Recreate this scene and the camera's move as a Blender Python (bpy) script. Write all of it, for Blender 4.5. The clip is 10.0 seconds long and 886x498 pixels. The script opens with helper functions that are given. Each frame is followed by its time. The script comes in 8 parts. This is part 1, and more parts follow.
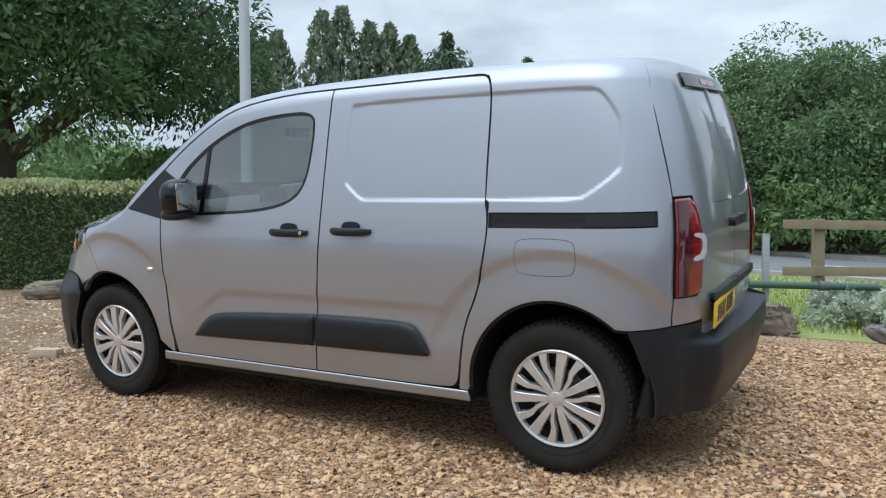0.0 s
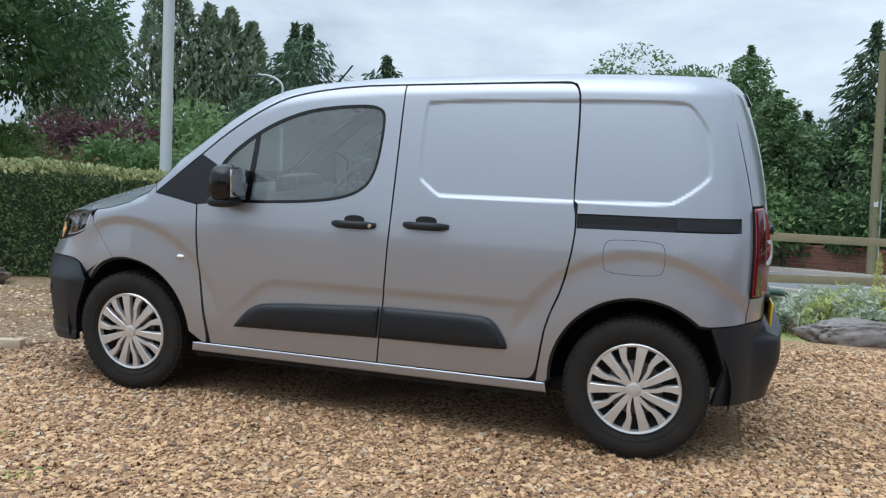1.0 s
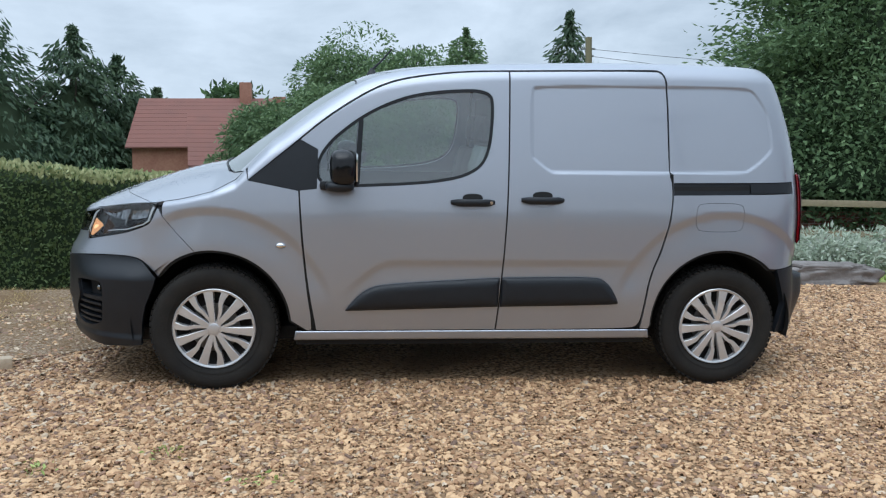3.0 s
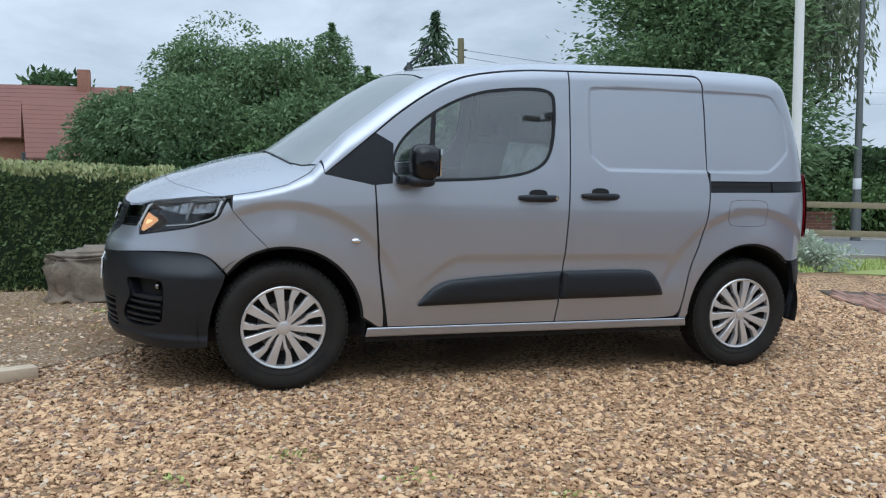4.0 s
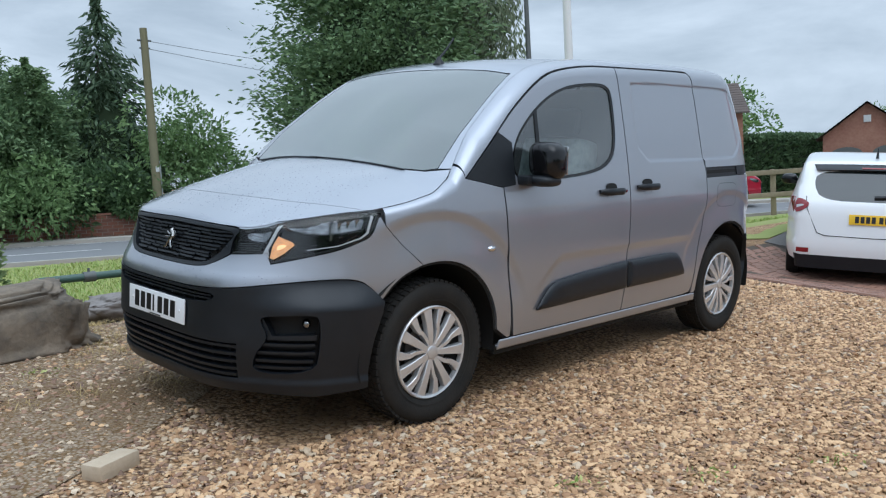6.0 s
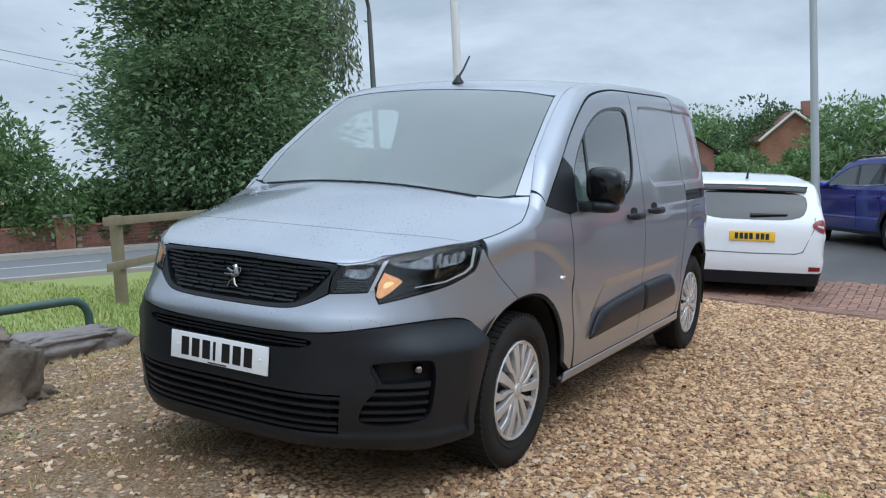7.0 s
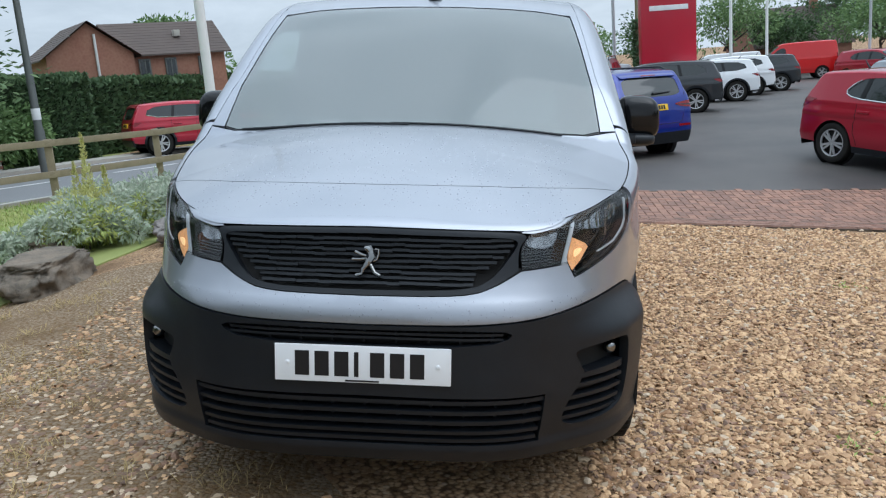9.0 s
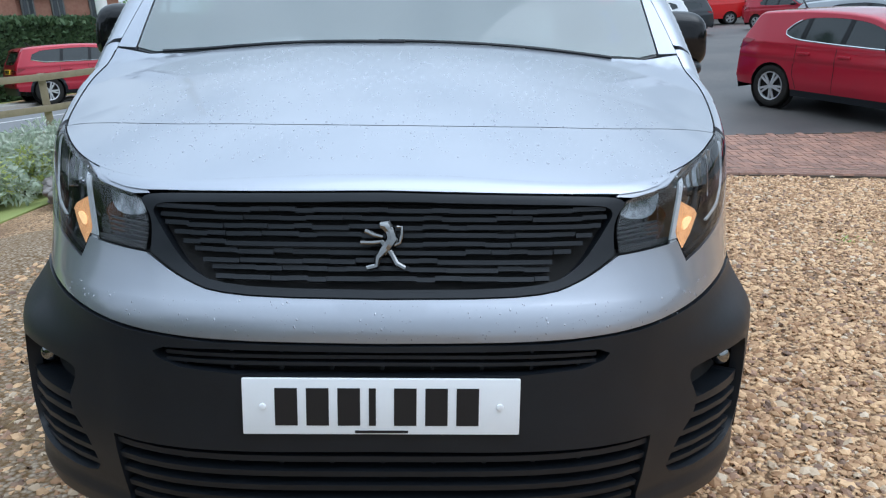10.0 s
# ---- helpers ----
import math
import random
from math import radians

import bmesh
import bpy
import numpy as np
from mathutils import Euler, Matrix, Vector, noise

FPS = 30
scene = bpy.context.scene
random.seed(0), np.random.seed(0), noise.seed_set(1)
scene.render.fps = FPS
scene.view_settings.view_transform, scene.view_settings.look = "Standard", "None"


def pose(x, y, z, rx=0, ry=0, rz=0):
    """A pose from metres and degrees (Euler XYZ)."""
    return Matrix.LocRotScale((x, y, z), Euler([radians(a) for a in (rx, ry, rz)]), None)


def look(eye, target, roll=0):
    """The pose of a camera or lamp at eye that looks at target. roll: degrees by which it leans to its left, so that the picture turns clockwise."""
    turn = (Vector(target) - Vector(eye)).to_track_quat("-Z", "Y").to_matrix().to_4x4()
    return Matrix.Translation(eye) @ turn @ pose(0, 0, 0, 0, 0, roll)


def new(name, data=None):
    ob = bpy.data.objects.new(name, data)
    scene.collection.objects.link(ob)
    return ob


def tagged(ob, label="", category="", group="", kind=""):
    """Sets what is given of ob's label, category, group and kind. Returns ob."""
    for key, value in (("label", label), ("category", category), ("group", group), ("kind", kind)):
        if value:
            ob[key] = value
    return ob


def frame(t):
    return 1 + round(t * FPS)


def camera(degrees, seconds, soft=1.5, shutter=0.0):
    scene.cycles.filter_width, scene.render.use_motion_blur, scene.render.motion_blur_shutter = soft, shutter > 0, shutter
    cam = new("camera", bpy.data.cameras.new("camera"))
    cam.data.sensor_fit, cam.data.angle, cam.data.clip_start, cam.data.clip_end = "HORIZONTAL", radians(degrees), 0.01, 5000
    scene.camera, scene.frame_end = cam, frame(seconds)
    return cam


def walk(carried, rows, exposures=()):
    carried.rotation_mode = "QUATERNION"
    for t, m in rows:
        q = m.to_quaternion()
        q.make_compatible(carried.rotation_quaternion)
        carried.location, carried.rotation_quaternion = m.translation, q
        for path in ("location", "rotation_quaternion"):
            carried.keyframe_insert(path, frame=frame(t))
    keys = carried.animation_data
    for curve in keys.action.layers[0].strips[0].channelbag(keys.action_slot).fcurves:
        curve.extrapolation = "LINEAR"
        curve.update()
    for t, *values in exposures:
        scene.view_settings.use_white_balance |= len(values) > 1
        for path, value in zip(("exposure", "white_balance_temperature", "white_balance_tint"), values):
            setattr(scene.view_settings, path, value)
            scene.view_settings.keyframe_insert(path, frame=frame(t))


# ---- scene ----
from mathutils import geometry

cam = camera(55.5, 10.0, soft=1.2)
# the gravel slopes: the van's own frame, in which the path is given, leans by this
SLOPE = pose(0, 0, 0, 0, 1.23, 0) @ pose(0, 0, 0, 4.89, 0, 0)
PATH = [
    (0, (4.121, -4.183, 1.449), (3.143, -2.457, 1.195), -1.7),
    (0.5, (3.601, -4.526, 1.463), (2.814, -2.706, 1.203), 0.1),
    (1, (3.051, -4.779, 1.462), (2.461, -2.886, 1.2), 1.8),
    (1.5, (2.527, -5.061, 1.492), (2.122, -3.122, 1.214), 1.4),
    (2, (1.984, -5.231, 1.452), (1.741, -3.265, 1.175), 1.3),
    (2.5, (1.372, -5.368, 1.456), (1.352, -3.39, 1.162), 1.0),
    (4, (-0.575, -5.109, 1.387), (0.051, -3.232, 1.097), 2.6),
    (4.5, (-1.234, -4.896, 1.353), (-0.417, -3.093, 1.068), 3.2),
    (5, (-1.79, -4.524, 1.32), (-0.764, -2.834, 1.017), 3.0),
    (5.2, (-1.998, -4.362, 1.346), (-0.891, -2.726, 1.035), 2.6),
    (6.3, (-2.853, -3.204, 1.314), (-1.347, -1.913, 1.057), 1.3),
    (6.5, (-2.982, -2.967, 1.318), (-1.415, -1.749, 1.069), 1.8),
    (7, (-3.227, -2.39, 1.346), (-1.52, -1.374, 1.114), 1.8),
    (7.5, (-3.398, -1.86, 1.402), (-1.594, -1.032, 1.157), 1.8),
    (8, (-3.464, -1.344, 1.431), (-1.574, -0.762, 1.131), 1.6),
    (8.5, (-3.381, -0.856, 1.413), (-1.446, -0.481, 1.069), 1.2),
    (9, (-3.213, -0.436, 1.359), (-1.26, -0.264, 0.961), 0.6),
    (9.5, (-2.834, -0.23, 1.298), (-0.891, -0.153, 0.829), -0.7),
    (10, (-2.358, -0.078, 1.229), (-0.425, -0.122, 0.718), 0.8),
]
EXPOSURE = [(0.0, 0.67, 5900, 8), (2.5, 0.56, 5750, 8), (5.0, 0.50, 5700, 8), (7.0, 0.48, 5700, 8), (9.0, 0.54, 5850, 8), (10.0, 0.72, 5600, 8)]
walk(cam, [(t, SLOPE @ look(eye, target, roll)) for t, eye, target, roll in PATH], EXPOSURE)

# ---- world and light ----
world = bpy.data.worlds.new("overcast_sky")
world.use_nodes = True
scene.world = world
wt = world.node_tree
wt.nodes.clear()


def wnode(kind, **values):
    n = wt.nodes.new(kind)
    for k, v in values.items():
        n.inputs[k].default_value = v
    return n


sky = wnode("ShaderNodeTexSky")
sky.sky_type, sky.sun_disc = "NISHITA", False
sky.sun_elevation, sky.sun_rotation, sky.dust_density, sky.air_density = radians(52), radians(200), 4.0, 1.0
grey = wnode("ShaderNodeHueSaturation", Saturation=0.28, Value=0.085)
coord = wnode("ShaderNodeTexCoord")
squash = wnode("ShaderNodeMapping", Scale=(1.6, 1.6, 4.5))
cloud = wnode("ShaderNodeTexNoise", Scale=1.7, Detail=7.0, Roughness=0.58, Distortion=0.3)
ramp = wnode("ShaderNodeValToRGB")
ramp.color_ramp.elements[0].position, ramp.color_ramp.elements[0].color = 0.36, (0.36, 0.41, 0.45, 1)
ramp.color_ramp.elements[1].position, ramp.color_ramp.elements[1].color = 0.60, (0.58, 0.63, 0.665, 1)
veil = wnode("ShaderNodeMix")
veil.data_type, veil.inputs["Factor"].default_value = "RGBA", 0.85
ground_glow = wnode("ShaderNodeBackground", Strength=1.0)
out = wnode("ShaderNodeOutputWorld")
wt.links.new(coord.outputs["Generated"], squash.inputs["Vector"])
wt.links.new(squash.outputs["Vector"], cloud.inputs["Vector"])
wt.links.new(cloud.outputs["Fac"], ramp.inputs["Fac"])
wt.links.new(sky.outputs["Color"], grey.inputs["Color"])
wt.links.new(grey.outputs["Color"], veil.inputs["A"])
wt.links.new(ramp.outputs["Color"], veil.inputs["B"])
# a closed overcast is brighter overhead than round the horizon
height = wnode("ShaderNodeSeparateXYZ")
overhead = wnode("ShaderNodeMapRange", **{"From Min": 0.30, "From Max": 1.0, "To Min": 0.97, "To Max": 2.3})
overhead.interpolation_type = "SMOOTHSTEP"
dome = wnode("ShaderNodeVectorMath")
dome.operation = "SCALE"
wt.links.new(coord.outputs["Generated"], height.inputs["Vector"])
wt.links.new(height.outputs["Z"], overhead.inputs["Value"])
wt.links.new(veil.outputs["Result"], dome.inputs[0])
wt.links.new(overhead.outputs["Result"], dome.inputs["Scale"])
wt.links.new(dome.outputs["Vector"], ground_glow.inputs["Color"])
wt.links.new(ground_glow.outputs["Background"], out.inputs["Surface"])
sun_data = bpy.data.lights.new("sun", "SUN")
sun_data.energy, sun_data.angle, sun_data.color = 0.6, radians(60), (1.0, 0.985, 0.96)
sun = new("sun", sun_data)
sun.matrix_world = look((-6, -14, 30), (0, 0, 0))

# ---- materials ----
def material(name, colour, rough=0.6, metal=0.0, second=None, scale=8.0, fine=60.0, bump=0.0, coat=0.0, spec=0.5, contrast=0.5, random_by="", emit=0.0, detail=4.0, voronoi=False):
    """A surface with variation at two scales: broad patches towards the second colour, and fine grain in colour and relief."""
    m = bpy.data.materials.new(name)
    m.use_nodes = True
    nt = m.node_tree
    b = nt.nodes["Principled BSDF"]
    b.inputs["Roughness"].default_value, b.inputs["Metallic"].default_value = rough, metal
    b.inputs["Coat Weight"].default_value, b.inputs["Coat Roughness"].default_value = coat, 0.04
    b.inputs["Specular IOR Level"].default_value = spec
    second = second or tuple(c * 0.75 for c in colour)

    def node(kind, **values):
        n = nt.nodes.new(kind)
        for k, v in values.items():
            n.inputs[k].default_value = v
        return n

    tc = node("ShaderNodeTexCoord")
    broad = node("ShaderNodeTexNoise", Scale=scale, Detail=detail, Roughness=0.6)
    grain = node("ShaderNodeTexVoronoi", Scale=fine) if voronoi else node("ShaderNodeTexNoise", Scale=fine, Detail=3.0)
    for n in (broad, grain):
        nt.links.new(tc.outputs["Object"], n.inputs["Vector"])
    fac = node("ShaderNodeMapRange", **{"From Min": 0.5 - 0.25 / max(contrast, 0.05), "From Max": 0.5 + 0.25 / max(contrast, 0.05)})
    src = broad.outputs["Fac"]
    add = node("ShaderNodeMath")
    add.operation = "MULTIPLY_ADD"
    nt.links.new(grain.outputs["Distance" if voronoi else "Fac"], add.inputs[0])
    add.inputs[1].default_value = 0.35
    nt.links.new(src, add.inputs[2])
    sub = node("ShaderNodeMath")
    sub.operation, sub.inputs[1].default_value = "SUBTRACT", 0.175
    nt.links.new(add.outputs[0], sub.inputs[0])
    src = sub.outputs[0]
    if random_by:
        r = node("ShaderNodeObjectInfo" if random_by == "object" else "ShaderNodeNewGeometry")
        more = node("ShaderNodeMath")
        more.operation, more.inputs[1].default_value = "MULTIPLY_ADD", 0.9
        nt.links.new(r.outputs["Random" if random_by == "object" else "Random Per Island"], more.inputs[0])
        nt.links.new(src, more.inputs[2])
        less = node("ShaderNodeMath")
        less.operation, less.inputs[1].default_value = "SUBTRACT", 0.45
        nt.links.new(more.outputs[0], less.inputs[0])
        src = less.outputs[0]
    nt.links.new(src, fac.inputs["Value"])
    mix = node("ShaderNodeMix")
    mix.data_type = "RGBA"
    mix.inputs["A"].default_value, mix.inputs["B"].default_value = (*colour, 1), (*second, 1)
    nt.links.new(fac.outputs["Result"], mix.inputs["Factor"])
    nt.links.new(mix.outputs["Result"], b.inputs["Base Color"])
    if bump:
        bp = node("ShaderNodeBump", Strength=min(1.0, bump), Distance=0.01 if bump <= 1 else 0.01 * bump)
        nt.links.new(sub.outputs[0], bp.inputs["Height"])
        nt.links.new(bp.outputs["Normal"], b.inputs["Normal"])
    if emit:
        b.inputs["Emission Color"].default_value, b.inputs["Emission Strength"].default_value = (*colour, 1), emit
    return m


def pane_material(name, tint, gloss=0.08, rough=0.0, haze=0.0, power=3.5):
    """Thin glass: clear straight through, with a mirror's gloss that grows at grazing angles."""
    m = bpy.data.materials.new(name)
    m.use_nodes = True
    nt = m.node_tree
    nt.nodes.clear()
    clear, shine, mix, lw, steep, fac, o = (nt.nodes.new(k) for k in ("ShaderNodeBsdfTransparent", "ShaderNodeBsdfGlossy", "ShaderNodeMixShader", "ShaderNodeLayerWeight", "ShaderNodeMath", "ShaderNodeMath", "ShaderNodeOutputMaterial"))
    clear.inputs["Color"].default_value, shine.inputs["Roughness"].default_value = (*tint, 1), rough
    lw.inputs["Blend"].default_value = 0.5
    steep.operation, steep.inputs[1].default_value = "POWER", power
    fac.operation, fac.inputs[1].default_value, fac.inputs[2].default_value = "MULTIPLY_ADD", 1.0 - gloss, gloss
    nt.links.new(lw.outputs["Facing"], steep.inputs[0])
    nt.links.new(steep.outputs[0], fac.inputs[0])
    nt.links.new(fac.outputs[0], mix.inputs["Fac"])
    nt.links.new(clear.outputs[0], mix.inputs[1])
    nt.links.new(shine.outputs[0], mix.inputs[2])
    # flat pale layer: dust, and the sky's reflection put in as colour
    dust_glare, film = nt.nodes.new("ShaderNodeBsdfDiffuse"), nt.nodes.new("ShaderNodeMixShader")
    dust_glare.inputs["Color"].default_value, film.inputs["Fac"].default_value = (0.455, 0.50, 0.50, 1), haze
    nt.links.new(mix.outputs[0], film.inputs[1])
    nt.links.new(dust_glare.outputs[0], film.inputs[2])
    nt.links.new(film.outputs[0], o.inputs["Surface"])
    return m


PAINT = material("grey_metallic_paint", (0.378, 0.396, 0.438), 0.38, 0.78, (0.32, 0.336, 0.375), 900, 2500, 0.0, coat=1.0, contrast=0.5)
BLACK_PLASTIC = material("grained_black_plastic", (0.0050, 0.0066, 0.0092), 0.42, 0.0, (0.010, 0.0125, 0.0165), 14, 500, 0.10, spec=0.38, contrast=0.6)
GLOSS_BLACK = material("gloss_black", (0.006, 0.006, 0.007), 0.10, 0.0, coat=0.0, spec=0.4)
RUBBER = material("tyre_rubber", (0.010, 0.010, 0.011), 0.8, 0.0, (0.030, 0.027, 0.022), 9, 120, 0.25, spec=0.2)
SEAL = material("black_seal", (0.006, 0.006, 0.006), 0.8)
DARK = material("underbody_black", (0.005, 0.005, 0.005), 0.9, 0.0, (0.009, 0.008, 0.007), 6)
SILVER = material("silver_wheel_lacquer", (0.64, 0.64, 0.645), 0.27, 0.6, (0.54, 0.54, 0.54), 25, 200, coat=0.4)
CHROME = material("chrome", (0.75, 0.75, 0.76), 0.09, 1.0)
REFLECTOR = material("lamp_reflector", (0.46, 0.47, 0.48), 0.12, 1.0, (0.16, 0.165, 0.17), 34, 160, contrast=1.6)
AMBER = material("lit_amber_bulb", (0.85, 0.42, 0.17), 0.25, 0.0, (0.60, 0.25, 0.10), 60, 240, 0.6, emit=0.26, contrast=1.2)
AMBER_GLOW = material("lit_amber_filament", (1.0, 0.62, 0.28), 0.3, emit=0.5)
WHITE_GUIDE = material("white_light_guide", (0.56, 0.58, 0.60), 0.22)
RED_LENS = material("red_lamp_lens", (0.24, 0.005, 0.010), 0.08, coat=0.5)
DARK_RED = material("smoked_red_lens", (0.07, 0.004, 0.012), 0.08, coat=0.8)
SEAT = material("grey_seat_cloth", (0.05, 0.052, 0.056), 0.9, 0.0, (0.08, 0.08, 0.085), 40, 300, 0.3)
DASH = material("dashboard_plastic", (0.05, 0.05, 0.053), 0.6, 0.0, (0.065, 0.065, 0.068), 30, 400, 0.1)
LINING = material("grey_trim", (0.085, 0.087, 0.09), 0.85)
PLATE_WHITE = material("white_plate", (0.82, 0.83, 0.84), 0.35, 0.0, (0.76, 0.77, 0.78), 12, 300)
PLATE_YELLOW = material("yellow_plate", (0.80, 0.50, 0.02), 0.35, 0.0, (0.76, 0.47, 0.02), 12, 300)
INK = material("plate_ink", (0.01, 0.01, 0.012), 0.4)
# the strong haze paints the windscreen's pale sky reflection as diffuse colour
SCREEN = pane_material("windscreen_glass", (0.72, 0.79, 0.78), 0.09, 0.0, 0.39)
WINDOW = pane_material("side_window_glass", (0.76, 0.86, 0.84), 0.20, 0.0, 0.03)
LENS = pane_material("lamp_lens", (0.90, 0.91, 0.92), 0.05, power=6.0)

WATER = material("rain_water", (0.42, 0.44, 0.485), 0.04, 0.6, (0.36, 0.375, 0.42), 900, 2500, coat=1.0)
DARK_CHROME = material("dark_chrome", (0.30, 0.30, 0.295), 0.14, 1.0)
PEBBLE_DARK = material("dark_pebbles", (0.34, 0.20, 0.125), 0.7, 0.0, (0.17, 0.105, 0.07), 6, 90, 0.25, random_by="island", contrast=0.8)


def gravel_material(name, colours, dirt, scale):
    """Bedded stones: every cell its own colour, rounded, with dirt between, and broad dirty patches."""
    m = bpy.data.materials.new(name)
    m.use_nodes = True
    nt = m.node_tree
    b = nt.nodes["Principled BSDF"]
    b.inputs["Roughness"].default_value, b.inputs["Specular IOR Level"].default_value = 0.85, 0.3
    tc = nt.nodes.new("ShaderNodeTexCoord")
    warp, cell, broad, ramp, patch_, mix, bump, fine = (nt.nodes.new(k) for k in ("ShaderNodeTexNoise", "ShaderNodeTexVoronoi", "ShaderNodeTexNoise", "ShaderNodeValToRGB", "ShaderNodeMapRange", "ShaderNodeMix", "ShaderNodeBump", "ShaderNodeTexNoise"))
    cell.inputs["Scale"].default_value, cell.inputs["Randomness"].default_value = scale, 1.0
    broad.inputs["Scale"].default_value, broad.inputs["Detail"].default_value = 1.1, 6.0
    fine.inputs["Scale"].default_value, fine.inputs["Detail"].default_value = 190.0, 4.0
    r = ramp.color_ramp
    r.elements[0].color, r.elements[1].color = (*colours[0], 1), (*colours[-1], 1)
    for i, c in enumerate(colours[1:-1]):
        e = r.elements.new((i + 1) / (len(colours) - 1))
        e.color = (*c, 1)
    sep = nt.nodes.new("ShaderNodeSeparateColor")
    for n in (cell, broad, fine):
        nt.links.new(tc.outputs["Object"], n.inputs["Vector"])
    nt.links.new(cell.outputs["Color"], sep.inputs["Color"])
    nt.links.new(sep.outputs[0], ramp.inputs["Fac"])
    edge = nt.nodes.new("ShaderNodeMapRange")
    edge.inputs["From Min"].default_value, edge.inputs["From Max"].default_value = 0.30, 0.75
    nt.links.new(cell.outputs["Distance"], edge.inputs["Value"])
    patch_.inputs["From Min"].default_value, patch_.inputs["From Max"].default_value = 0.42, 0.62
    nt.links.new(broad.outputs["Fac"], patch_.inputs["Value"])
    most = nt.nodes.new("ShaderNodeMath")
    most.operation = "MAXIMUM"
    low = nt.nodes.new("ShaderNodeMath")
    low.operation, low.inputs[1].default_value = "MULTIPLY", 0.8
    nt.links.new(patch_.outputs["Result"], low.inputs[0])
    nt.links.new(edge.outputs["Result"], most.inputs[0])
    nt.links.new(low.outputs[0], most.inputs[1])
    mix.data_type = "RGBA"
    soil = nt.nodes.new("ShaderNodeMix")
    soil.data_type = "RGBA"
    soil.inputs["A"].default_value, soil.inputs["B"].default_value = (*dirt, 1), (*(c * 0.5 for c in dirt), 1)
    nt.links.new(fine.outputs["Fac"], soil.inputs["Factor"])
    nt.links.new(most.outputs[0], mix.inputs["Factor"])
    nt.links.new(ramp.outputs["Color"], mix.inputs["A"])
    nt.links.new(soil.outputs["Result"], mix.inputs["B"])
    nt.links.new(mix.outputs["Result"], b.inputs["Base Color"])
    bump.inputs["Strength"].default_value, bump.inputs["Distance"].default_value, bump.invert = 0.9, 0.012, True
    tall = nt.nodes.new("ShaderNodeMath")
    tall.operation, tall.inputs[1].default_value = "MULTIPLY_ADD", 0.4
    nt.links.new(fine.outputs["Fac"], tall.inputs[0])
    nt.links.new(cell.outputs["Distance"], tall.inputs[2])
    nt.links.new(tall.outputs[0], bump.inputs["Height"])
    nt.links.new(bump.outputs["Normal"], b.inputs["Normal"])
    return m

# ---- the van's body as two smooth surfaces, in the van's own frame ----
# x from the front axle to the rear, y to the van's right, z up from the gravel.
FRONT_X, REAR_X, HALF = 0.05, 2.5, 0.915


def blend(x, xs, ys):
    """A smooth curve through the given heights."""
    xs, ys, x = np.asarray(xs, float), np.asarray(ys, float), np.asarray(x, float)
    m = np.gradient(ys, xs)
    i = np.clip(np.searchsorted(xs, x) - 1, 0, len(xs) - 2)
    h = xs[i + 1] - xs[i]
    t = np.clip((x - xs[i]) / h, 0, 1)
    return ((1 + 2 * t) * (1 - t) ** 2 * ys[i] + t * (1 - t) ** 2 * h * m[i]
            + t * t * (3 - 2 * t) * ys[i + 1] + t * t * (t - 1) * h * m[i + 1])


def plan_table():
    s = np.linspace(0, math.pi / 2, 400) ** 1.0
    fx, fy = FRONT_X - 0.945 * np.cos(s) ** (2 / 1.25), HALF * np.sin(s) ** (2 / 4.2)
    sx = np.linspace(FRONT_X, REAR_X, 200)[1:-1]
    rx, ry = REAR_X + 0.86 * np.sin(s) ** (2 / 6), HALF * np.cos(s) ** (2 / 4)
    xs = np.concatenate([fx, sx, rx])
    ys = np.concatenate([fy, np.full(len(sx), HALF), ry])
    ys[0], ys[-1] = 0, 0
    q = np.concatenate([[0], np.cumsum(np.hypot(np.diff(xs), np.diff(ys)))])
    even = np.linspace(0, q[-1], 900)
    xs, ys = np.interp(even, q, xs), np.interp(even, q, ys)
    tx, ty = np.gradient(xs, even), np.gradient(ys, even)
    n = np.hypot(tx, ty)
    return even, xs, ys, -ty / n, tx / n


QT, XT, YT, NXT, NYT = plan_table()
QEND = QT[-1]
SIDE = int(len(QT) * 0.5)


def q_x(x):
    return np.interp(x, XT, QT)


def q_y(y):
    """The way round from the nose, by the half breadth."""
    return np.sign(y) * np.interp(abs(y), YT[:SIDE], QT[:SIDE])


def q_rear(y):
    return np.interp(-abs(y), -YT[SIDE:], QT[SIDE:])


def half_width(z):
    return blend(z, (0.15, 0.3, 0.45, 0.6, 0.8, 0.95, 1.05, 1.2, 1.4, 1.6, 1.8), (0.87, 0.897, 0.912, 0.916, 0.913, 0.905, 0.89, 0.862, 0.82, 0.775, 0.725))


def nose(z):
    return blend(z, (0.15, 0.25, 0.38, 0.55, 0.64, 0.688, 0.705, 0.74, 0.78, 0.85, 0.915, 0.96, 1.05), (-0.80, -0.86, -0.895, -0.893, -0.889, -0.884, -0.877, -0.856, -0.835, -0.81, -0.79, -0.765, -0.70))


def tail(z):
    return blend(z, (0.2, 0.7, 1.1, 1.2, 1.43, 1.6, 1.7, 1.85), (3.362, 3.362, 3.355, 3.343, 3.298, 3.245, 3.205, 3.13))


def smooth(t):
    t = np.clip(t, 0, 1)
    return t * t * (3 - 2 * t)


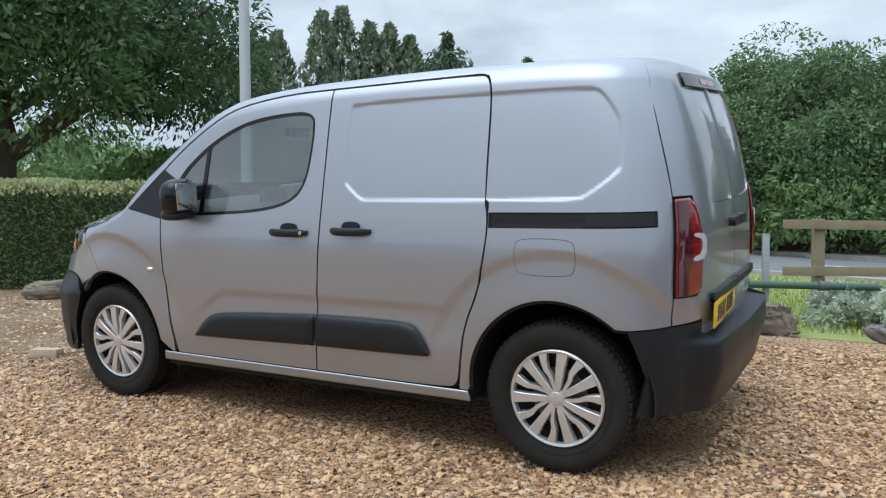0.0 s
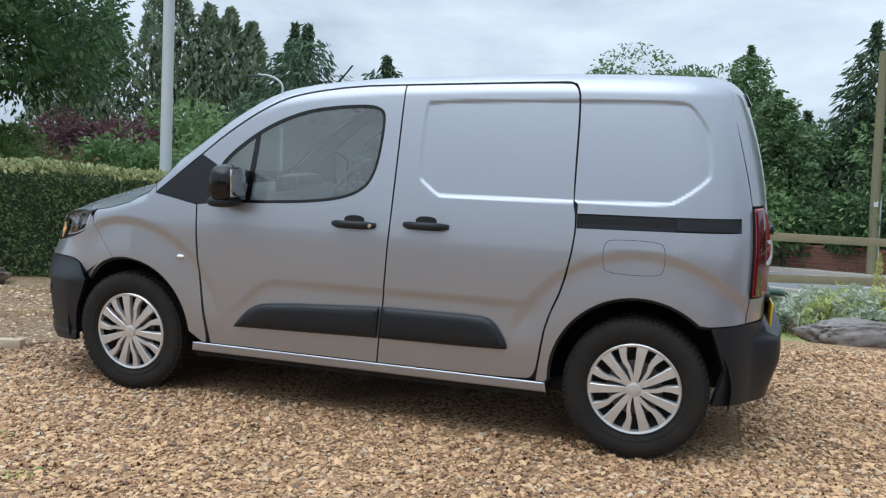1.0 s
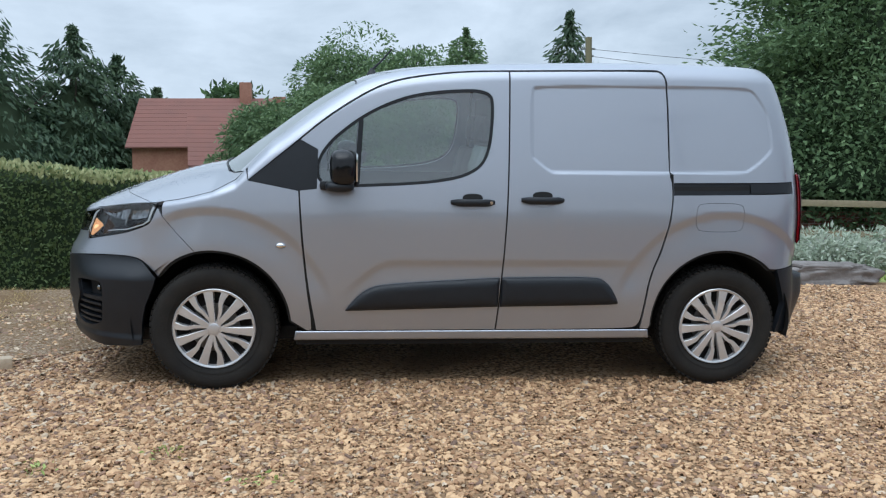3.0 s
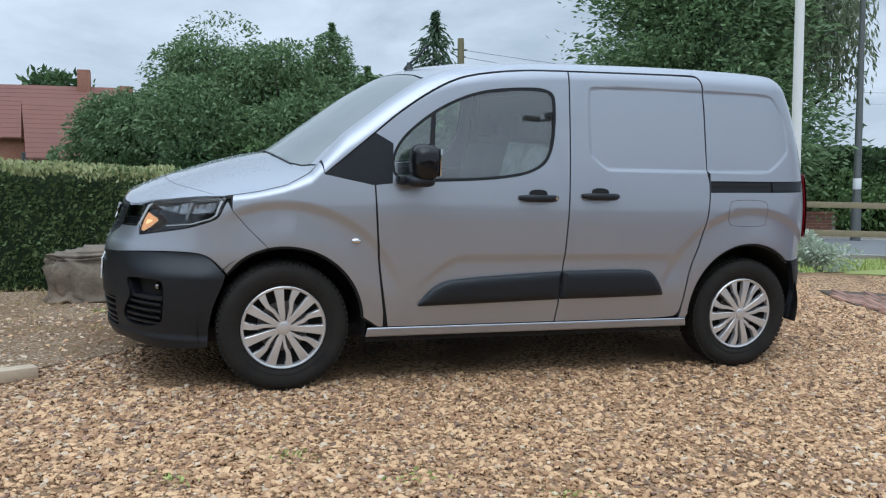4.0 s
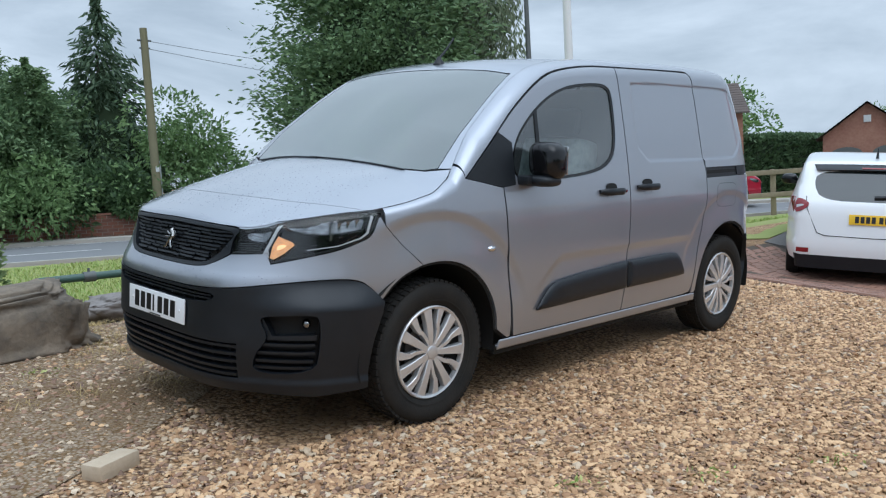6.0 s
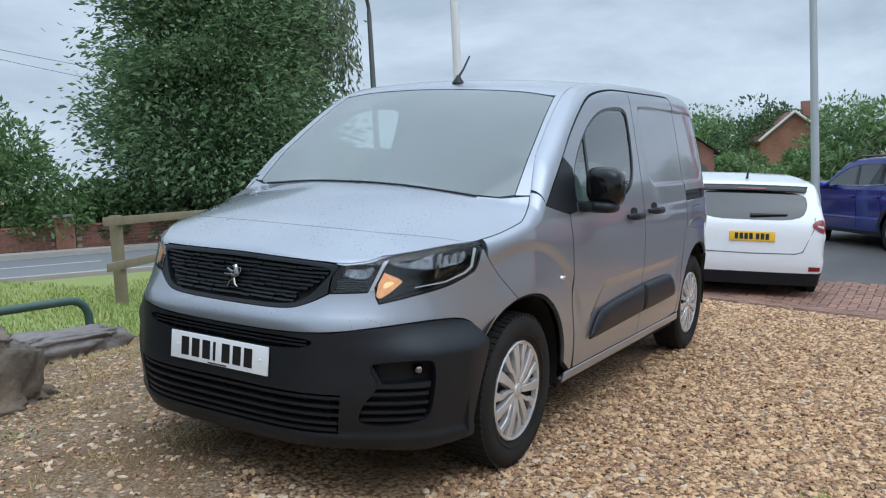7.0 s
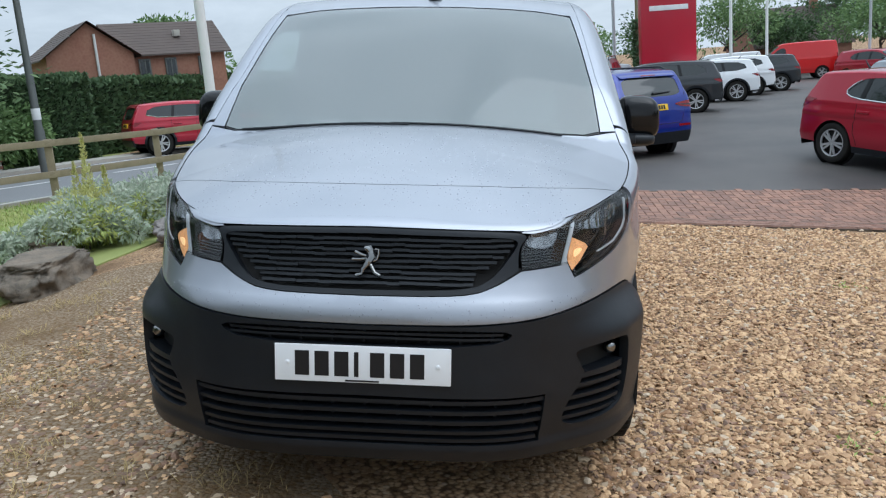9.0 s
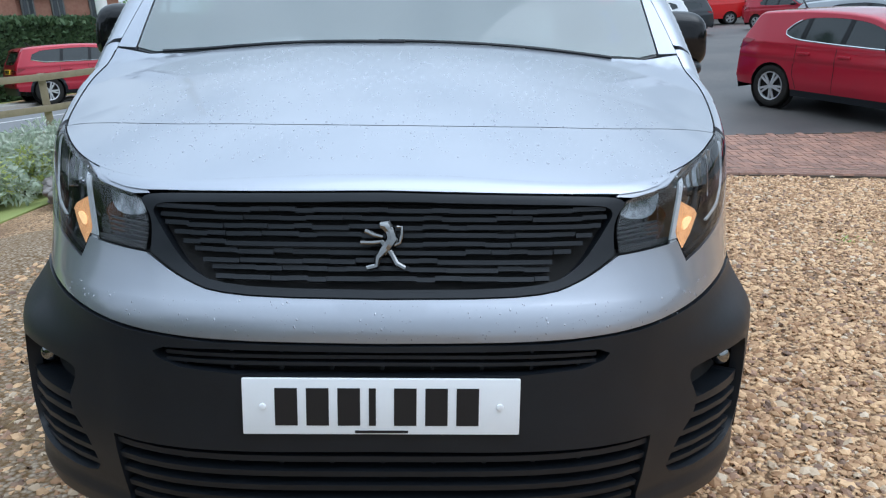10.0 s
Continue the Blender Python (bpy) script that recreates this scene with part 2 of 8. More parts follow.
def crown(x):
    hood = blend(x, (-0.9, -0.775, -0.65, -0.53, -0.33, -0.12, 0.05, 0.3), (0.865, 0.94, 0.995, 1.042, 1.105, 1.155, 1.188, 1.23))
    glass = blend(x, (0.05, 0.3, 0.6, 0.75, 0.85, 1.0, 1.3, 1.8, 2.4, 2.9, 3.1, 3.4), (1.188, 1.37, 1.58, 1.665, 1.705, 1.74, 1.772, 1.796, 1.809, 1.803, 1.792, 1.755))
    return np.where(np.asarray(x) < 0.05, hood, glass)


def top(x, y):
    d = np.interp(x, (-0.9, -0.3, 0.0, 0.3, 0.75, 1.1, 3.4), (0.10, 0.115, 0.09, 0.02, 0.025, 0.04, 0.035))
    sweep = (0.10 * np.minimum(np.abs(y) / 0.75, 1.1) ** 2 - 0.05) * smooth((x + 0.45) / 0.35) * smooth((1.5 - x) / 0.6)
    return crown(x - sweep) - d * (np.abs(y) / 0.78) ** 2.4


def plan(a, z):
    x, y = np.interp(a, QT, XT), np.interp(a, QT, YT)
    x = np.where(x < FRONT_X, FRONT_X - (FRONT_X - x) * (FRONT_X - nose(z)) / 0.945, x)
    x = np.where(x > REAR_X, REAR_X + (x - REAR_X) * (tail(z) - REAR_X) / 0.86, x)
    return x, y * half_width(z) / HALF


def rounding(x):
    return np.interp(x, (-0.8, 0.0, 0.35, 3.4), (0.035, 0.04, 0.10, 0.10)), np.interp(x, (-0.8, 0.0, 0.35, 3.4), (0.03, 0.035, 0.085, 0.085))


def reach(x):
    """How far the rim's rounding turns before it meets the top."""
    return np.interp(x, (-0.9, -0.35, 0.1), (1.19, 1.22, math.pi / 2))


def rim_table():
    z = np.full(len(QT), 1.0)
    for _ in range(30):
        x, y = plan(QT, z)
        _, rh = rounding(x)
        turn = 1 - np.cos(reach(np.interp(QT, QT, XT)))
        x, y = x - NXT * rh * turn, y - NYT * rh * turn
        z = 0.5 * z + 0.5 * top(x, y)
    return x, np.maximum(y, 0), z


RX, RY, RZ = rim_table()


def rim_y(x):
    return np.interp(x, RX, RY)


def v_of(q, z):
    a = np.abs(q)
    ze = np.interp(a, QT, RZ)
    rv, _ = rounding(np.interp(a, QT, XT))
    low = ze - rv * np.sin(reach(np.interp(a, QT, XT)))
    f = np.clip((z - low) / rv, 0, 1)
    return np.where(z <= low, z, low + rv * np.arcsin(f))


def poly_dist(px, py, poly):
    """Distance to a closed outline, positive inside."""
    p = np.asarray([(c[0], c[1]) for c in poly], float)
    best, inside = np.full(px.shape, 1e9), np.zeros(px.shape, bool)
    for (x0, y0), (x1, y1) in zip(p, np.roll(p, -1, axis=0)):
        dx, dy = x1 - x0, y1 - y0
        t = np.clip(((px - x0) * dx + (py - y0) * dy) / max(dx * dx + dy * dy, 1e-12), 0, 1)
        best = np.minimum(best, np.hypot(px - x0 - t * dx, py - y0 - t * dy))
        if dy:
            inside ^= ((y0 > py) != (y1 > py)) & (px < dx * (py - y0) / dy + x0)
    return np.where(inside, best, -best)


def chaikin(pts, n=2):
    """Rounds an outline's corners; a point with a third entry stays sharp."""
    for _ in range(n):
        out = []
        for i, p in enumerate(pts):
            if len(p) > 2:
                out.append(p)
                continue
            a, b = pts[i - 1], pts[(i + 1) % len(pts)]
            out.append((0.75 * p[0] + 0.25 * a[0], 0.75 * p[1] + 0.25 * a[1]))
            out.append((0.75 * p[0] + 0.25 * b[0], 0.75 * p[1] + 0.25 * b[1]))
        pts = out
    return pts


LOAD_PANEL = chaikin([(1.685, 1.27), (1.70, 1.245), (1.79, 1.175), (1.83, 1.172), (2.46, 1.178), (2.88, 1.184), (2.93, 1.20), (3.06, 1.30), (3.072, 1.34), (3.055, 1.50), (3.04, 1.545), (2.965, 1.645), (2.92, 1.660), (2.72, 1.664), (1.72, 1.650), (1.685, 1.62)], 3)


def relief(x, z):
    """Pressed shapes of the sides: load panels, arch flares, the lower door crease."""
    d = np.zeros(np.shape(x))
    for cx, cz in ((0.0, 0.33), (2.785, 0.33)):
        dx, dz = x - cx, z - cz
        r = np.hypot(dx, dz * 1.0)
        f = smooth((dz - 0.12) / 0.2)
        g = np.where(r > 0.60, smooth((0.655 - r) / 0.055), smooth((r - 0.42) / 0.18))
        d = d - 0.011 * g * f
    f = smooth((x - 0.62) / 0.25) * smooth((2.42 - x) / 0.35)
    crease = 0.715 - 0.22 * smooth((0.95 - x) / 0.4)
    g = np.where(z > crease - 0.05, smooth((crease - z) / 0.05), smooth((z - crease + 0.23) / 0.18))
    d = d - 0.0095 * g * f
    d = d - 0.0062 * smooth((poly_dist(x, z, LOAD_PANEL) + 0.003) / 0.022)
    return d


def side_surface(q, v, lift=0.0):
    q, v = np.asarray(q, float), np.asarray(v, float)
    a = np.minimum(np.abs(q), QEND)
    ze = np.interp(a, QT, RZ)
    rv, rh = rounding(np.interp(a, QT, XT))
    most = reach(np.interp(a, QT, XT))
    low = ze - rv * np.sin(most)
    f = np.clip((v - low) / rv, 0, most)
    z = np.where(v < low, v, low + rv * np.sin(f))
    x, y = plan(a, z)
    nx, ny = np.interp(a, QT, NXT), np.interp(a, QT, NYT)
    off = -rh * (1 - np.cos(f)) + relief(x, z) * smooth((x + 0.35) / 0.2) + lift * np.cos(f)
    x, y, z = x + nx * off, np.maximum(y + ny * off, 0), z + lift * np.sin(f)
    return np.stack([x, -y * np.where(q < 0, -1, 1), z], -1)


def top_surface(x, y, lift=0.0):
    x, y = np.broadcast_arrays(np.asarray(x, float), np.asarray(y, float))
    return np.stack([x, y, top(x, y) + lift], -1)
# ---- building helpers ----
def to_mesh(name, verts, faces, mats, normals=None, index=None, flat=False):
    me = bpy.data.meshes.new(name)
    me.from_pydata([tuple(v) for v in verts], [], faces)
    for m in mats if isinstance(mats, (list, tuple)) else [mats]:
        me.materials.append(m)
    if index is not None:
        me.polygons.foreach_set("material_index", index)
    me.polygons.foreach_set("use_smooth", [not flat] * len(me.polygons))
    if normals is not None:
        me.normals_split_custom_set_from_vertices([tuple(n) for n in normals])
    me.update()
    return me


def put(name, me, parent=None, label="", m=None):
    ob = new(name, me)
    if parent is not None:
        ob.parent = parent
    if m is not None:
        ob.matrix_basis = m
    return tagged(ob, label)


def part(name, bm, mat, parent, label="", m=None, smooth_angle=40):
    """Links a bmesh as one mesh object under a thing or a part."""
    me = bpy.data.meshes.new(name)
    bmesh.ops.recalc_face_normals(bm, faces=bm.faces)
    for f in bm.faces:
        f.smooth = True
    for e in bm.edges:
        if len(e.link_faces) == 2 and e.calc_face_angle(0) > radians(smooth_angle):
            e.smooth = False
    bm.to_mesh(me)
    bm.free()
    for one in mat if isinstance(mat, (list, tuple)) else [mat]:
        me.materials.append(one)
    return put(name, me, parent, label, m)


def thing(name, label, category, group="", m=None, kind=""):
    ob = new(name)
    if m is not None:
        ob.matrix_world = m
    return tagged(ob, label, category, group, kind)


def box(bm, x0, x1, y0, y1, z0, z1, bevel=0.0, m=None):
    v = bmesh.ops.create_cube(bm, size=1, matrix=Matrix.Translation(((x0 + x1) / 2, (y0 + y1) / 2, (z0 + z1) / 2)) @ Matrix.Diagonal((x1 - x0, y1 - y0, z1 - z0, 1)))["verts"]
    if bevel:
        es = list({e for w in v for e in w.link_edges})
        v = list({w for f in bmesh.ops.bevel(bm, geom=es, offset=bevel, segments=2, affect="EDGES", profile=0.6)["faces"] for w in f.verts} | {w for w in v if w.is_valid})
    if m is not None:
        bmesh.ops.transform(bm, matrix=m, verts=[w for w in v if w.is_valid])
    return bm


def boxed(*a, **k):
    return box(bmesh.new(), *a, **k)


def tube(pts, radius, sides=10, closed_ends=True):
    """A round bar along a line of points; radius may be one number or one for each point."""
    bm = bmesh.new()
    pts = [Vector(p) for p in pts]
    rs = radius if isinstance(radius, (list, tuple)) else [radius] * len(pts)
    rings, up = [], None
    for i, p in enumerate(pts):
        d = (pts[min(i + 1, len(pts) - 1)] - pts[max(i - 1, 0)]).normalized()
        if up is None:
            up = Vector((0, 0, 1)) if abs(d.z) < 0.9 else Vector((1, 0, 0))
        a = d.cross(up).normalized()
        up = a.cross(d).normalized()
        rings.append([bm.verts.new(p + rs[i] * (math.cos(t) * a + math.sin(t) * up)) for t in np.linspace(0, 2 * math.pi, sides, endpoint=False)])
    for r0, r1 in zip(rings, rings[1:]):
        for k in range(sides):
            bm.faces.new((r0[k], r0[(k + 1) % sides], r1[(k + 1) % sides], r1[k]))
    if closed_ends:
        bm.faces.new(rings[0]), bm.faces.new(rings[-1])
    return bm


def lathe(profile, sides=48, axis="y"):
    """Turns (radius, along) pairs about an axis."""
    bm = bmesh.new()
    rings = []
    for r, h in profile:
        ring = []
        for t in np.linspace(0, 2 * math.pi, sides, endpoint=False):
            c, s = r * math.cos(t), r * math.sin(t)
            ring.append(bm.verts.new((c, h, s) if axis == "y" else (c, s, h)))
        rings.append(ring)
    for r0, r1 in zip(rings, rings[1:]):
        for k in range(sides):
            bm.faces.new((r0[k], r0[(k + 1) % sides], r1[(k + 1) % sides], r1[k]))
    return bm


def area(poly):
    return 0.5 * sum(a[0] * b[1] - b[0] * a[1] for a, b in zip(poly, poly[1:] + poly[:1]))


def densify(poly, step):
    out = []
    for a, b in zip(poly, poly[1:] + poly[:1]):
        n = max(1, int(math.hypot(b[0] - a[0], b[1] - a[1]) / step))
        out += [(a[0] + (b[0] - a[0]) * k / n, a[1] + (b[1] - a[1]) * k / n) for k in range(n)]
    return out


def inset(poly, d):
    """Moves an outline inwards (it runs counter-clockwise)."""
    out = []
    for i, p in enumerate(poly):
        a, b = poly[i - 1], poly[(i + 1) % len(poly)]
        n1, n2 = Vector((a[1] - p[1], p[0] - a[0])), Vector((p[1] - b[1], b[0] - p[0]))
        n1, n2 = n1.normalized() if n1.length else n2.normalized(), n2.normalized() if n2.length else n1.normalized()
        n = n1 + n2
        n = n / max(n.length_squared / 2, 0.5) if n.length > 1e-6 else n1
        out.append((p[0] + n.x * d, p[1] + n.y * d))
    return out


def sheet(name, surface, outline, mat, grid=0.02, gap=0.0011, lift=0.0, flange=0.012, holes=(), mirror=False, lip=True, seal=None, hole_lip=True):
    """A skin over a stretch of a surface: an outline in the surface's two coordinates, holes in it, turned-in edges all round."""
    rim = [(p[0], p[1]) for p in outline]
    if area(rim) < 0:
        rim = rim[::-1]
    rim = densify(rim, grid * 1.2)
    rim = inset(rim, gap) if gap else rim
    cuts = []
    for h in holes:
        h = [(p[0], p[1]) for p in h]
        h = densify(h if area(h) > 0 else h[::-1], grid * 1.2)
        cuts.append(inset(h, -gap) if gap else h)
    xs, ys = [p[0] for p in rim], [p[1] for p in rim]
    nx, ny = max(1, int((max(xs) - min(xs)) / grid) + 1), max(1, int((max(ys) - min(ys)) / grid) + 1)
    cx, cy = (c.ravel() for c in np.meshgrid(np.linspace(min(xs), max(xs), nx + 1), np.linspace(min(ys), max(ys), ny + 1), indexing="ij"))

    def within(px, py):
        d = poly_dist(px, py, rim)
        for h in cuts:
            d = np.minimum(d, -poly_dist(px, py, h))
        return d

    keep = within(cx, cy) > 0.4 * grid
    loose, edges = [], []
    for ring in [rim] + cuts:
        k = len(loose)
        loose += [Vector(p) for p in ring]
        edges += [(k + a, k + (a + 1) % len(ring)) for a in range(len(ring))]
    loose += [Vector(p) for p in zip(cx[keep], cy[keep])]
    flat, _, faces, _, _, _ = geometry.delaunay_2d_cdt(loose, edges, [], 0, 1e-7)
    flat = [(v.x, v.y) for v in flat]
    mid = np.array([np.mean([flat[k] for k in f], axis=0) for f in faces])
    faces = [list(f) for f, ok in zip(faces, within(mid[:, 0], mid[:, 1]) > 0) if ok]

    def place(pts, extra=0.0):
        a, b = np.array([p[0] for p in pts]), np.array([p[1] for p in pts])
        h = lift(a, b) if callable(lift) else lift
        e = 0.0015

        def at(u, v):
            return surface(u, v, lift(u, v) if callable(lift) else lift)

        p = at(a, b)
        n = np.cross(at(a + e, b) - at(a - e, b), at(a, b + e) - at(a, b - e))
        n /= np.maximum(np.linalg.norm(n, axis=1, keepdims=True), 1e-12)
        return p, n

    verts, normals = place(flat)
    verts, normals, index = list(verts), list(normals), [0] * len(faces)
    if flange:
        for ring, turn in [(rim, 1)] + [(h, -1) for h in cuts]:
            p, n = place(ring)
            t = np.roll(p, -1, 0) - np.roll(p, 1, 0)
            t /= np.maximum(np.linalg.norm(t, axis=1, keepdims=True), 1e-9)
            o = np.cross(t, n) * turn
            rows = [(p, o), (p - n * flange, o)]
            if lip and (turn > 0 or hole_lip):
                rows += [(p - n * flange, n), (p - n * (flange + 0.001) + o * 0.014, n)]
            base = len(verts)
            for pts, nn in rows:
                verts += list(pts)
                normals += list(nn)
            k = len(ring)
            for r in range(0, len(rows), 2):
                for a in range(k):
                    b = (a + 1) % k
                    q = [base + r * k + a, base + (r + 1) * k + a, base + (r + 1) * k + b, base + r * k + b]
                    faces.append(q if turn > 0 else q[::-1])
                    index.append(1 if r else 0)
    if mirror:
        verts = [(v[0], -v[1], v[2]) for v in verts]
        normals = [(n[0], -n[1], n[2]) for n in normals]
        faces = [f[::-1] for f in faces]
    return to_mesh(name, verts, faces, [mat, seal or SEAL], normals, index)


def by_x(pts, z_is_v=False):
    """An outline on the van's side, from (x, z) pairs."""
    return [(q_x(p[0]), v_of(q_x(p[0]), min(p[1], 9)) if p[1] < 5 else top_v(q_x(p[0])), *p[2:]) for p in pts]


def top_v(q):
    ze = np.interp(abs(q), QT, RZ)
    rv, _ = rounding(np.interp(abs(q), QT, XT))
    most = reach(np.interp(abs(q), QT, XT))
    return float(ze - rv * np.sin(most) + rv * most)


def arch(cx, r, a0, a1, cz=0.345, n=24):
    return [(cx + r * math.cos(radians(a)), cz + r * math.sin(radians(a)), 1) for a in np.linspace(a0, a1, n)]


def edge_lift(outline, height, width, base=0.0):
    ring = [(p[0], p[1]) for p in outline]
    return lambda a, b: base + height * np.sqrt(np.clip(1 - (1 - np.clip(poly_dist(a, b, ring) / width, 0, 1)) ** 2, 0, 1))


def signs(parent, layer, x0, count, width, height, pitch, y, z, mat, name="character_bar"):
    """Plain upright bars in place of a plate's characters, on a face that looks along -y of its own frame."""
    for k in range(count):
        x = x0 + k * pitch + (0.02 if k > 3 else 0)
        put(name, boxed_mesh(name, x, x + width, y - layer, y, z, z + height, mat), parent)


def boxed_mesh(name, x0, x1, y0, y1, z0, z1, mat):
    v = [(x, y, z) for x in (x0, x1) for y in (y0, y1) for z in (z0, z1)]
    f = [(0, 1, 3, 2), (4, 6, 7, 5), (0, 4, 5, 1), (2, 3, 7, 6), (0, 2, 6, 4), (1, 5, 7, 3)]
    return to_mesh(name, v, f, mat, flat=True)

# ---- materials of the surroundings ----
GRAVEL = gravel_material("brown_gravel_bed", ((0.35, 0.205, 0.105), (0.59, 0.375, 0.20), (0.70, 0.48, 0.285), (0.47, 0.285, 0.145), (0.62, 0.46, 0.31)), (0.17, 0.095, 0.046), 48)
PEBBLE = material("pebbles", (0.655, 0.425, 0.232), 0.75, 0.0, (0.33, 0.185, 0.092), 6, 90, 0.25, random_by="island", contrast=0.8)
PEBBLE_GREY = material("pale_pebbles", (0.62, 0.49, 0.35), 0.75, 0.0, (0.46, 0.34, 0.22), 6, 90, 0.25, random_by="island", contrast=0.8)
EARTH = gravel_material("trodden_earth", ((0.26, 0.205, 0.145), (0.38, 0.30, 0.215), (0.46, 0.375, 0.28), (0.24, 0.150, 0.075), (0.34, 0.27, 0.20)), (0.205, 0.118, 0.046), 58)
TURF = material("verge_turf", (0.19, 0.27, 0.065), 0.9, 0.0, (0.30, 0.28, 0.10), 1.3, 40, 0.8, contrast=0.5)
BLADE = material("grass_blades", (0.24, 0.36, 0.085), 0.7, 0.0, (0.42, 0.42, 0.15), 1.0, 30, 0.0, random_by="island", contrast=0.5)
STRAW = material("dry_straw", (0.48, 0.36, 0.16), 0.8, 0.0, (0.34, 0.24, 0.10), 3, 30, 0.0, random_by="island")
TARMAC = material("lot_tarmac", (0.046, 0.044, 0.043), 0.55, 0.0, (0.108, 0.096, 0.086), 0.45, 220, 0.35, contrast=1.0)
ROAD = material("road_asphalt", (0.16, 0.165, 0.17), 0.7, 0.0, (0.20, 0.20, 0.205), 0.7, 160, 0.3, contrast=0.5)
KERB = material("concrete_kerb", (0.44, 0.42, 0.37), 0.85, 0.0, (0.33, 0.31, 0.28), 3, 70, 0.4)
LINE = material("road_paint", (0.72, 0.72, 0.70), 0.7, 0.0, (0.52, 0.52, 0.50), 5, 60, 0.2)
BRICK_PAVE = material("red_block_paving", (0.33, 0.178, 0.122), 0.7, 0.0, (0.20, 0.112, 0.082), 5, 90, 0.35, random_by="object", contrast=0.6)
BRICK_PAVE_ALL = material("red_block_paving_rest", (0.33, 0.178, 0.122), 0.7, 0.0, (0.20, 0.112, 0.082), 5, 90, 0.35, random_by="island", contrast=0.6)
JOINT = material("paving_joint_sand", (0.10, 0.075, 0.055), 0.95, 0.0, (0.07, 0.055, 0.04), 8, 80, 0.3)
ROCK = material("weathered_sandstone", (0.25, 0.195, 0.14), 0.9, 0.0, (0.085, 0.075, 0.062), 4.5, 30, 2.2, contrast=1.0, detail=9.0)
ROCK_GREY = material("wet_grey_rock", (0.25, 0.225, 0.21), 0.6, 0.0, (0.12, 0.10, 0.085), 4, 30, 1.4, contrast=0.8)
WOOD = material("weathered_fence_timber", (0.30, 0.245, 0.165), 0.85, 0.0, (0.18, 0.145, 0.095), 4, 40, 0.6, contrast=0.7)
POLE_WOOD = material("mossy_pole_timber", (0.24, 0.215, 0.12), 0.9, 0.0, (0.15, 0.14, 0.09), 2, 30, 0.5)
STEEL = material("galvanised_steel", (0.42, 0.44, 0.45), 0.45, 0.6, (0.34, 0.36, 0.37), 6, 90, 0.1)
GREEN_PIPE = material("green_painted_pipe", (0.045, 0.095, 0.075), 0.45, 0.0, (0.065, 0.11, 0.09), 7, 60, 0.15)
LAMP_GREY = material("lamp_post_grey", (0.46, 0.48, 0.49), 0.5, 0.2, (0.40, 0.42, 0.43), 3, 50, 0.1)
LAMP_DARK = material("dark_lamp_post", (0.10, 0.11, 0.105), 0.5, 0.2, (0.13, 0.135, 0.13), 3, 50, 0.1)
MAST_WHITE = material("white_mast_paint", (0.78, 0.78, 0.76), 0.45, 0.0, (0.70, 0.70, 0.67), 3, 50)
BARK = material("dark_bark", (0.085, 0.07, 0.055), 0.95, 0.0, (0.05, 0.042, 0.035), 5, 30, 1.2)
WALL_BRICK = material("house_brick", (0.235, 0.10, 0.066), 0.85, 0.0, (0.36, 0.19, 0.13), 2.2, 14, 0.4, voronoi=True, contrast=0.7)
ROOF_TILE = material("brown_roof_tile", (0.075, 0.06, 0.055), 0.8, 0.0, (0.12, 0.09, 0.075), 1.5, 20, 0.4)
RED_TILE = material("red_roof_tile", (0.24, 0.10, 0.075), 0.85, 0.0, (0.17, 0.085, 0.07), 1.5, 20, 0.4)
PALE = material("white_joinery", (0.72, 0.72, 0.70), 0.5)
DARK_GLASS = material("dark_glass", (0.020, 0.026, 0.027), 0.04, 0.0, coat=0.6)
SIGN_RED = material("red_sign_panel", (0.42, 0.008, 0.028), 0.32, 0.0, (0.39, 0.008, 0.026), 0.5, 20, coat=0.2)
SIGN_WHITE = material("white_sign_lettering", (0.82, 0.82, 0.83), 0.4)


STONE_PALE = material("pale_beige_stone", (0.56, 0.46, 0.34), 0.9, 0.0, (0.40, 0.31, 0.21), 14, 90, 0.6)


def leaf_material(name, a, b, rough=0.6):
    a, b = (tuple(0.76 * v + 0.24 * (0.3 * c[0] + 0.6 * c[1] + 0.1 * c[2]) for v in c) for c in (a, b))
    m = material(name, a, rough, 0.0, b, 0.5, 12, 0.0, random_by="island", contrast=0.55, spec=0.3)
    nt = m.node_tree
    p = nt.nodes["Principled BSDF"]
    o = nt.nodes["Material Output"]
    mix, tr = nt.nodes.new("ShaderNodeMixShader"), nt.nodes.new("ShaderNodeBsdfTranslucent")
    mix.inputs["Fac"].default_value = 0.3
    nt.links.new(p.inputs["Base Color"].links[0].from_socket, tr.inputs["Color"])
    nt.links.new(p.outputs[0], mix.inputs[1])
    nt.links.new(tr.outputs[0], mix.inputs[2])
    nt.links.new(mix.outputs[0], o.inputs["Surface"])
    return m


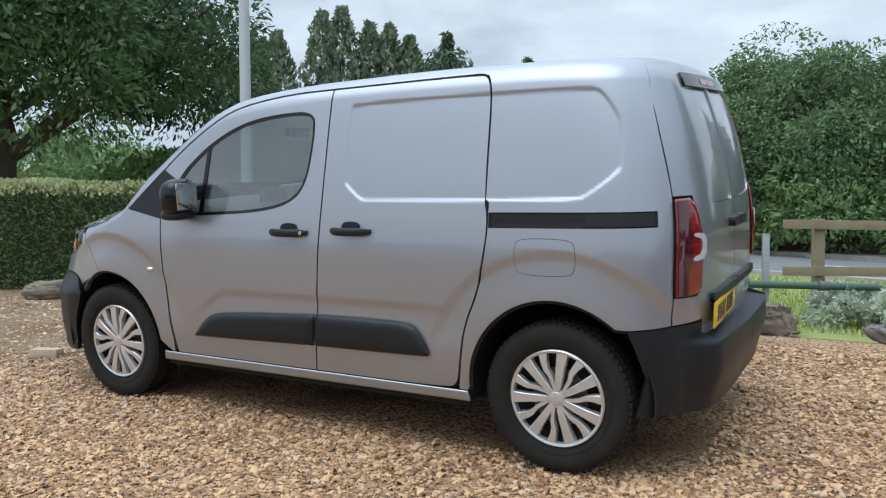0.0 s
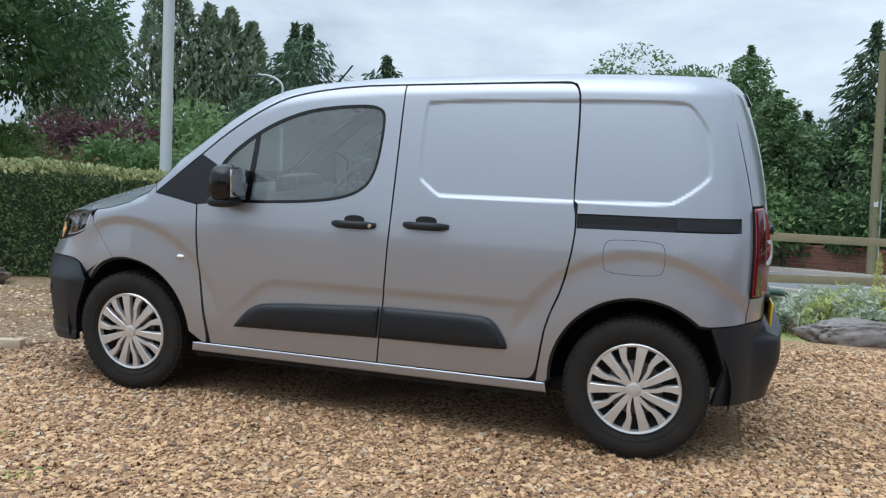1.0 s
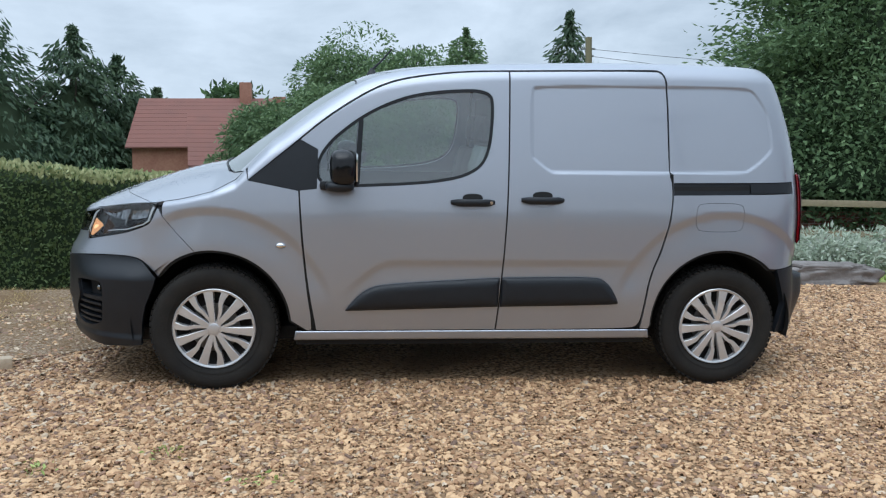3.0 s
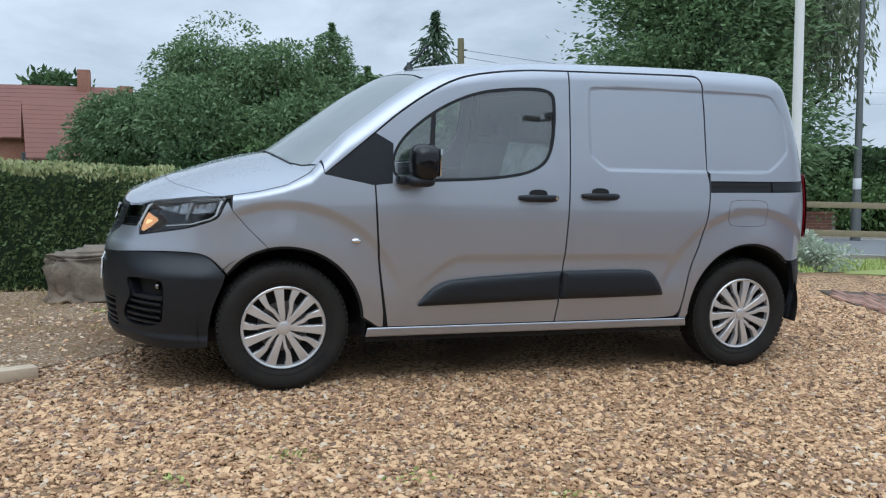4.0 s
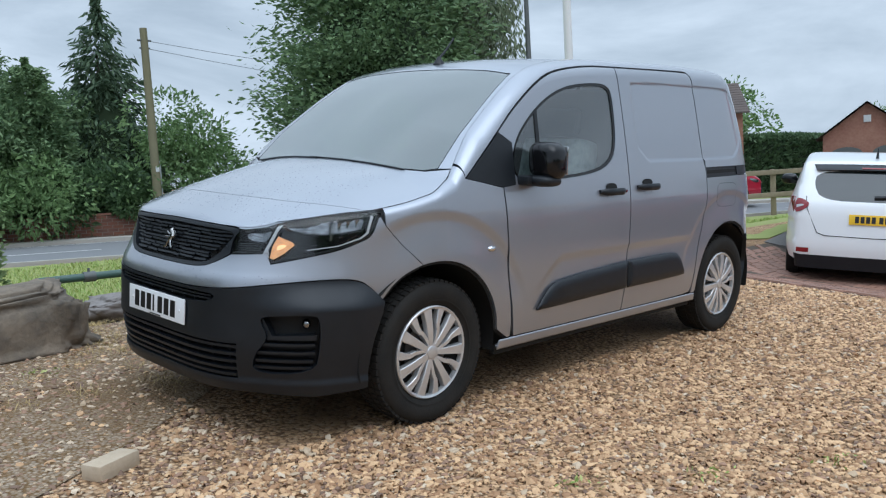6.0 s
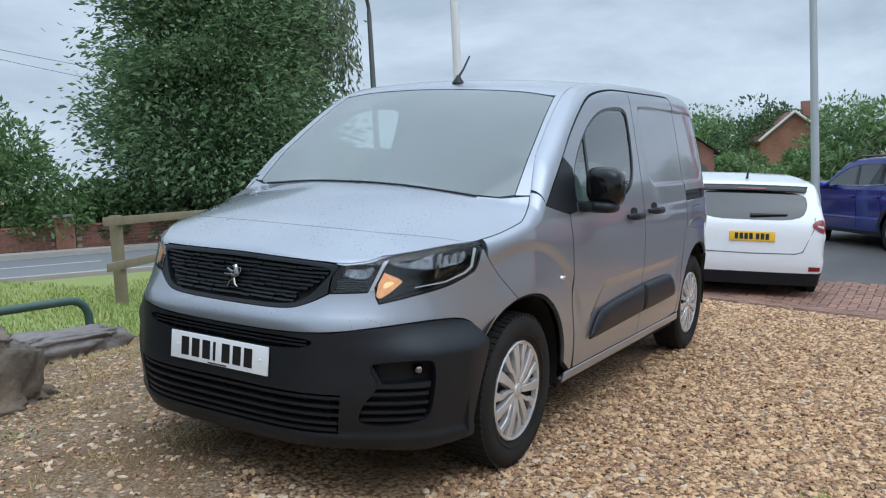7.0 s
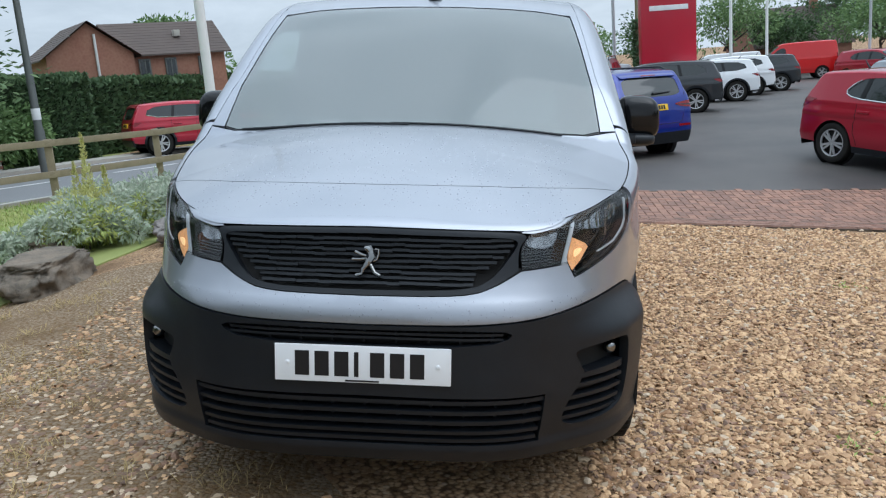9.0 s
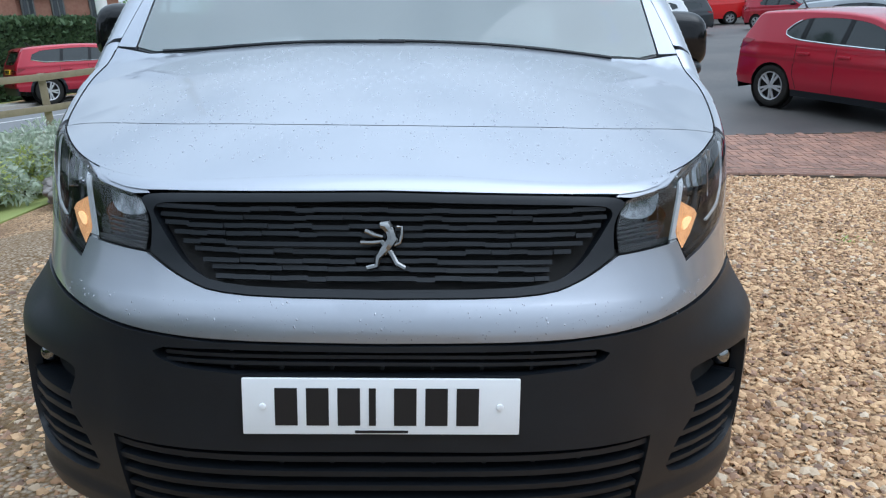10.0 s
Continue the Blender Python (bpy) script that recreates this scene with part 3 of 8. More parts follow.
LEAF = {
    "conifer": leaf_material("dark_conifer_sprays", (0.045, 0.095, 0.048), (0.105, 0.175, 0.075)),
    "cypress": leaf_material("green_cypress_sprays", (0.088, 0.175, 0.060), (0.20, 0.32, 0.105)),
    "broad": leaf_material("broad_leaves", (0.101, 0.202, 0.046), (0.202, 0.341, 0.085)),
    "oak": leaf_material("dark_broad_leaves", (0.034, 0.082, 0.024), (0.095, 0.185, 0.046)),
    "poplar": leaf_material("poplar_leaves", (0.139, 0.202, 0.116), (0.232, 0.295, 0.171)),
    "copper": leaf_material("copper_leaves", (0.116, 0.043, 0.062), (0.171, 0.078, 0.078)),
    "birch": leaf_material("birch_leaves", (0.139, 0.194, 0.093), (0.248, 0.295, 0.155)),
    "yellow": leaf_material("golden_leaves", (0.558, 0.558, 0.062), (0.341, 0.465, 0.078)),
    "plume": leaf_material("yellow_plumes", (0.600, 0.600, 0.139), (0.558, 0.527, 0.124)),
    "silver": leaf_material("silver_leaves", (0.558, 0.600, 0.465), (0.341, 0.434, 0.279)),
    "hedge": leaf_material("hedge_leaves", (0.116, 0.202, 0.046), (0.232, 0.326, 0.093)),
    "hedge_top": leaf_material("hedge_new_shoots", (0.372, 0.419, 0.139), (0.496, 0.480, 0.186)),
    "laurel": leaf_material("dark_hedge_leaves", (0.062, 0.132, 0.046), (0.116, 0.202, 0.070)),
    "rusty": leaf_material("rusty_leaves", (0.310, 0.171, 0.062), (0.202, 0.186, 0.062)),
}
# near-black green for solid cores that put the foliage's inner shade into colour
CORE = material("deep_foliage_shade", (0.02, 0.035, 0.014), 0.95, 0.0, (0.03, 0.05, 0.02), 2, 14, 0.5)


# ---- ground ----
def ground_z(x, y):
    """The lie of the land: a gravel slope under the van, levelling out at the verge, falling gently along the lot."""
    x, y = np.asarray(x, float), np.asarray(y, float)
    along = np.interp(x, (-60, -6, 5, 7, 10.6, 14, 26, 45, 90), (0.3, 0.129, -0.13, -0.45, -0.47, -0.52, -0.50, -0.80, -1.0))
    verge = np.interp(x, (-60, -6, 5, 14, 26, 45, 90), (0.3, 0.10, -0.03, -0.18, -0.40, -0.75, -1.0))
    w = np.interp(x, (7.5, 12), (1.0, 0.18))
    slope = 0.0855 * np.maximum(y, -9) - 0.0855 * 9 * 0.0
    level = np.interp(y, (0.8, 2.2, 3.2, 5.8, 9.5, 60), (0.0684, 0.10, -0.05, -0.14, -0.04, 0.1))
    t = smooth((y - 0.8) / 1.4)
    return (along + np.minimum(slope, 0.0684) * w) * (1 - t) + (verge + level) * t


def ground_surface(x, y, lift=0.0):
    x, y = np.broadcast_arrays(np.asarray(x, float), np.asarray(y, float))
    return np.stack([x, y, ground_z(x, y) + lift], -1)


def gz(x, y):
    return float(ground_z(x, y))


gx = np.concatenate([[-900, -400, -150, -60, -30], np.arange(-16, 24, 0.4), np.arange(24, 64, 2.0), [80, 150, 400, 900]])
gy = np.concatenate([[-900, -400, -150, -60, -30], np.arange(-16, 18, 0.4), np.arange(18, 60, 3.0), [80, 150, 400, 900]])
GX, GY = np.meshgrid(gx, gy, indexing="ij")
rows = len(gy)
ground = put("ground", to_mesh("ground", ground_surface(GX, GY).reshape(-1, 3), [(i * rows + j, (i + 1) * rows + j, (i + 1) * rows + j + 1, i * rows + j + 1) for i in range(len(gx) - 1) for j in range(rows - 1)], GRAVEL))
tagged(ground, "sloping ground of brown gravel and trodden earth", "ground", kind="structure")
RU, RN = Vector((0.913, -0.408, 0)), Vector((0.408, 0.913, 0))


def along_road(a, n):
    """A place by the way along the road and across it."""
    p = RU * a + RN * n
    return (p.x, p.y)


def patch(name, outline, mat, lift, grid, label, category, kind="structure", flange=0.04):
    return tagged(put(name, sheet(name, ground_surface, outline, mat, grid=grid, gap=0, lift=lift, flange=flange, lip=False)), label, category, kind=kind)


patch("earth", chaikin([(-6, -2.2), (-3.2, -1.5), (-2.0, -0.7), (-1.1, -0.2), (0.0, 0.6), (1.2, 1.3), (2.6, 1.8), (3.2, 2.9), (0.6, 3.6), (-0.4, 3.6), (-3, 2.6), (-6, 1.0)], 2), EARTH, 0.006, 0.3, "bare trodden earth with moss and small grey stones", "earth", flange=0.0)
patch("grass", [along_road(-40, 10.15), along_road(-9, 9.9), along_road(60, 10.1), (60, 5.0), (12, 1.9), (9.2, 1.6), (6.6, 2.0), (5.9, 2.6), (3.6, 3.1), (1.9, 3.25), (0.6, 3.7), (-0.2, 3.9), (-3, 4.6), (-8, 3.2), (-30, -4)], TURF, 0.012, 0.5, "rough mown grass verge with daisies", "grass")
patch("far_grass", [along_road(-120, 15.9), along_road(120, 15.9), (200, 200), (-200, 200)], TURF, 0.012, 4.0, "grass beyond the road", "grass")
road = patch("road", [along_road(-120, 10.2), along_road(120, 10.2), along_road(120, 15.2), along_road(-120, 15.2)], ROAD, 0.02, 1.0, "pale grey asphalt road with white lines", "road")
patch("pavement_far", [along_road(-120, 15.3), along_road(120, 15.3), along_road(120, 16.1), along_road(-120, 16.1)], KERB, 0.09, 1.0, "narrow concrete footway beyond the road", "pavement", flange=0.1)
patch("kerb_near", [along_road(-120, 10.05), along_road(120, 10.05), along_road(120, 10.19), along_road(-120, 10.19)], KERB, 0.07, 1.0, "concrete kerb along the verge", "kerb", flange=0.1)
for n0, n1 in ((10.45, 10.55), (14.85, 14.95)):
    put("edge_line", sheet("edge_line", ground_surface, [along_road(-60, n0), along_road(60, n0), along_road(60, n1), along_road(-60, n1)], LINE, grid=1.0, gap=0, lift=0.026, flange=0), road)
for k in range(-20, 20):
    a = k * 3.0
    put("centre_dash", sheet("centre_dash", ground_surface, [along_road(a, 12.55), along_road(a + 1.7, 12.55), along_road(a + 1.7, 12.67), along_road(a, 12.67)], LINE, grid=1.0, gap=0, lift=0.026, flange=0), road)
lot = patch("tarmac_lot", [(8.95, 1.55), (9.2, -9), (9.4, -30), (75, -30), (75, 3), (30, 3), (14, 2.2)], TARMAC, 0.008, 1.0, "dark damp tarmac of the car lot", "tarmac")
paving = patch("block_paving", [(5.55, 1.5), (4.95, -4.5), (4.3, -12), (9.15, -12), (8.95, 1.5)], JOINT, 0.010, 0.5, "herringbone red block paving", "paving")

# ---- the van ----
van = thing("panel_van", "grey metallic panel van with black plastic bumpers parked on gravel", "van", m=SLOPE)
BODY_Q = side_surface
TOP = top_surface


def both(name, outline, mat, parents=None, label="", holes=(), surface=BODY_Q, **k):
    """The same skin on the van's left and right."""
    made = []
    for i, flip in enumerate((False, True)):
        me = sheet(name, surface, outline, mat, holes=holes, mirror=flip, **k)
        made.append(put(name, me, parents[i] if parents else van, label))
    return made


# outlines on the sides, in x and z
window_line = chaikin(by_x([(0.535, 1.085), (0.545, 1.275), (0.764, 1.464), (1.0, 1.575), (1.236, 1.612), (1.475, 1.618), (1.49, 1.50), (1.462, 1.25), (1.36, 1.155), (1.15, 1.112), (0.80, 1.092)]), 3)
pane_line = inset(window_line if area([(p[0], p[1]) for p in window_line]) > 0 else window_line[::-1], 0.015)
tri_line = chaikin(by_x([(0.19, 1.118, 1), (0.455, 1.068, 1), (0.545, 1.078, 1), (0.552, 1.285, 1), (0.46, 1.335, 1)]), 1)
SEAM_A, SEAM_B = [(0.528, 0.325), (0.49, 0.59), (0.467, 0.837), (0.455, 1.068, 1)], [(1.573, 9, 1), (1.563, 1.132), (1.534, 0.62), (1.504, 0.325, 1)]
door_line = chaikin(by_x([(0.54, 0.322, 1), (0.493, 0.59), (0.47, 0.837), (0.455, 1.068, 1), (0.458, 1.334, 1), (0.585, 1.44), (0.763, 1.56), (0.911, 1.635), (1.058, 1.672), (1.30, 1.705), (1.572, 1.715, 1), (1.563, 1.132), (1.536, 0.62), (1.506, 0.322, 1)]), 2)
slide_line = chaikin(by_x([(1.512, 0.322, 1), (1.542, 0.62), (1.569, 1.132), (1.578, 1.715, 1), (2.38, 1.738), (2.43, 1.728), (2.452, 1.66), (2.455, 1.182), (2.474, 1.13), (2.474, 1.0), (2.43, 0.785), (2.36, 0.62), (2.335, 0.45), (2.318, 0.345), (2.26, 0.322)]), 2)
SEAM_F = [(-0.092, 0.743, 1), (-0.21, 0.84, 1), (-0.30, 0.925, 1)]  # the joint between the wing and the front skin
fender_line = by_x(SEAM_F[::-1][:1]) + [(q_x(x), top_v(q_x(x)), 1) for x in np.linspace(-0.32, 0.17, 9)] + chaikin(by_x([(0.19, 1.118, 1), (0.449, 1.068, 1), (0.461, 0.837), (0.484, 0.59), (0.521, 0.325), (0.49, 0.322, 1)] + arch(0.0, 0.408, 0, 103)[1:] + SEAM_F[:2]), 1)
quarter_line = chaikin(by_x([(2.325, 0.322, 1), (2.343, 0.45), (2.368, 0.62), (2.438, 0.785), (2.480, 1.0), (2.480, 1.175, 1), (2.462, 1.19, 1), (2.459, 1.66), (2.437, 1.733), (2.40, 1.745)]) + [(q_x(2.43), top_v(q_x(2.43)), 1)] + [(q_x(x), top_v(q_x(x)), 1) for x in np.linspace(2.5, 3.28, 8)] + by_x([(3.245, 1.60), (3.245, 1.42), (3.262, 1.195, 1), (3.262, 0.775, 1), (3.262, 0.665, 1), (3.10, 0.655, 1)] + [(2.785 + 0.405 * math.cos(radians(a)), 0.355 + 0.41 * math.sin(radians(a)), 1) for a in np.linspace(48, 182, 26)] + [(2.37, 0.322, 1)]), 1)

front_doors = both("front_door", door_line, PAINT, holes=[window_line], hole_lip=False, grid=0.014)
slide_doors = both("sliding_door", slide_line, PAINT, grid=0.011)
both("front_fender", fender_line, PAINT, grid=0.011)
rail_line = by_x([(2.483, 1.066), (3.212, 1.078), (3.212, 1.142), (2.483, 1.132)])
flap_line = chaikin(by_x([(2.64, 0.868), (2.86, 0.868), (2.888, 0.896), (2.888, 0.998), (2.86, 1.026), (2.64, 1.026), (2.612, 0.998), (2.612, 0.896)]), 2)
quarters = both("rear_quarter_panel", quarter_line, PAINT, holes=[rail_line, flap_line], grid=0.011)
both("flap", flap_line, PAINT, quarters, "small square fuel filler flap", gap=0.0010, lift=0.0005, lip=False, flange=0.006)
tracks = both("slide_rail", rail_line, BLACK_PLASTIC, quarters, "black sliding-door rail", lift=-0.012, gap=0.0)
both("rail_slot", by_x([(2.49, 1.09), (2.95, 1.096), (2.95, 1.118), (2.49, 1.112)]), SEAL, tracks, "", lift=-0.010, flange=0.0, gap=0)
both("rail_cover", by_x([(2.93, 1.080), (3.205, 1.083), (3.205, 1.138), (2.93, 1.133)]), BLACK_PLASTIC, tracks, "", lift=-0.004, flange=0.006, gap=0, lip=False)
both("a_pillar_cover", tri_line, BLACK_PLASTIC, label="black plastic triangle ahead of the door window", lift=0.001)
frames = both("window_frame", window_line, GLOSS_BLACK, front_doors, "gloss black window surround", holes=[pane_line], lift=-0.004, gap=0.0, flange=0.004, lip=False, grid=0.006)
cover_line = inset(window_line if area([(p[0], p[1]) for p in window_line]) > 0 else window_line[::-1], 0.005)
panes = both("window_pane", cover_line, WINDOW, front_doors, "tinted window pane", lift=-0.0095, gap=0.0, flange=0.0)
both("window_divider", by_x([(0.735, 1.095), (0.765, 1.095), (0.79, 1.475), (0.765, 1.462)]), GLOSS_BLACK, front_doors, lift=-0.005, gap=0.0, flange=0.006, lip=False)
for ob in panes:
    ob.visible_shadow = False

m1 = chaikin(by_x([(0.685, 0.432), (0.80, 0.56), (0.95, 0.585), (1.527, 0.615, 1), (1.517, 0.452, 1), (0.70, 0.43)]), 2)
m2 = chaikin(by_x([(1.523, 0.452, 1), (1.533, 0.615, 1), (2.03, 0.622), (2.12, 0.60), (2.195, 0.472), (2.17, 0.46)]), 2)
both("door_moulding", m1, BLACK_PLASTIC, front_doors, "black plastic rubbing strip", lift=edge_lift(m1, 0.024, 0.045, 0.006), gap=0.002, flange=0.012, lip=False)
both("door_moulding", m2, BLACK_PLASTIC, slide_doors, "black plastic rubbing strip", lift=edge_lift(m2, 0.024, 0.045, 0.006), gap=0.002, flange=0.012, lip=False)
sill_line = by_x([(0.42, 0.268, 1), (2.38, 0.268, 1), (2.37, 0.319, 1), (0.43, 0.319, 1)])
both("sill", sill_line, PAINT, lift=edge_lift(sill_line, 0.007, 0.010), flange=0.03, lip=False, grid=0.011, gap=0.0005)
both("sill_skirt", by_x([(0.43, 0.235, 1), (2.36, 0.235, 1), (2.36, 0.275, 1), (0.43, 0.275, 1)]), DARK, lift=-0.02, flange=0.03, lip=False)

# roof, bonnet, windscreen
roof_edge = [(x, float(rim_y(x)) - 0.001) for x in np.linspace(0.82, RX.max() - 0.02, 40)]
tail_rim = [(float(RX[i]), float(RY[i])) for i in range(SIDE, len(RX), 6) if RX[i] > RX.max() - 0.3]
roof_line = [(0.7225, 0.0), (0.7285, 0.25), (0.7485, 0.50), (0.7485, 0.62), (0.758, 0.652), (0.80, float(rim_y(0.8)) - 0.03)] + [p for p in roof_edge if p[0] < RX.max() - 0.3] + tail_rim
roof_line = roof_line + [(x, -y) for x, y in roof_line[::-1] if y > 0.001]
roof = put("roof", sheet("roof", TOP, roof_line, PAINT, grid=0.03, gap=0.0005, lip=False), van, "grey roof")
hood_rim = [(float(RX[i]), float(RY[i])) for i in range(0, SIDE) if RX[i] < 0.16]
split = [(float(blend(y, (-0.3, 0.0, 0.30, 0.50, 0.65, 0.775), (-0.553, -0.575, -0.553, -0.50, -0.42, -0.33))), float(y)) for y in np.linspace(0, 0.775, 26)]
back_rim = [p for p in hood_rim if p[0] > -0.305]
hood_half = split + [p for i, p in enumerate(back_rim) if i % 4 == 0] + [(0.14, 0.775), (0.10, 0.70), (0.05, 0.55), (0.0, 0.30), (-0.02, 0.0)]
bonnet = put("bonnet", sheet("bonnet", TOP, hood_half + [(x, -y) for x, y in hood_half[::-1] if y > 0.001], PAINT, grid=0.025, gap=0.0028), van, "grey bonnet with raindrops")
nose_rim = [p for p in hood_rim if p[0] <= -0.30]
nose_half = split + nose_rim[::-3]
nose_half = [p for p in nose_half if p[1] >= 0]
nose_loop = nose_half[::-1] + [(x, -y) for x, y in nose_half if y > 0.001]
put("bonnet_front", sheet("bonnet_front", TOP, split + [p for p in nose_rim[::-4]] + [(x, -y) for x, y in nose_rim[::4] if y > 0.002] + [(x, -y) for x, y in split[::-1] if y > 0.001], PAINT, grid=0.025, gap=0.0, flange=0.0, lip=False), van, "fixed grey panel ahead of the bonnet")
for s in (1, -1):
    part("bonnet_seal", tube([(x, s * float(rim_y(x)), float(top(x, float(rim_y(x)))) + 0.0005) for x in np.linspace(-0.27, 0.15, 24)], 0.0017, 6), SEAL, bonnet, "dark shut line")
glass_half = [(-0.015, 0.0), (0.005, 0.30), (0.055, 0.55), (0.10, 0.69), (0.135, 0.75), (0.30, 0.728), (0.55, 0.685), (0.745, 0.65), (0.745, 0.50), (0.725, 0.25), (0.72, 0.0)]
glass_line = glass_half + [(x, -y) for x, y in glass_half[::-1] if y > 0.001]
clear_half = [(0.040, 0.0), (0.057, 0.30), (0.106, 0.55), (0.152, 0.683), (0.190, 0.716), (0.55, 0.667), (0.722, 0.634), (0.730, 0.50), (0.709, 0.25), (0.704, 0.0)]
clear_line = clear_half + [(x, -y) for x, y in clear_half[::-1] if y > 0.001]
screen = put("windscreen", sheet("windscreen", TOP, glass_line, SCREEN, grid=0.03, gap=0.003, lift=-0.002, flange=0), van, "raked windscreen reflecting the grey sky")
screen.visible_shadow = False
put("windscreen_border", sheet("windscreen_border", TOP, glass_line, GLOSS_BLACK, grid=0.014, gap=0.001, lift=-0.008, flange=0.003, holes=[clear_line], lip=False), screen, "black band round the glass")
for s in (1, -1):
    strip = [(0.135, 0.752), (0.30, 0.73), (0.55, 0.687), (0.757, 0.65), (0.80, float(rim_y(0.8)) - 0.03), (0.82, float(rim_y(0.82)))] + [(x, float(rim_y(x))) for x in np.linspace(0.78, 0.16, 16)]
    put("a_pillar", sheet("a_pillar", TOP, [(x, s * y) for x, y in strip], PAINT, grid=0.03, gap=0.0003, lip=False), van)
# the rounded rail between the doors and the roof
rail_half = by_x([(0.19, 1.121, 1), (0.455, 1.34, 1), (0.582, 1.448), (0.76, 1.568), (0.908, 1.643), (1.055, 1.68), (1.30, 1.713), (1.575, 1.723, 1), (2.38, 1.746, 1), (2.43, 1.742, 1)]) + [(q_x(x), top_v(q_x(x)), 1) for x in np.linspace(2.43, 0.18, 60)]
both("roof_rail", chaikin(rail_half, 1), PAINT, lip=False, gap=0.0012)

# front: grille, lamps and bumper, by way round the nose and height
def by_y(pts):
    return [(float(q_y(p[0])), float(v_of(q_y(p[0]), p[1])) if p[1] < 5 else top_v(float(q_y(p[0]))), *p[2:]) for p in pts]


def by_q(pts):
    return [(p[0], float(v_of(p[0], p[1])) if p[1] < 5 else top_v(p[0]), *p[2:]) for p in pts]


def whole(half):
    return half + [(-p[0], *p[1:]) for p in half[::-1] if abs(p[0]) > 1e-4]


lamp_top = [(q, 9, 1) for q in (0.68, 0.74, 0.80, 0.86, 0.92, 0.98, 1.03, 1.07, 1.10)]
lamp_low = [(1.118, 0.965), (1.098, 0.885), (1.05, 0.862), (0.94, 0.825), (0.80, 0.80), (0.655, 0.772, 1), (0.625, 0.815, 1), (0.46, 0.805, 1)]
lamp_line = chaikin(by_q([(0.452, 0.86), (0.475, 0.905), (0.50, 0.912, 1), (0.60, 0.926), (0.655, 0.945)] + lamp_top + lamp_low), 2)
grille_half = by_q([(0, 0.735, 1), (0.30, 0.738), (0.385, 0.765), (0.452, 0.805, 1), (0.45, 0.87), (0.49, 0.908), (0.40, 0.918), (0.0, 0.924, 1)])
grille_line = whole(chaikin(grille_half, 2))
nose_low = by_q([(0, 0.655, 1), (0.42, 0.66), (0.73, 0.698), (0.97, 0.708), (1.07, 0.695), (1.12, 0.66), (1.175, 0.605, 1)])
front_half = chaikin(nose_low + by_x([(-0.240, 0.665), (-0.175, 0.714)]) + by_x(SEAM_F) + by_q([(1.13, 0.962, 1)] + lamp_low + [(0.385, 0.765), (0.30, 0.738), (0, 0.735, 1)]), 2)
front_skin = put("front_skin", sheet("front_skin", BODY_Q, whole(front_half), PAINT, gap=0.002), van, "grey front panel round the grille")
lip_half = by_q([(0, 0.927, 1), (0.40, 0.921), (0.50, 0.916), (0.60, 0.930), (0.655, 0.949), (0.68, 9, 1), (0.60, 9, 1), (0.5, 9, 1), (0.4, 9, 1), (0.3, 9, 1), (0.2, 9, 1), (0.1, 9, 1), (0, 9, 1)])
put("bonnet_lip", sheet("bonnet_lip", BODY_Q, whole(chaikin(lip_half, 1)), PAINT, gap=0.0, flange=0.0, lip=False), van, "rounded front edge of the bonnet")
for s in (1, -1):
    back = by_q([(0.46, 0.9125, 1), (0.50, 0.909), (0.60, 0.923), (0.66, 0.943), (0.70, 9, 1), (0.60, 9, 1), (0.53, 9, 1), (0.47, 0.918, 1)])
    put("bonnet_edge", sheet("bonnet_edge", BODY_Q, [(s * p[0], p[1]) for p in back], PAINT, lift=-0.003, gap=0.0, flange=0.0, lip=False, grid=0.012), van, "grey edge of the bonnet above the lamp")
grille = put("grille", sheet("grille", BODY_Q, grille_line, DARK, lift=-0.03, gap=0, flange=0, grid=0.03), van, "black radiator grille with broken horizontal slats")
inner_half = by_q([(0, 0.751, 1), (0.30, 0.754), (0.375, 0.785), (0.432, 0.855), (0.455, 0.890), (0.40, 0.901), (0.0, 0.906, 1)])
inner_line = whole(chaikin(inner_half, 2))
put("grille_surround", sheet("grille_surround", BODY_Q, grille_line, BLACK_PLASTIC, lift=0.0, gap=0.001, holes=[inner_line], flange=0.03, lip=False, grid=0.012), grille)


def bar(q0, q1, z0, h, lift, mat, name, parent, depth=0.012, label=""):
    return put(name, sheet(name, BODY_Q, [(q0, z0), (q1, z0), (q1, z0 + h), (q0, z0 + h)], mat, gap=0, lift=(lambda a, b: bumper_lift(a, b) + lift) if name in ("vent_slat", "intake_slat", "intake_rib") else lift, flange=depth, lip=False, grid=0.05), parent, label)


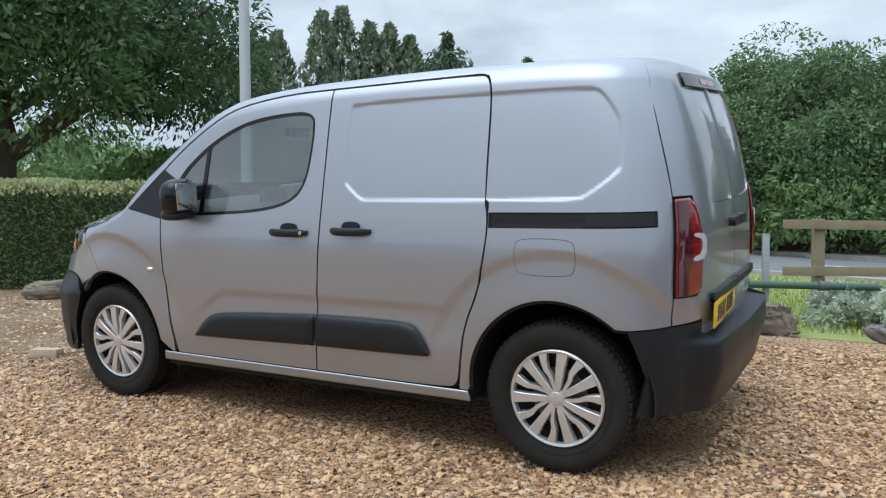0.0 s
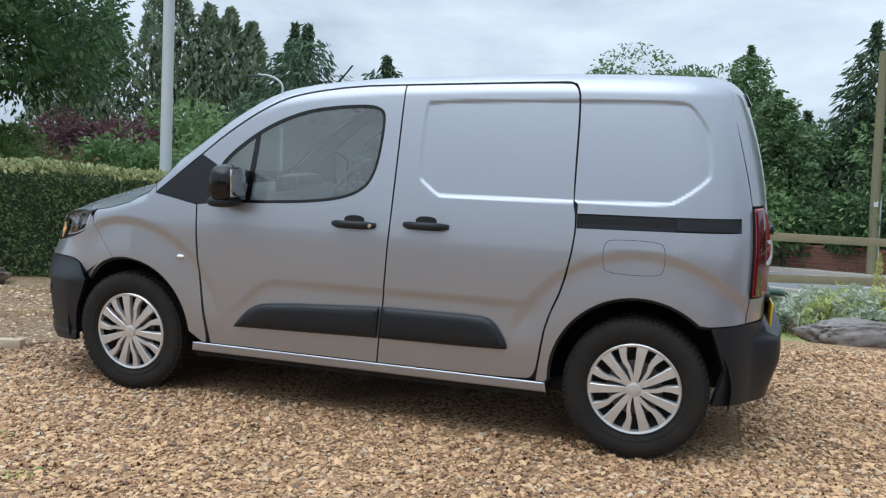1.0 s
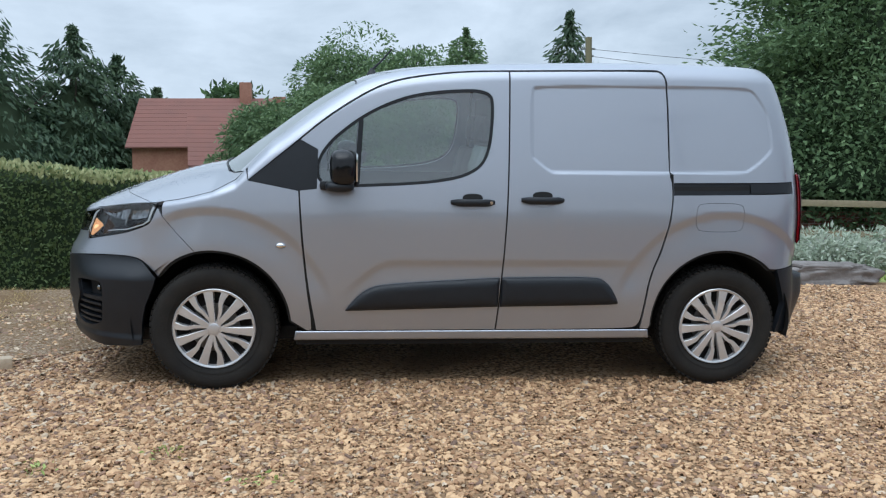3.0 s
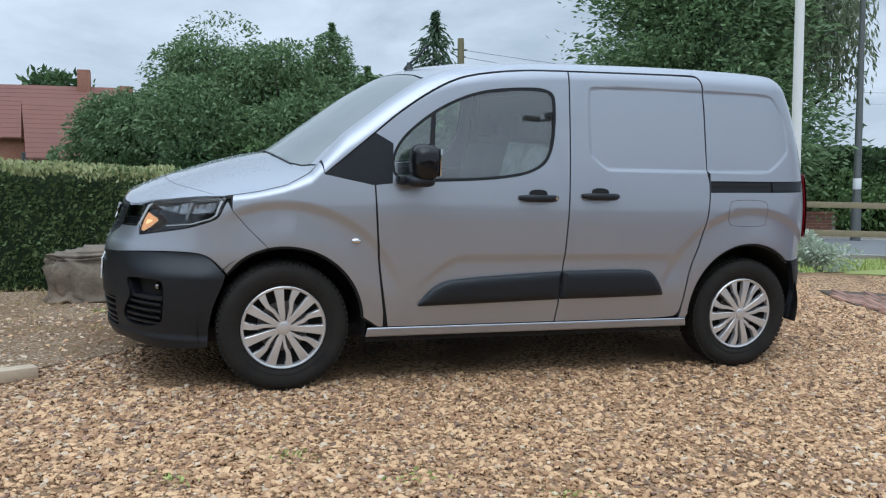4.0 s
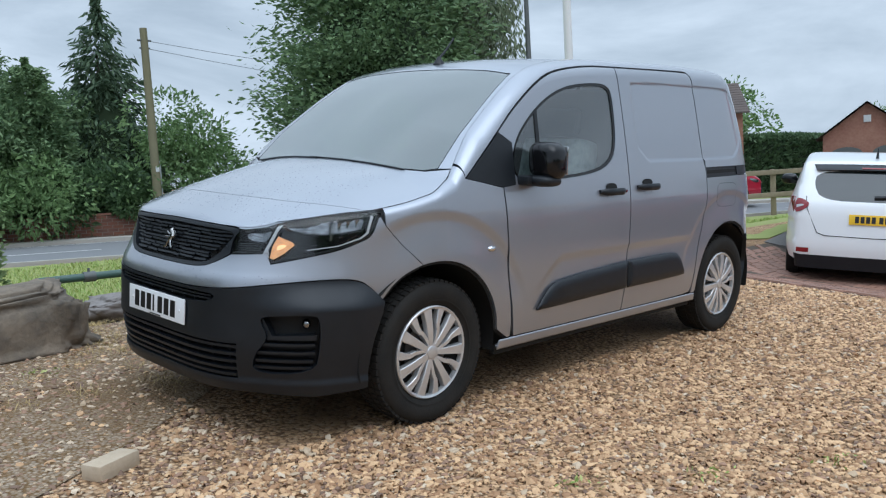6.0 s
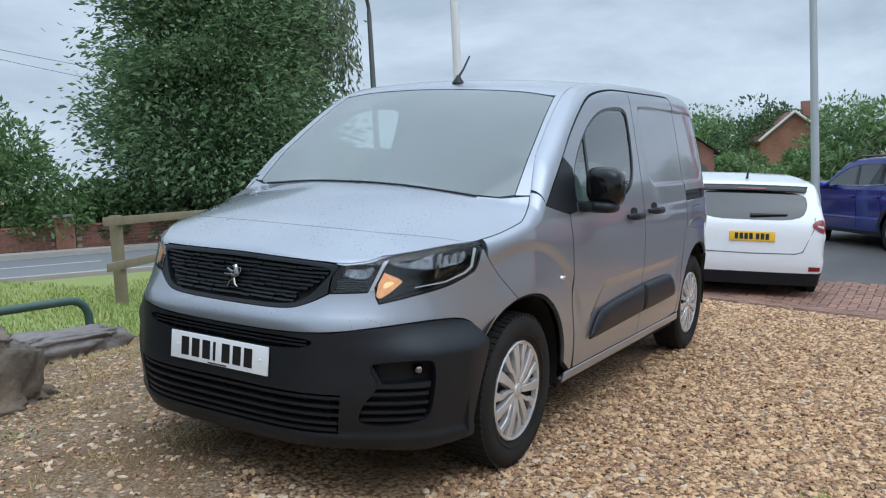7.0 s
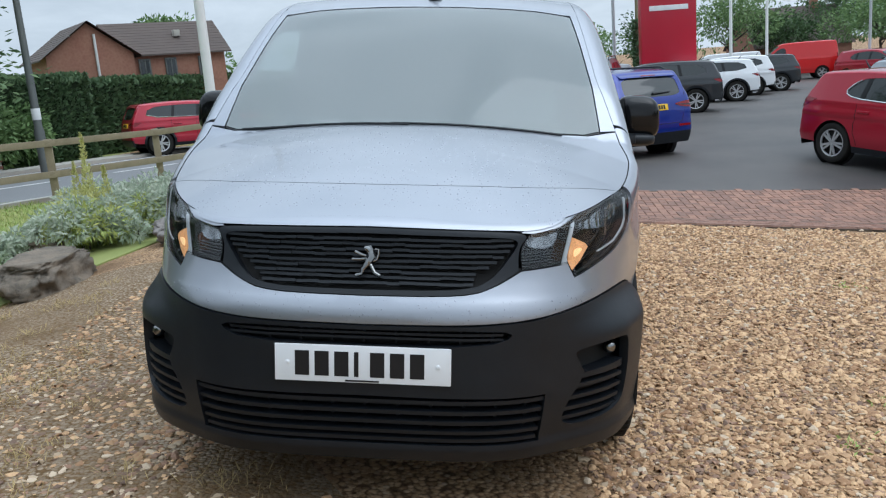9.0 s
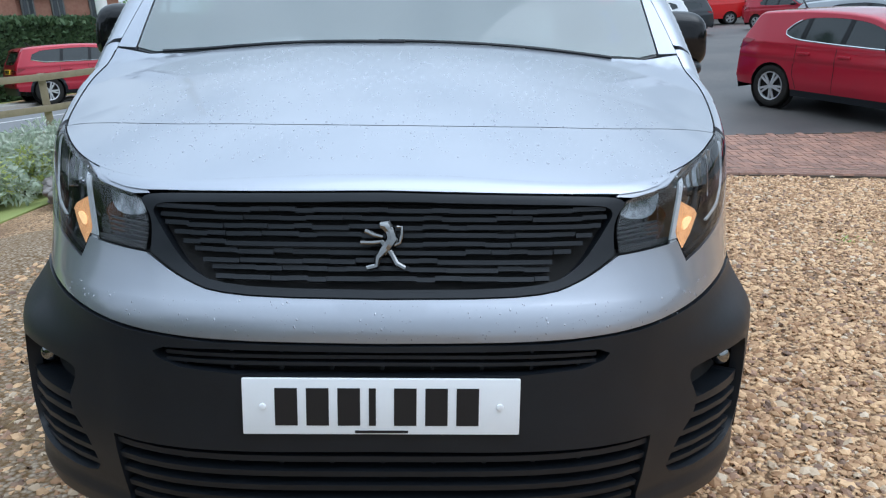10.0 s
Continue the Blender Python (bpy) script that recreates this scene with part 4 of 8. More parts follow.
random.seed(4)
for row in range(9):
    z = 0.763 + row * 0.0153
    half = 0.315 + 0.128 * smooth((z - 0.755) / 0.13)
    q = -half
    while q < half - 0.02:
        w = random.choice((0.035, 0.05, 0.07))
        bar(q, min(q + w, half), z + random.choice((0, 0.002)), 0.008, -0.006 - 0.004 * (row % 2) + random.choice((0, 0.004)), BLACK_PLASTIC, "slat", grille)
        q += w
badge = bmesh.new()
for pts, r in ((((-0.006, 0.868), (0.006, 0.867), (0.014, 0.856)), (0.006, 0.012, 0.010)), (((0.012, 0.862), (0.018, 0.842), (0.006, 0.824)), (0.010, 0.012, 0.010)), (((0.0, 0.846), (-0.018, 0.850), (-0.034, 0.857)), 0.0045), (((0.002, 0.838), (-0.02, 0.836), (-0.042, 0.836)), 0.0045), (((0.010, 0.830), (-0.010, 0.808), (-0.012, 0.794), (-0.030, 0.790)), (0.010, 0.007, 0.006, 0.005)), (((-0.004, 0.838), (0.014, 0.818), (0.026, 0.798), (0.042, 0.790)), (0.005, 0.006, 0.006, 0.005)), (((0.014, 0.828), (0.032, 0.836), (0.036, 0.850), (0.036, 0.864), (0.026, 0.864)), 0.003)):
    curve = [side_surface(np.array([a]), np.array([b]), 0.012)[0] for a, b in pts]
    piece = tube([tuple(c) for c in curve], list(r) if isinstance(r, tuple) else r, 8)
    me = bpy.data.meshes.new("stroke")
    piece.to_mesh(me)
    badge.from_mesh(me)
part("badge", badge, DARK_CHROME, grille, "small chrome badge")
put("name_strip", sheet("name_strip", BODY_Q, [(-0.095, 0.9075), (0.095, 0.9075), (0.095, 0.9145), (-0.095, 0.9145)], BLACK_PLASTIC, gap=0, lift=0.002, flange=0.004, lip=False), grille)

for s in (1, -1):
    def side_of(pts):
        return [(s * p[0], *p[1:]) for p in pts]
    lamp = put("headlight", sheet("headlight", BODY_Q, side_of(lamp_line), GLOSS_BLACK, lift=-0.055, gap=0.002, flange=0.0), van, "swept-back headlight with a lit amber indicator")
    wall = sheet("lamp_wall", BODY_Q, side_of(lamp_line), GLOSS_BLACK, lift=-0.002, gap=0.003, flange=0.055, lip=False, grid=0.006, holes=[side_of(inset(lamp_line if area([(p[0], p[1]) for p in lamp_line]) > 0 else lamp_line[::-1], 0.0065))])
    put("lamp_wall", wall, lamp)
    put("main_reflector", sheet("main_reflector", BODY_Q, side_of(chaikin(by_q([(0.675, 0.918), (0.70, 0.942), (0.85, 0.966), (1.0, 0.976), (1.05, 0.965), (1.058, 0.915), (1.03, 0.902), (0.90, 0.888), (0.76, 0.895)]), 2)), REFLECTOR, lift=lambda a, b: -0.050 + 1.6 * np.minimum((np.abs(a) - 0.78) ** 2, (np.abs(a) - 0.97) ** 2) + 3.0 * (b - 0.92) ** 2 + 0.002 * np.sin(np.abs(a) * 150), gap=0, flange=0, grid=0.01), lamp, "silver reflector bowl")
    put("bowl_divider", sheet("bowl_divider", BODY_Q, side_of(by_q([(0.895, 0.862), (0.91, 0.862), (0.925, 0.968), (0.905, 0.966)])), DARK_CHROME, lift=-0.028, gap=0, flange=0.02, lip=False, grid=0.01), lamp)
    put("light_guide", sheet("light_guide", BODY_Q, side_of(by_q([(1.080, 0.973), (1.094, 0.966), (1.080, 0.893), (1.043, 0.870), (0.94, 0.841), (0.80, 0.826), (0.80, 0.830), (0.94, 0.846), (1.040, 0.876), (1.070, 0.897)])), WHITE_GUIDE, lift=-0.010, gap=0, flange=0.005, lip=False, grid=0.01), lamp, "white light-guide strip")
    put("light_guide", sheet("light_guide", BODY_Q, side_of(by_q([(0.604, 0.808), (0.612, 0.798), (0.628, 0.790), (0.637, 0.80), (0.626, 0.83), (0.668, 0.935), (0.650, 0.929)])), WHITE_GUIDE, lift=-0.006, gap=0, flange=0.005, lip=False, grid=0.01), lamp, "white light-guide strip")
    put("indicator_lamp", sheet("indicator_lamp", BODY_Q, side_of(by_q([(0.640, 0.796), (0.66, 0.79), (0.70, 0.815), (0.74, 0.850), (0.725, 0.862), (0.66, 0.885), (0.642, 0.845)])), AMBER, lift=-0.012, gap=0, flange=0.005, lip=False, grid=0.01), lamp, "lit amber indicator")
    put("filament", sheet("filament", BODY_Q, side_of(chaikin(by_q([(0.662, 0.822), (0.705, 0.843), (0.700, 0.852), (0.664, 0.850)]), 2)), AMBER_GLOW, lift=-0.009, gap=0, flange=0.003, lip=False, grid=0.01), lamp)
    put("inner_reflector", sheet("inner_reflector", BODY_Q, side_of(chaikin(by_q([(0.49, 0.862), (0.505, 0.898), (0.60, 0.915), (0.625, 0.90), (0.60, 0.85)]), 2)), REFLECTOR, lift=lambda a, b: -0.05 + 2.0 * ((np.abs(a) - 0.55) ** 2 + (b - 0.88) ** 2), gap=0, flange=0, grid=0.01), lamp, "small silver reflector bowl")
    for k in range(5):
        z = 0.812 + 0.009 * k
        put("lamp_fin", sheet("lamp_fin", BODY_Q, side_of(by_q([(0.475, z), (0.585, z + 0.004), (0.585, z + 0.007), (0.475, z + 0.003)])), BLACK_PLASTIC, lift=-0.02, gap=0, flange=0.012, lip=False, grid=0.02), lamp)
    cover = put("lamp_cover", sheet("lamp_cover", BODY_Q, side_of(lamp_line), LENS, gap=0.003, lift=0.001, flange=0), lamp, "clear lens")
    cover.visible_shadow = False

def bumper_lift(a, b):
    """The bumper swells at its corners and has a lip along its lower edge."""
    a = np.abs(a)
    return 0.004 + 0.012 * smooth((0.30 - b) / 0.04) + 0.062 * smooth((a - 0.55) / 0.35) * smooth((1.30 - a) / 0.28) * smooth((0.70 - b) / 0.12)


# black front bumper, with its intakes and fog lamps
bump_half = chaikin([(p[0], p[1] - 0.002, *p[2:]) for p in nose_low] + by_q([(1.165, 0.56, 1), (1.125, 0.45, 1), (1.10, 0.34, 1), (1.085, 0.235, 1), (0.85, 0.215, 1), (0.55, 0.225), (0.30, 0.225), (0.0, 0.225, 1)]), 1)
upper_half = chaikin(by_q([(0, 0.640, 1), (0.40, 0.644), (0.445, 0.626), (0.36, 0.598), (0, 0.594, 1)]), 1)
lower_half = chaikin(by_q([(0, 0.442, 1), (0.55, 0.438, 1), (0.54, 0.285, 1), (0, 0.285, 1)]), 1)
fog_line = chaikin(by_q([(0.69, 0.47), (0.645, 0.545), (0.67, 0.562), (0.85, 0.572), (0.885, 0.555), (0.888, 0.42), (0.865, 0.325), (0.61, 0.312), (0.63, 0.40)]), 2)
bumper = put("front_bumper", sheet("front_bumper", BODY_Q, whole(bump_half), BLACK_PLASTIC, gap=0.001, lift=bumper_lift, flange=0.03, lip=False, grid=0.009, holes=[whole(upper_half), whole(lower_half), fog_line, [(-p[0], p[1]) for p in fog_line]]), van, "grained black plastic front bumper")
put("intake_back", sheet("intake_back", BODY_Q, whole(by_q([(0, 0.22, 1), (1.0, 0.25, 1), (1.0, 0.6, 1), (0, 0.645, 1)])), SEAL, lift=lambda a, b: np.maximum(bumper_lift(a, b) - 0.065, -0.05), gap=0, flange=0, grid=0.04), bumper)
for z in (0.612, 0.626):
    bar(-0.41, 0.41, z, 0.007, -0.008, BLACK_PLASTIC, "intake_slat", bumper, 0.03)
for k in range(-4, 5):
    bar(k * 0.095 - 0.003, k * 0.095 + 0.003, 0.598, 0.042, -0.022, BLACK_PLASTIC, "intake_rib", bumper, 0.02)
for z in (0.418, 0.385, 0.352, 0.319, 0.292):
    w = 0.53 + (z - 0.275) * 0.2
    bar(-w, w, z, 0.012, -0.006, BLACK_PLASTIC, "intake_slat", bumper, 0.035)
for k in range(-5, 6):
    bar(k * 0.1 - 0.004, k * 0.1 + 0.004, 0.287, 0.147, -0.03, BLACK_PLASTIC, "intake_rib", bumper, 0.02)
for s in (1, -1):
    for z, a, b in ((0.435, 0.655, 0.87), (0.40, 0.64, 0.87), (0.365, 0.63, 0.862), (0.335, 0.622, 0.855)):
        bar(*sorted((s * a, s * b)), z, 0.012, -0.010, BLACK_PLASTIC, "vent_slat", bumper, 0.03)
    shelf = by_q([(0.66, 0.462), (0.875, 0.462), (0.878, 0.485), (0.70, 0.478), (0.66, 0.55), (0.645, 0.545)])
    put("fog_lamp_shelf", sheet("fog_lamp_shelf", BODY_Q, [(s * p[0], p[1]) for p in shelf], BLACK_PLASTIC, lift=lambda a, b: bumper_lift(a, b) - 0.014, gap=0, flange=0.05, lip=False), bumper)
    c = side_surface(np.array([s * 0.835]), np.array([0.528]), float(bumper_lift(0.835, 0.528)) - 0.040)[0]
    bm = bmesh.new()
    bmesh.ops.create_uvsphere(bm, u_segments=20, v_segments=12, radius=0.021)
    part("fog_lamp", bm, DARK_CHROME, bumper, "small round fog lamp", Matrix.Translation(c) @ Matrix.Diagonal((0.8, 1, 1, 1)))

# number plates
def number_plate(m, mat, label):
    plate = put("number_plate", None, van, label, m)
    part("plate", boxed(-0.26, 0.26, -0.004, 0.004, -0.0555, 0.0555, 0.003), mat, plate)
    x = -0.199
    for k in range(7):
        w = 0.013 if k == 3 else 0.042
        put("character_bar", boxed_mesh("character_bar", x, x + w, -0.0052, -0.0035, -0.037, 0.037, INK), plate)
        x += w + (0.034 if k == 3 else 0.0165)
    put("maker_bar", boxed_mesh("maker_bar", -0.05, 0.05, -0.0052, -0.0035, -0.052, -0.047, INK), plate)
    for x in (-0.222, 0.222):
        part("plate_screw", lathe([(0.0, -0.008), (0.006, -0.007), (0.007, -0.004)], 10), PLATE_WHITE, plate, "", Matrix.Translation((x, 0, 0)))
    return plate


number_plate(pose(-0.904, 0, 0.5385, -3, 0, -90), PLATE_WHITE, "white front number plate with dark characters")
number_plate(pose(3.374, -0.28, 0.672, 2, 0, 91.5), PLATE_YELLOW, "yellow rear number plate with dark characters")

# rear: lamps, doors, bumper
lamp_r = chaikin([(q_x(3.262) + 0.004, 0.785, 1), (q_x(3.262) + 0.004, 1.188, 1), (4.90, 1.19), (4.955, 1.08), (4.975, 0.93), (4.965, 0.80), (4.94, 0.775)], 1)
rear_ring = [(4.992, 0.588), (4.988, 0.665), (q_x(3.262) + 0.006, 0.665), (q_x(3.262) + 0.004, 0.78), (4.94, 0.772), (4.97, 0.80), (4.98, 0.93), (4.96, 1.08), (4.905, 1.195), (q_x(3.262) + 0.004, 1.196), (q_x(3.247) + 0.004, 1.42), (q_x(3.245), 1.60), (q_x(3.28), top_v(q_x(3.28))), (5.2, top_v(5.2)), (QEND - 0.003, top_v(QEND)), (QEND - 0.003, 0.588)]
q_g = 4.985
glass_r = chaikin([(5.03, 1.15), (q_g, 1.20), (5.0, 1.60), (5.06, 1.655), (QEND - 0.03, 1.665, 1), (QEND - 0.03, 1.14, 1)], 2)
rear_doors = both("rear_door", rear_ring, PAINT, holes=[glass_r], grid=0.025)
rear_panes = both("rear_pane", glass_r, PAINT, rear_doors, "recessed grey metal panel in place of a window", lift=-0.008, gap=0, flange=0)
both("brake_lamp_cover", [(5.06, 1.66), (5.06, 1.715), (QEND - 0.003, 1.72), (QEND - 0.003, 1.66)], GLOSS_BLACK, rear_doors, "", lift=0.012, gap=0, flange=0.012, lip=False)
both("brake_lamp", [(5.40, 1.675), (5.40, 1.70), (QEND - 0.004, 1.70), (QEND - 0.004, 1.675)], RED_LENS, rear_doors, "", lift=0.014, gap=0, flange=0.004, lip=False)
both("door_pull", [(QEND - 0.14, 1.02), (QEND - 0.01, 1.02), (QEND - 0.01, 1.06), (QEND - 0.14, 1.06)], BLACK_PLASTIC, rear_doors, "", lift=0.03, gap=0, flange=0.03, lip=False)
both("plate_lamp_strip", [(5.08, 0.725), (5.08, 0.76), (QEND - 0.003, 0.76), (QEND - 0.003, 0.725)], BLACK_PLASTIC, rear_doors, "", lift=0.02, gap=0, flange=0.02, lip=False)
tails = both("tail_light", lamp_r, RED_LENS, label="tall red tail lamp with a white reversing lens", lift=edge_lift(lamp_r, 0.018, 0.05, 0.004), gap=0.002, grid=0.015)
both("smoked_band", [(q_x(3.262) + 0.008, 0.79), (q_x(3.262) + 0.008, 1.18), (4.84, 1.18), (4.845, 1.06), (4.86, 1.05), (4.86, 0.92), (4.835, 0.91), (4.835, 0.79)], DARK_RED, tails, "", lift=0.024, gap=0, flange=0.003, lip=False)
both("reversing_lens", chaikin([(4.865, 0.925), (4.965, 0.935), (4.965, 1.035), (4.865, 1.045), (4.865, 1.03), (4.93, 1.015), (4.93, 0.955), (4.865, 0.945)], 1), WHITE_GUIDE, tails, "", lift=0.026, gap=0, flange=0.004, lip=False)
rear_bump = by_x([(3.105, 0.652, 1)]) + [(q_x(3.262), 0.662, 1), (4.985, 0.655, 1), (4.99, 0.582, 1), (QEND - 0.002, 0.576, 1), (QEND - 0.002, 0.285, 1), (4.9, 0.28, 1), (4.75, 0.285, 1)] + by_x([(3.13, 0.285, 1), (3.175, 0.45, 1)])


def rear_lift(a, b):
    """The rear bumper stands out below its step and draws in towards the ground."""
    return 0.004 + 0.085 * smooth((a - 4.82) / 0.18) * smooth((0.60 - b) / 0.02) * (0.45 + 0.55 * smooth((b - 0.27) / 0.22))


rear_bumpers = both("rear_bumper", rear_bump, BLACK_PLASTIC, label="black plastic rear bumper with a wet step", lift=rear_lift, gap=0.001, flange=0.03, lip=False)
way = np.linspace(4.82, QEND, 30)
outer, inner = side_surface(way, np.full(30, 0.576), rear_lift(way, 0.576)), side_surface(way, np.full(30, 0.592), -0.012)
ledge = np.concatenate([outer, inner, outer * (1, -1, 1), inner * (1, -1, 1)])
put("bumper_step", to_mesh("bumper_step", ledge, [q for k in range(29) for q in ((k, k + 1, 31 + k, 30 + k), (60 + k, 90 + k, 91 + k, 61 + k))], BLACK_PLASTIC), rear_bumpers[0], "wet black step along the bumper")

# wheels
def wheel(cx, cy, turn=0):
    w = put("wheel", None, van, "black tyre on a silver multi-spoke wheel trim", pose(cx, cy, 0.325, 0, turn, 0 if cy < 0 else 180))
    prof = [(0.212, -0.062), (0.222, -0.078), (0.236, -0.086), (0.262, -0.096), (0.290, -0.099), (0.312, -0.094), (0.324, -0.082), (0.330, -0.065), (0.3325, -0.040), (0.3335, 0.0), (0.3325, 0.04), (0.330, 0.065), (0.324, 0.082), (0.312, 0.094), (0.29, 0.099), (0.25, 0.092), (0.212, 0.07)]
    tyre = put("tyre", TYRE_MESH if TYRE_MESH else lathe_mesh(prof), w)
    for k in range(64):
        put("tread_block", TREAD_MESH, tyre, "", pose(0, 0, 0, 0, k * 360 / 64, 0))
    part("side_ring", lathe([(0.2400, -0.0915), (0.243, -0.0935), (0.246, -0.0935), (0.249, -0.0940)], 64), RUBBER, tyre)
    trim = put("trim", TRIM_MESH, w, "silver split-spoke wheel trim")
    part("trim_ring", lathe([(0.2185, -0.066), (0.2180, -0.082), (0.213, -0.0865), (0.203, -0.0825), (0.199, -0.062)], 64), SILVER, trim)
    part("hub_cap", lathe([(0.0, -0.0895), (0.026, -0.0895), (0.030, -0.0875), (0.031, -0.084), (0.040, -0.0835), (0.044, -0.062)], 28), SILVER, trim)
    part("wheel_dish", lathe([(0.0, -0.035), (0.10, -0.032), (0.17, -0.028), (0.205, -0.050), (0.2135, -0.075)], 40), DARK, w)
    part("brake_disc", lathe([(0.02, -0.040), (0.13, -0.040), (0.132, -0.036)], 32), material("grey_iron", (0.16, 0.155, 0.15), 0.5, 0.8) if not IRON else IRON[0], w)
    return w


def lathe_mesh(prof):
    bm = lathe(prof, 72)
    bmesh.ops.recalc_face_normals(bm, faces=bm.faces)
    me = bpy.data.meshes.new("tyre")
    for f in bm.faces:
        f.smooth = True
    bm.to_mesh(me)
    me.materials.append(RUBBER)
    return me


def trim_mesh():
    """Seven broad flat spokes, and between each two a slimmer one with a bend, all running out into the rim."""
    bm = bmesh.new()
    broad = ((0.024, 0, 0.0095), (0.06, 0, 0.0150), (0.10, 0, 0.0175), (0.15, 0, 0.0205), (0.2085, 0, 0.0265))
    bent = ((0.034, 17, 0.0060), (0.065, 20, 0.0085), (0.105, 23.5, 0.0100), (0.135, 28.5, 0.0120), (0.165, 28, 0.0150), (0.2085, 25.7, 0.0215))
    for k in range(7):
        for spoke, sink in ((broad, 0.0), (bent, 0.0025)):
            rows = []
            for r, da, half in spoke:
                a = radians(k * 360 / 7 + da)
                y = -0.080 - 0.008 * math.sin(math.pi * min(1, r / 0.22)) + sink * (1 - r / 0.2085)
                d, n = Vector((math.cos(a), 0, math.sin(a))), Vector((-math.sin(a), 0, math.cos(a)))
                rows.append([bm.verts.new(d * r + n * t * half + Vector((0, yy, 0))) for t, yy in ((-1.12, y + 0.026), (-1, y + 0.0025), (-0.86, y), (0.86, y), (1, y + 0.0025), (1.12, y + 0.026))])
            for r0, r1 in zip(rows, rows[1:]):
                for i in range(5):
                    bm.faces.new((r0[i], r0[i + 1], r1[i + 1], r1[i]))
    bmesh.ops.recalc_face_normals(bm, faces=bm.faces)
    me = bpy.data.meshes.new("trim")
    bm.to_mesh(me)
    me.materials.append(SILVER)
    return me


IRON = [material("brake_iron", (0.16, 0.155, 0.15), 0.5, 0.8)]
TYRE_MESH, TRIM_MESH = None, trim_mesh()
tread = bmesh.new()
for y0, y1, sh in ((-0.080, -0.046, 0.0), (-0.040, -0.004, 0.006), (0.004, 0.040, -0.004), (0.046, 0.080, 0.0)):
    box(tread, -0.0135 + sh, 0.0105 + sh, y0, y1, 0.322, 0.3385 if abs(y0 + y1) < 0.1 else 0.3355)
TREAD_MESH = bpy.data.meshes.new("tread_block")
tread.to_mesh(TREAD_MESH)
TREAD_MESH.materials.append(RUBBER)
for cx, cy, turn in ((0, -0.785, 5), (0, 0.785, 40), (2.785, -0.785, 21), (2.785, 0.785, 60)):
    wheel(cx, cy, turn)
    s = -1 if cy < 0 else 1
    bm = bmesh.new()
    ring = [(cx + 0.43 * math.cos(radians(a)), 0.345 + 0.405 * math.sin(radians(a))) for a in np.linspace(-12, 192, 30)]
    rows = [[bm.verts.new((x, s * y, z)) for x, z in ring] for y in (0.45, 0.865)]
    for a, b in zip(range(29), range(1, 30)):
        bm.faces.new((rows[0][a], rows[0][b], rows[1][b], rows[1][a]))
    bm.faces.new(rows[0])
    part("arch_liner", bm, DARK, van, "black wheel-arch liner")

# underside, and the cab seen through the glass
part("underbody", boxed(-0.45, 3.05, -0.70, 0.70, 0.22, 0.30, 0.02), DARK, van, "black underside")
part("load_floor", boxed(0.46, 2.35, -0.83, 0.83, 0.24, 0.42, 0.02), DARK, van)
part("bulkhead", boxed(1.60, 1.63, -0.74, 0.74, 0.42, 1.60), LINING, van, "pale bulkhead behind the seats")
bm = bmesh.new()
prof = [(0.08, 1.06), (0.16, 1.125), (0.36, 1.13), (0.52, 1.10), (0.60, 1.02), (0.60, 0.86), (0.5, 0.82), (0.1, 0.82)]
rows = [[bm.verts.new((x, y, z)) for x, z in prof] for y in (-0.80, 0.80)]
for a in range(len(prof)):
    b = (a + 1) % len(prof)
    bm.faces.new((rows[0][a], rows[0][b], rows[1][b], rows[1][a]))
bm.faces.new(rows[0]), bm.faces.new(rows[1])
part("dashboard", bm, DASH, van, "dark grey dashboard")
part("instrument_hood", boxed(0.34, 0.50, 0.22, 0.58, 1.12, 1.19, 0.03), DASH, van)
part("touch_screen", boxed(0.50, 0.52, -0.12, 0.12, 1.04, 1.19, 0.008), GLOSS_BLACK, van)
ring = tube([(0.185 * math.cos(a), 0.185 * math.sin(a), 0) for a in np.linspace(0, 2 * math.pi, 33)], 0.016, 8, False)
box(ring, -0.18, 0.18, -0.025, 0.025, -0.012, 0.004, 0.005)
box(ring, -0.05, 0.05, -0.16, 0.05, -0.02, 0.012, 0.008)
part("steering_wheel", ring, DASH, van, "black steering wheel", pose(0.72, 0.40, 1.06, 0, -62, 0))
for y in (-0.40, 0.02, 0.40):
    seat = put("seat", None, van, "dark grey cloth front seat", pose(1.22, y, 0.55))
    w = 0.23 if y else 0.17
    part("seat_cushion", boxed(-0.30, 0.22, -w, w, 0.0, 0.16, 0.06), SEAT, seat)
    part("seat_back", boxed(-0.06, 0.08, -w, w, 0.0, 0.62, 0.06), SEAT, seat, "", pose(0.18, 0, 0.12, 0, 12, 0))
    part("headrest", boxed(-0.04, 0.05, -0.13, 0.13, 0.0, 0.17, 0.045), SEAT, seat, "", pose(0.31, 0, 0.77, 0, 8, 0))
FILM = material("pale_plastic_film", (0.46, 0.50, 0.50), 0.25, 0.0, (0.22, 0.25, 0.25), 9, 40, 0.8, contrast=1.2)
for y, w in ((-0.40, 0.24),):
    part("seat_cover", boxed(-0.075, 0.095, -w, w, 0.30, 0.645, 0.05), FILM, van, "clear plastic protective film on a seat back", pose(1.40, y, 0.67, 0, 12, 0))
part("inner_mirror", boxed(0.72, 0.74, -0.11, 0.11, 1.50, 1.56, 0.01), GLOSS_BLACK, van)
for s in (-1, 1):
    part("door_card", boxed(0.56, 1.52, s * 0.80 - 0.02, s * 0.80 + 0.02, 0.40, 1.08, 0.01), DASH, van)

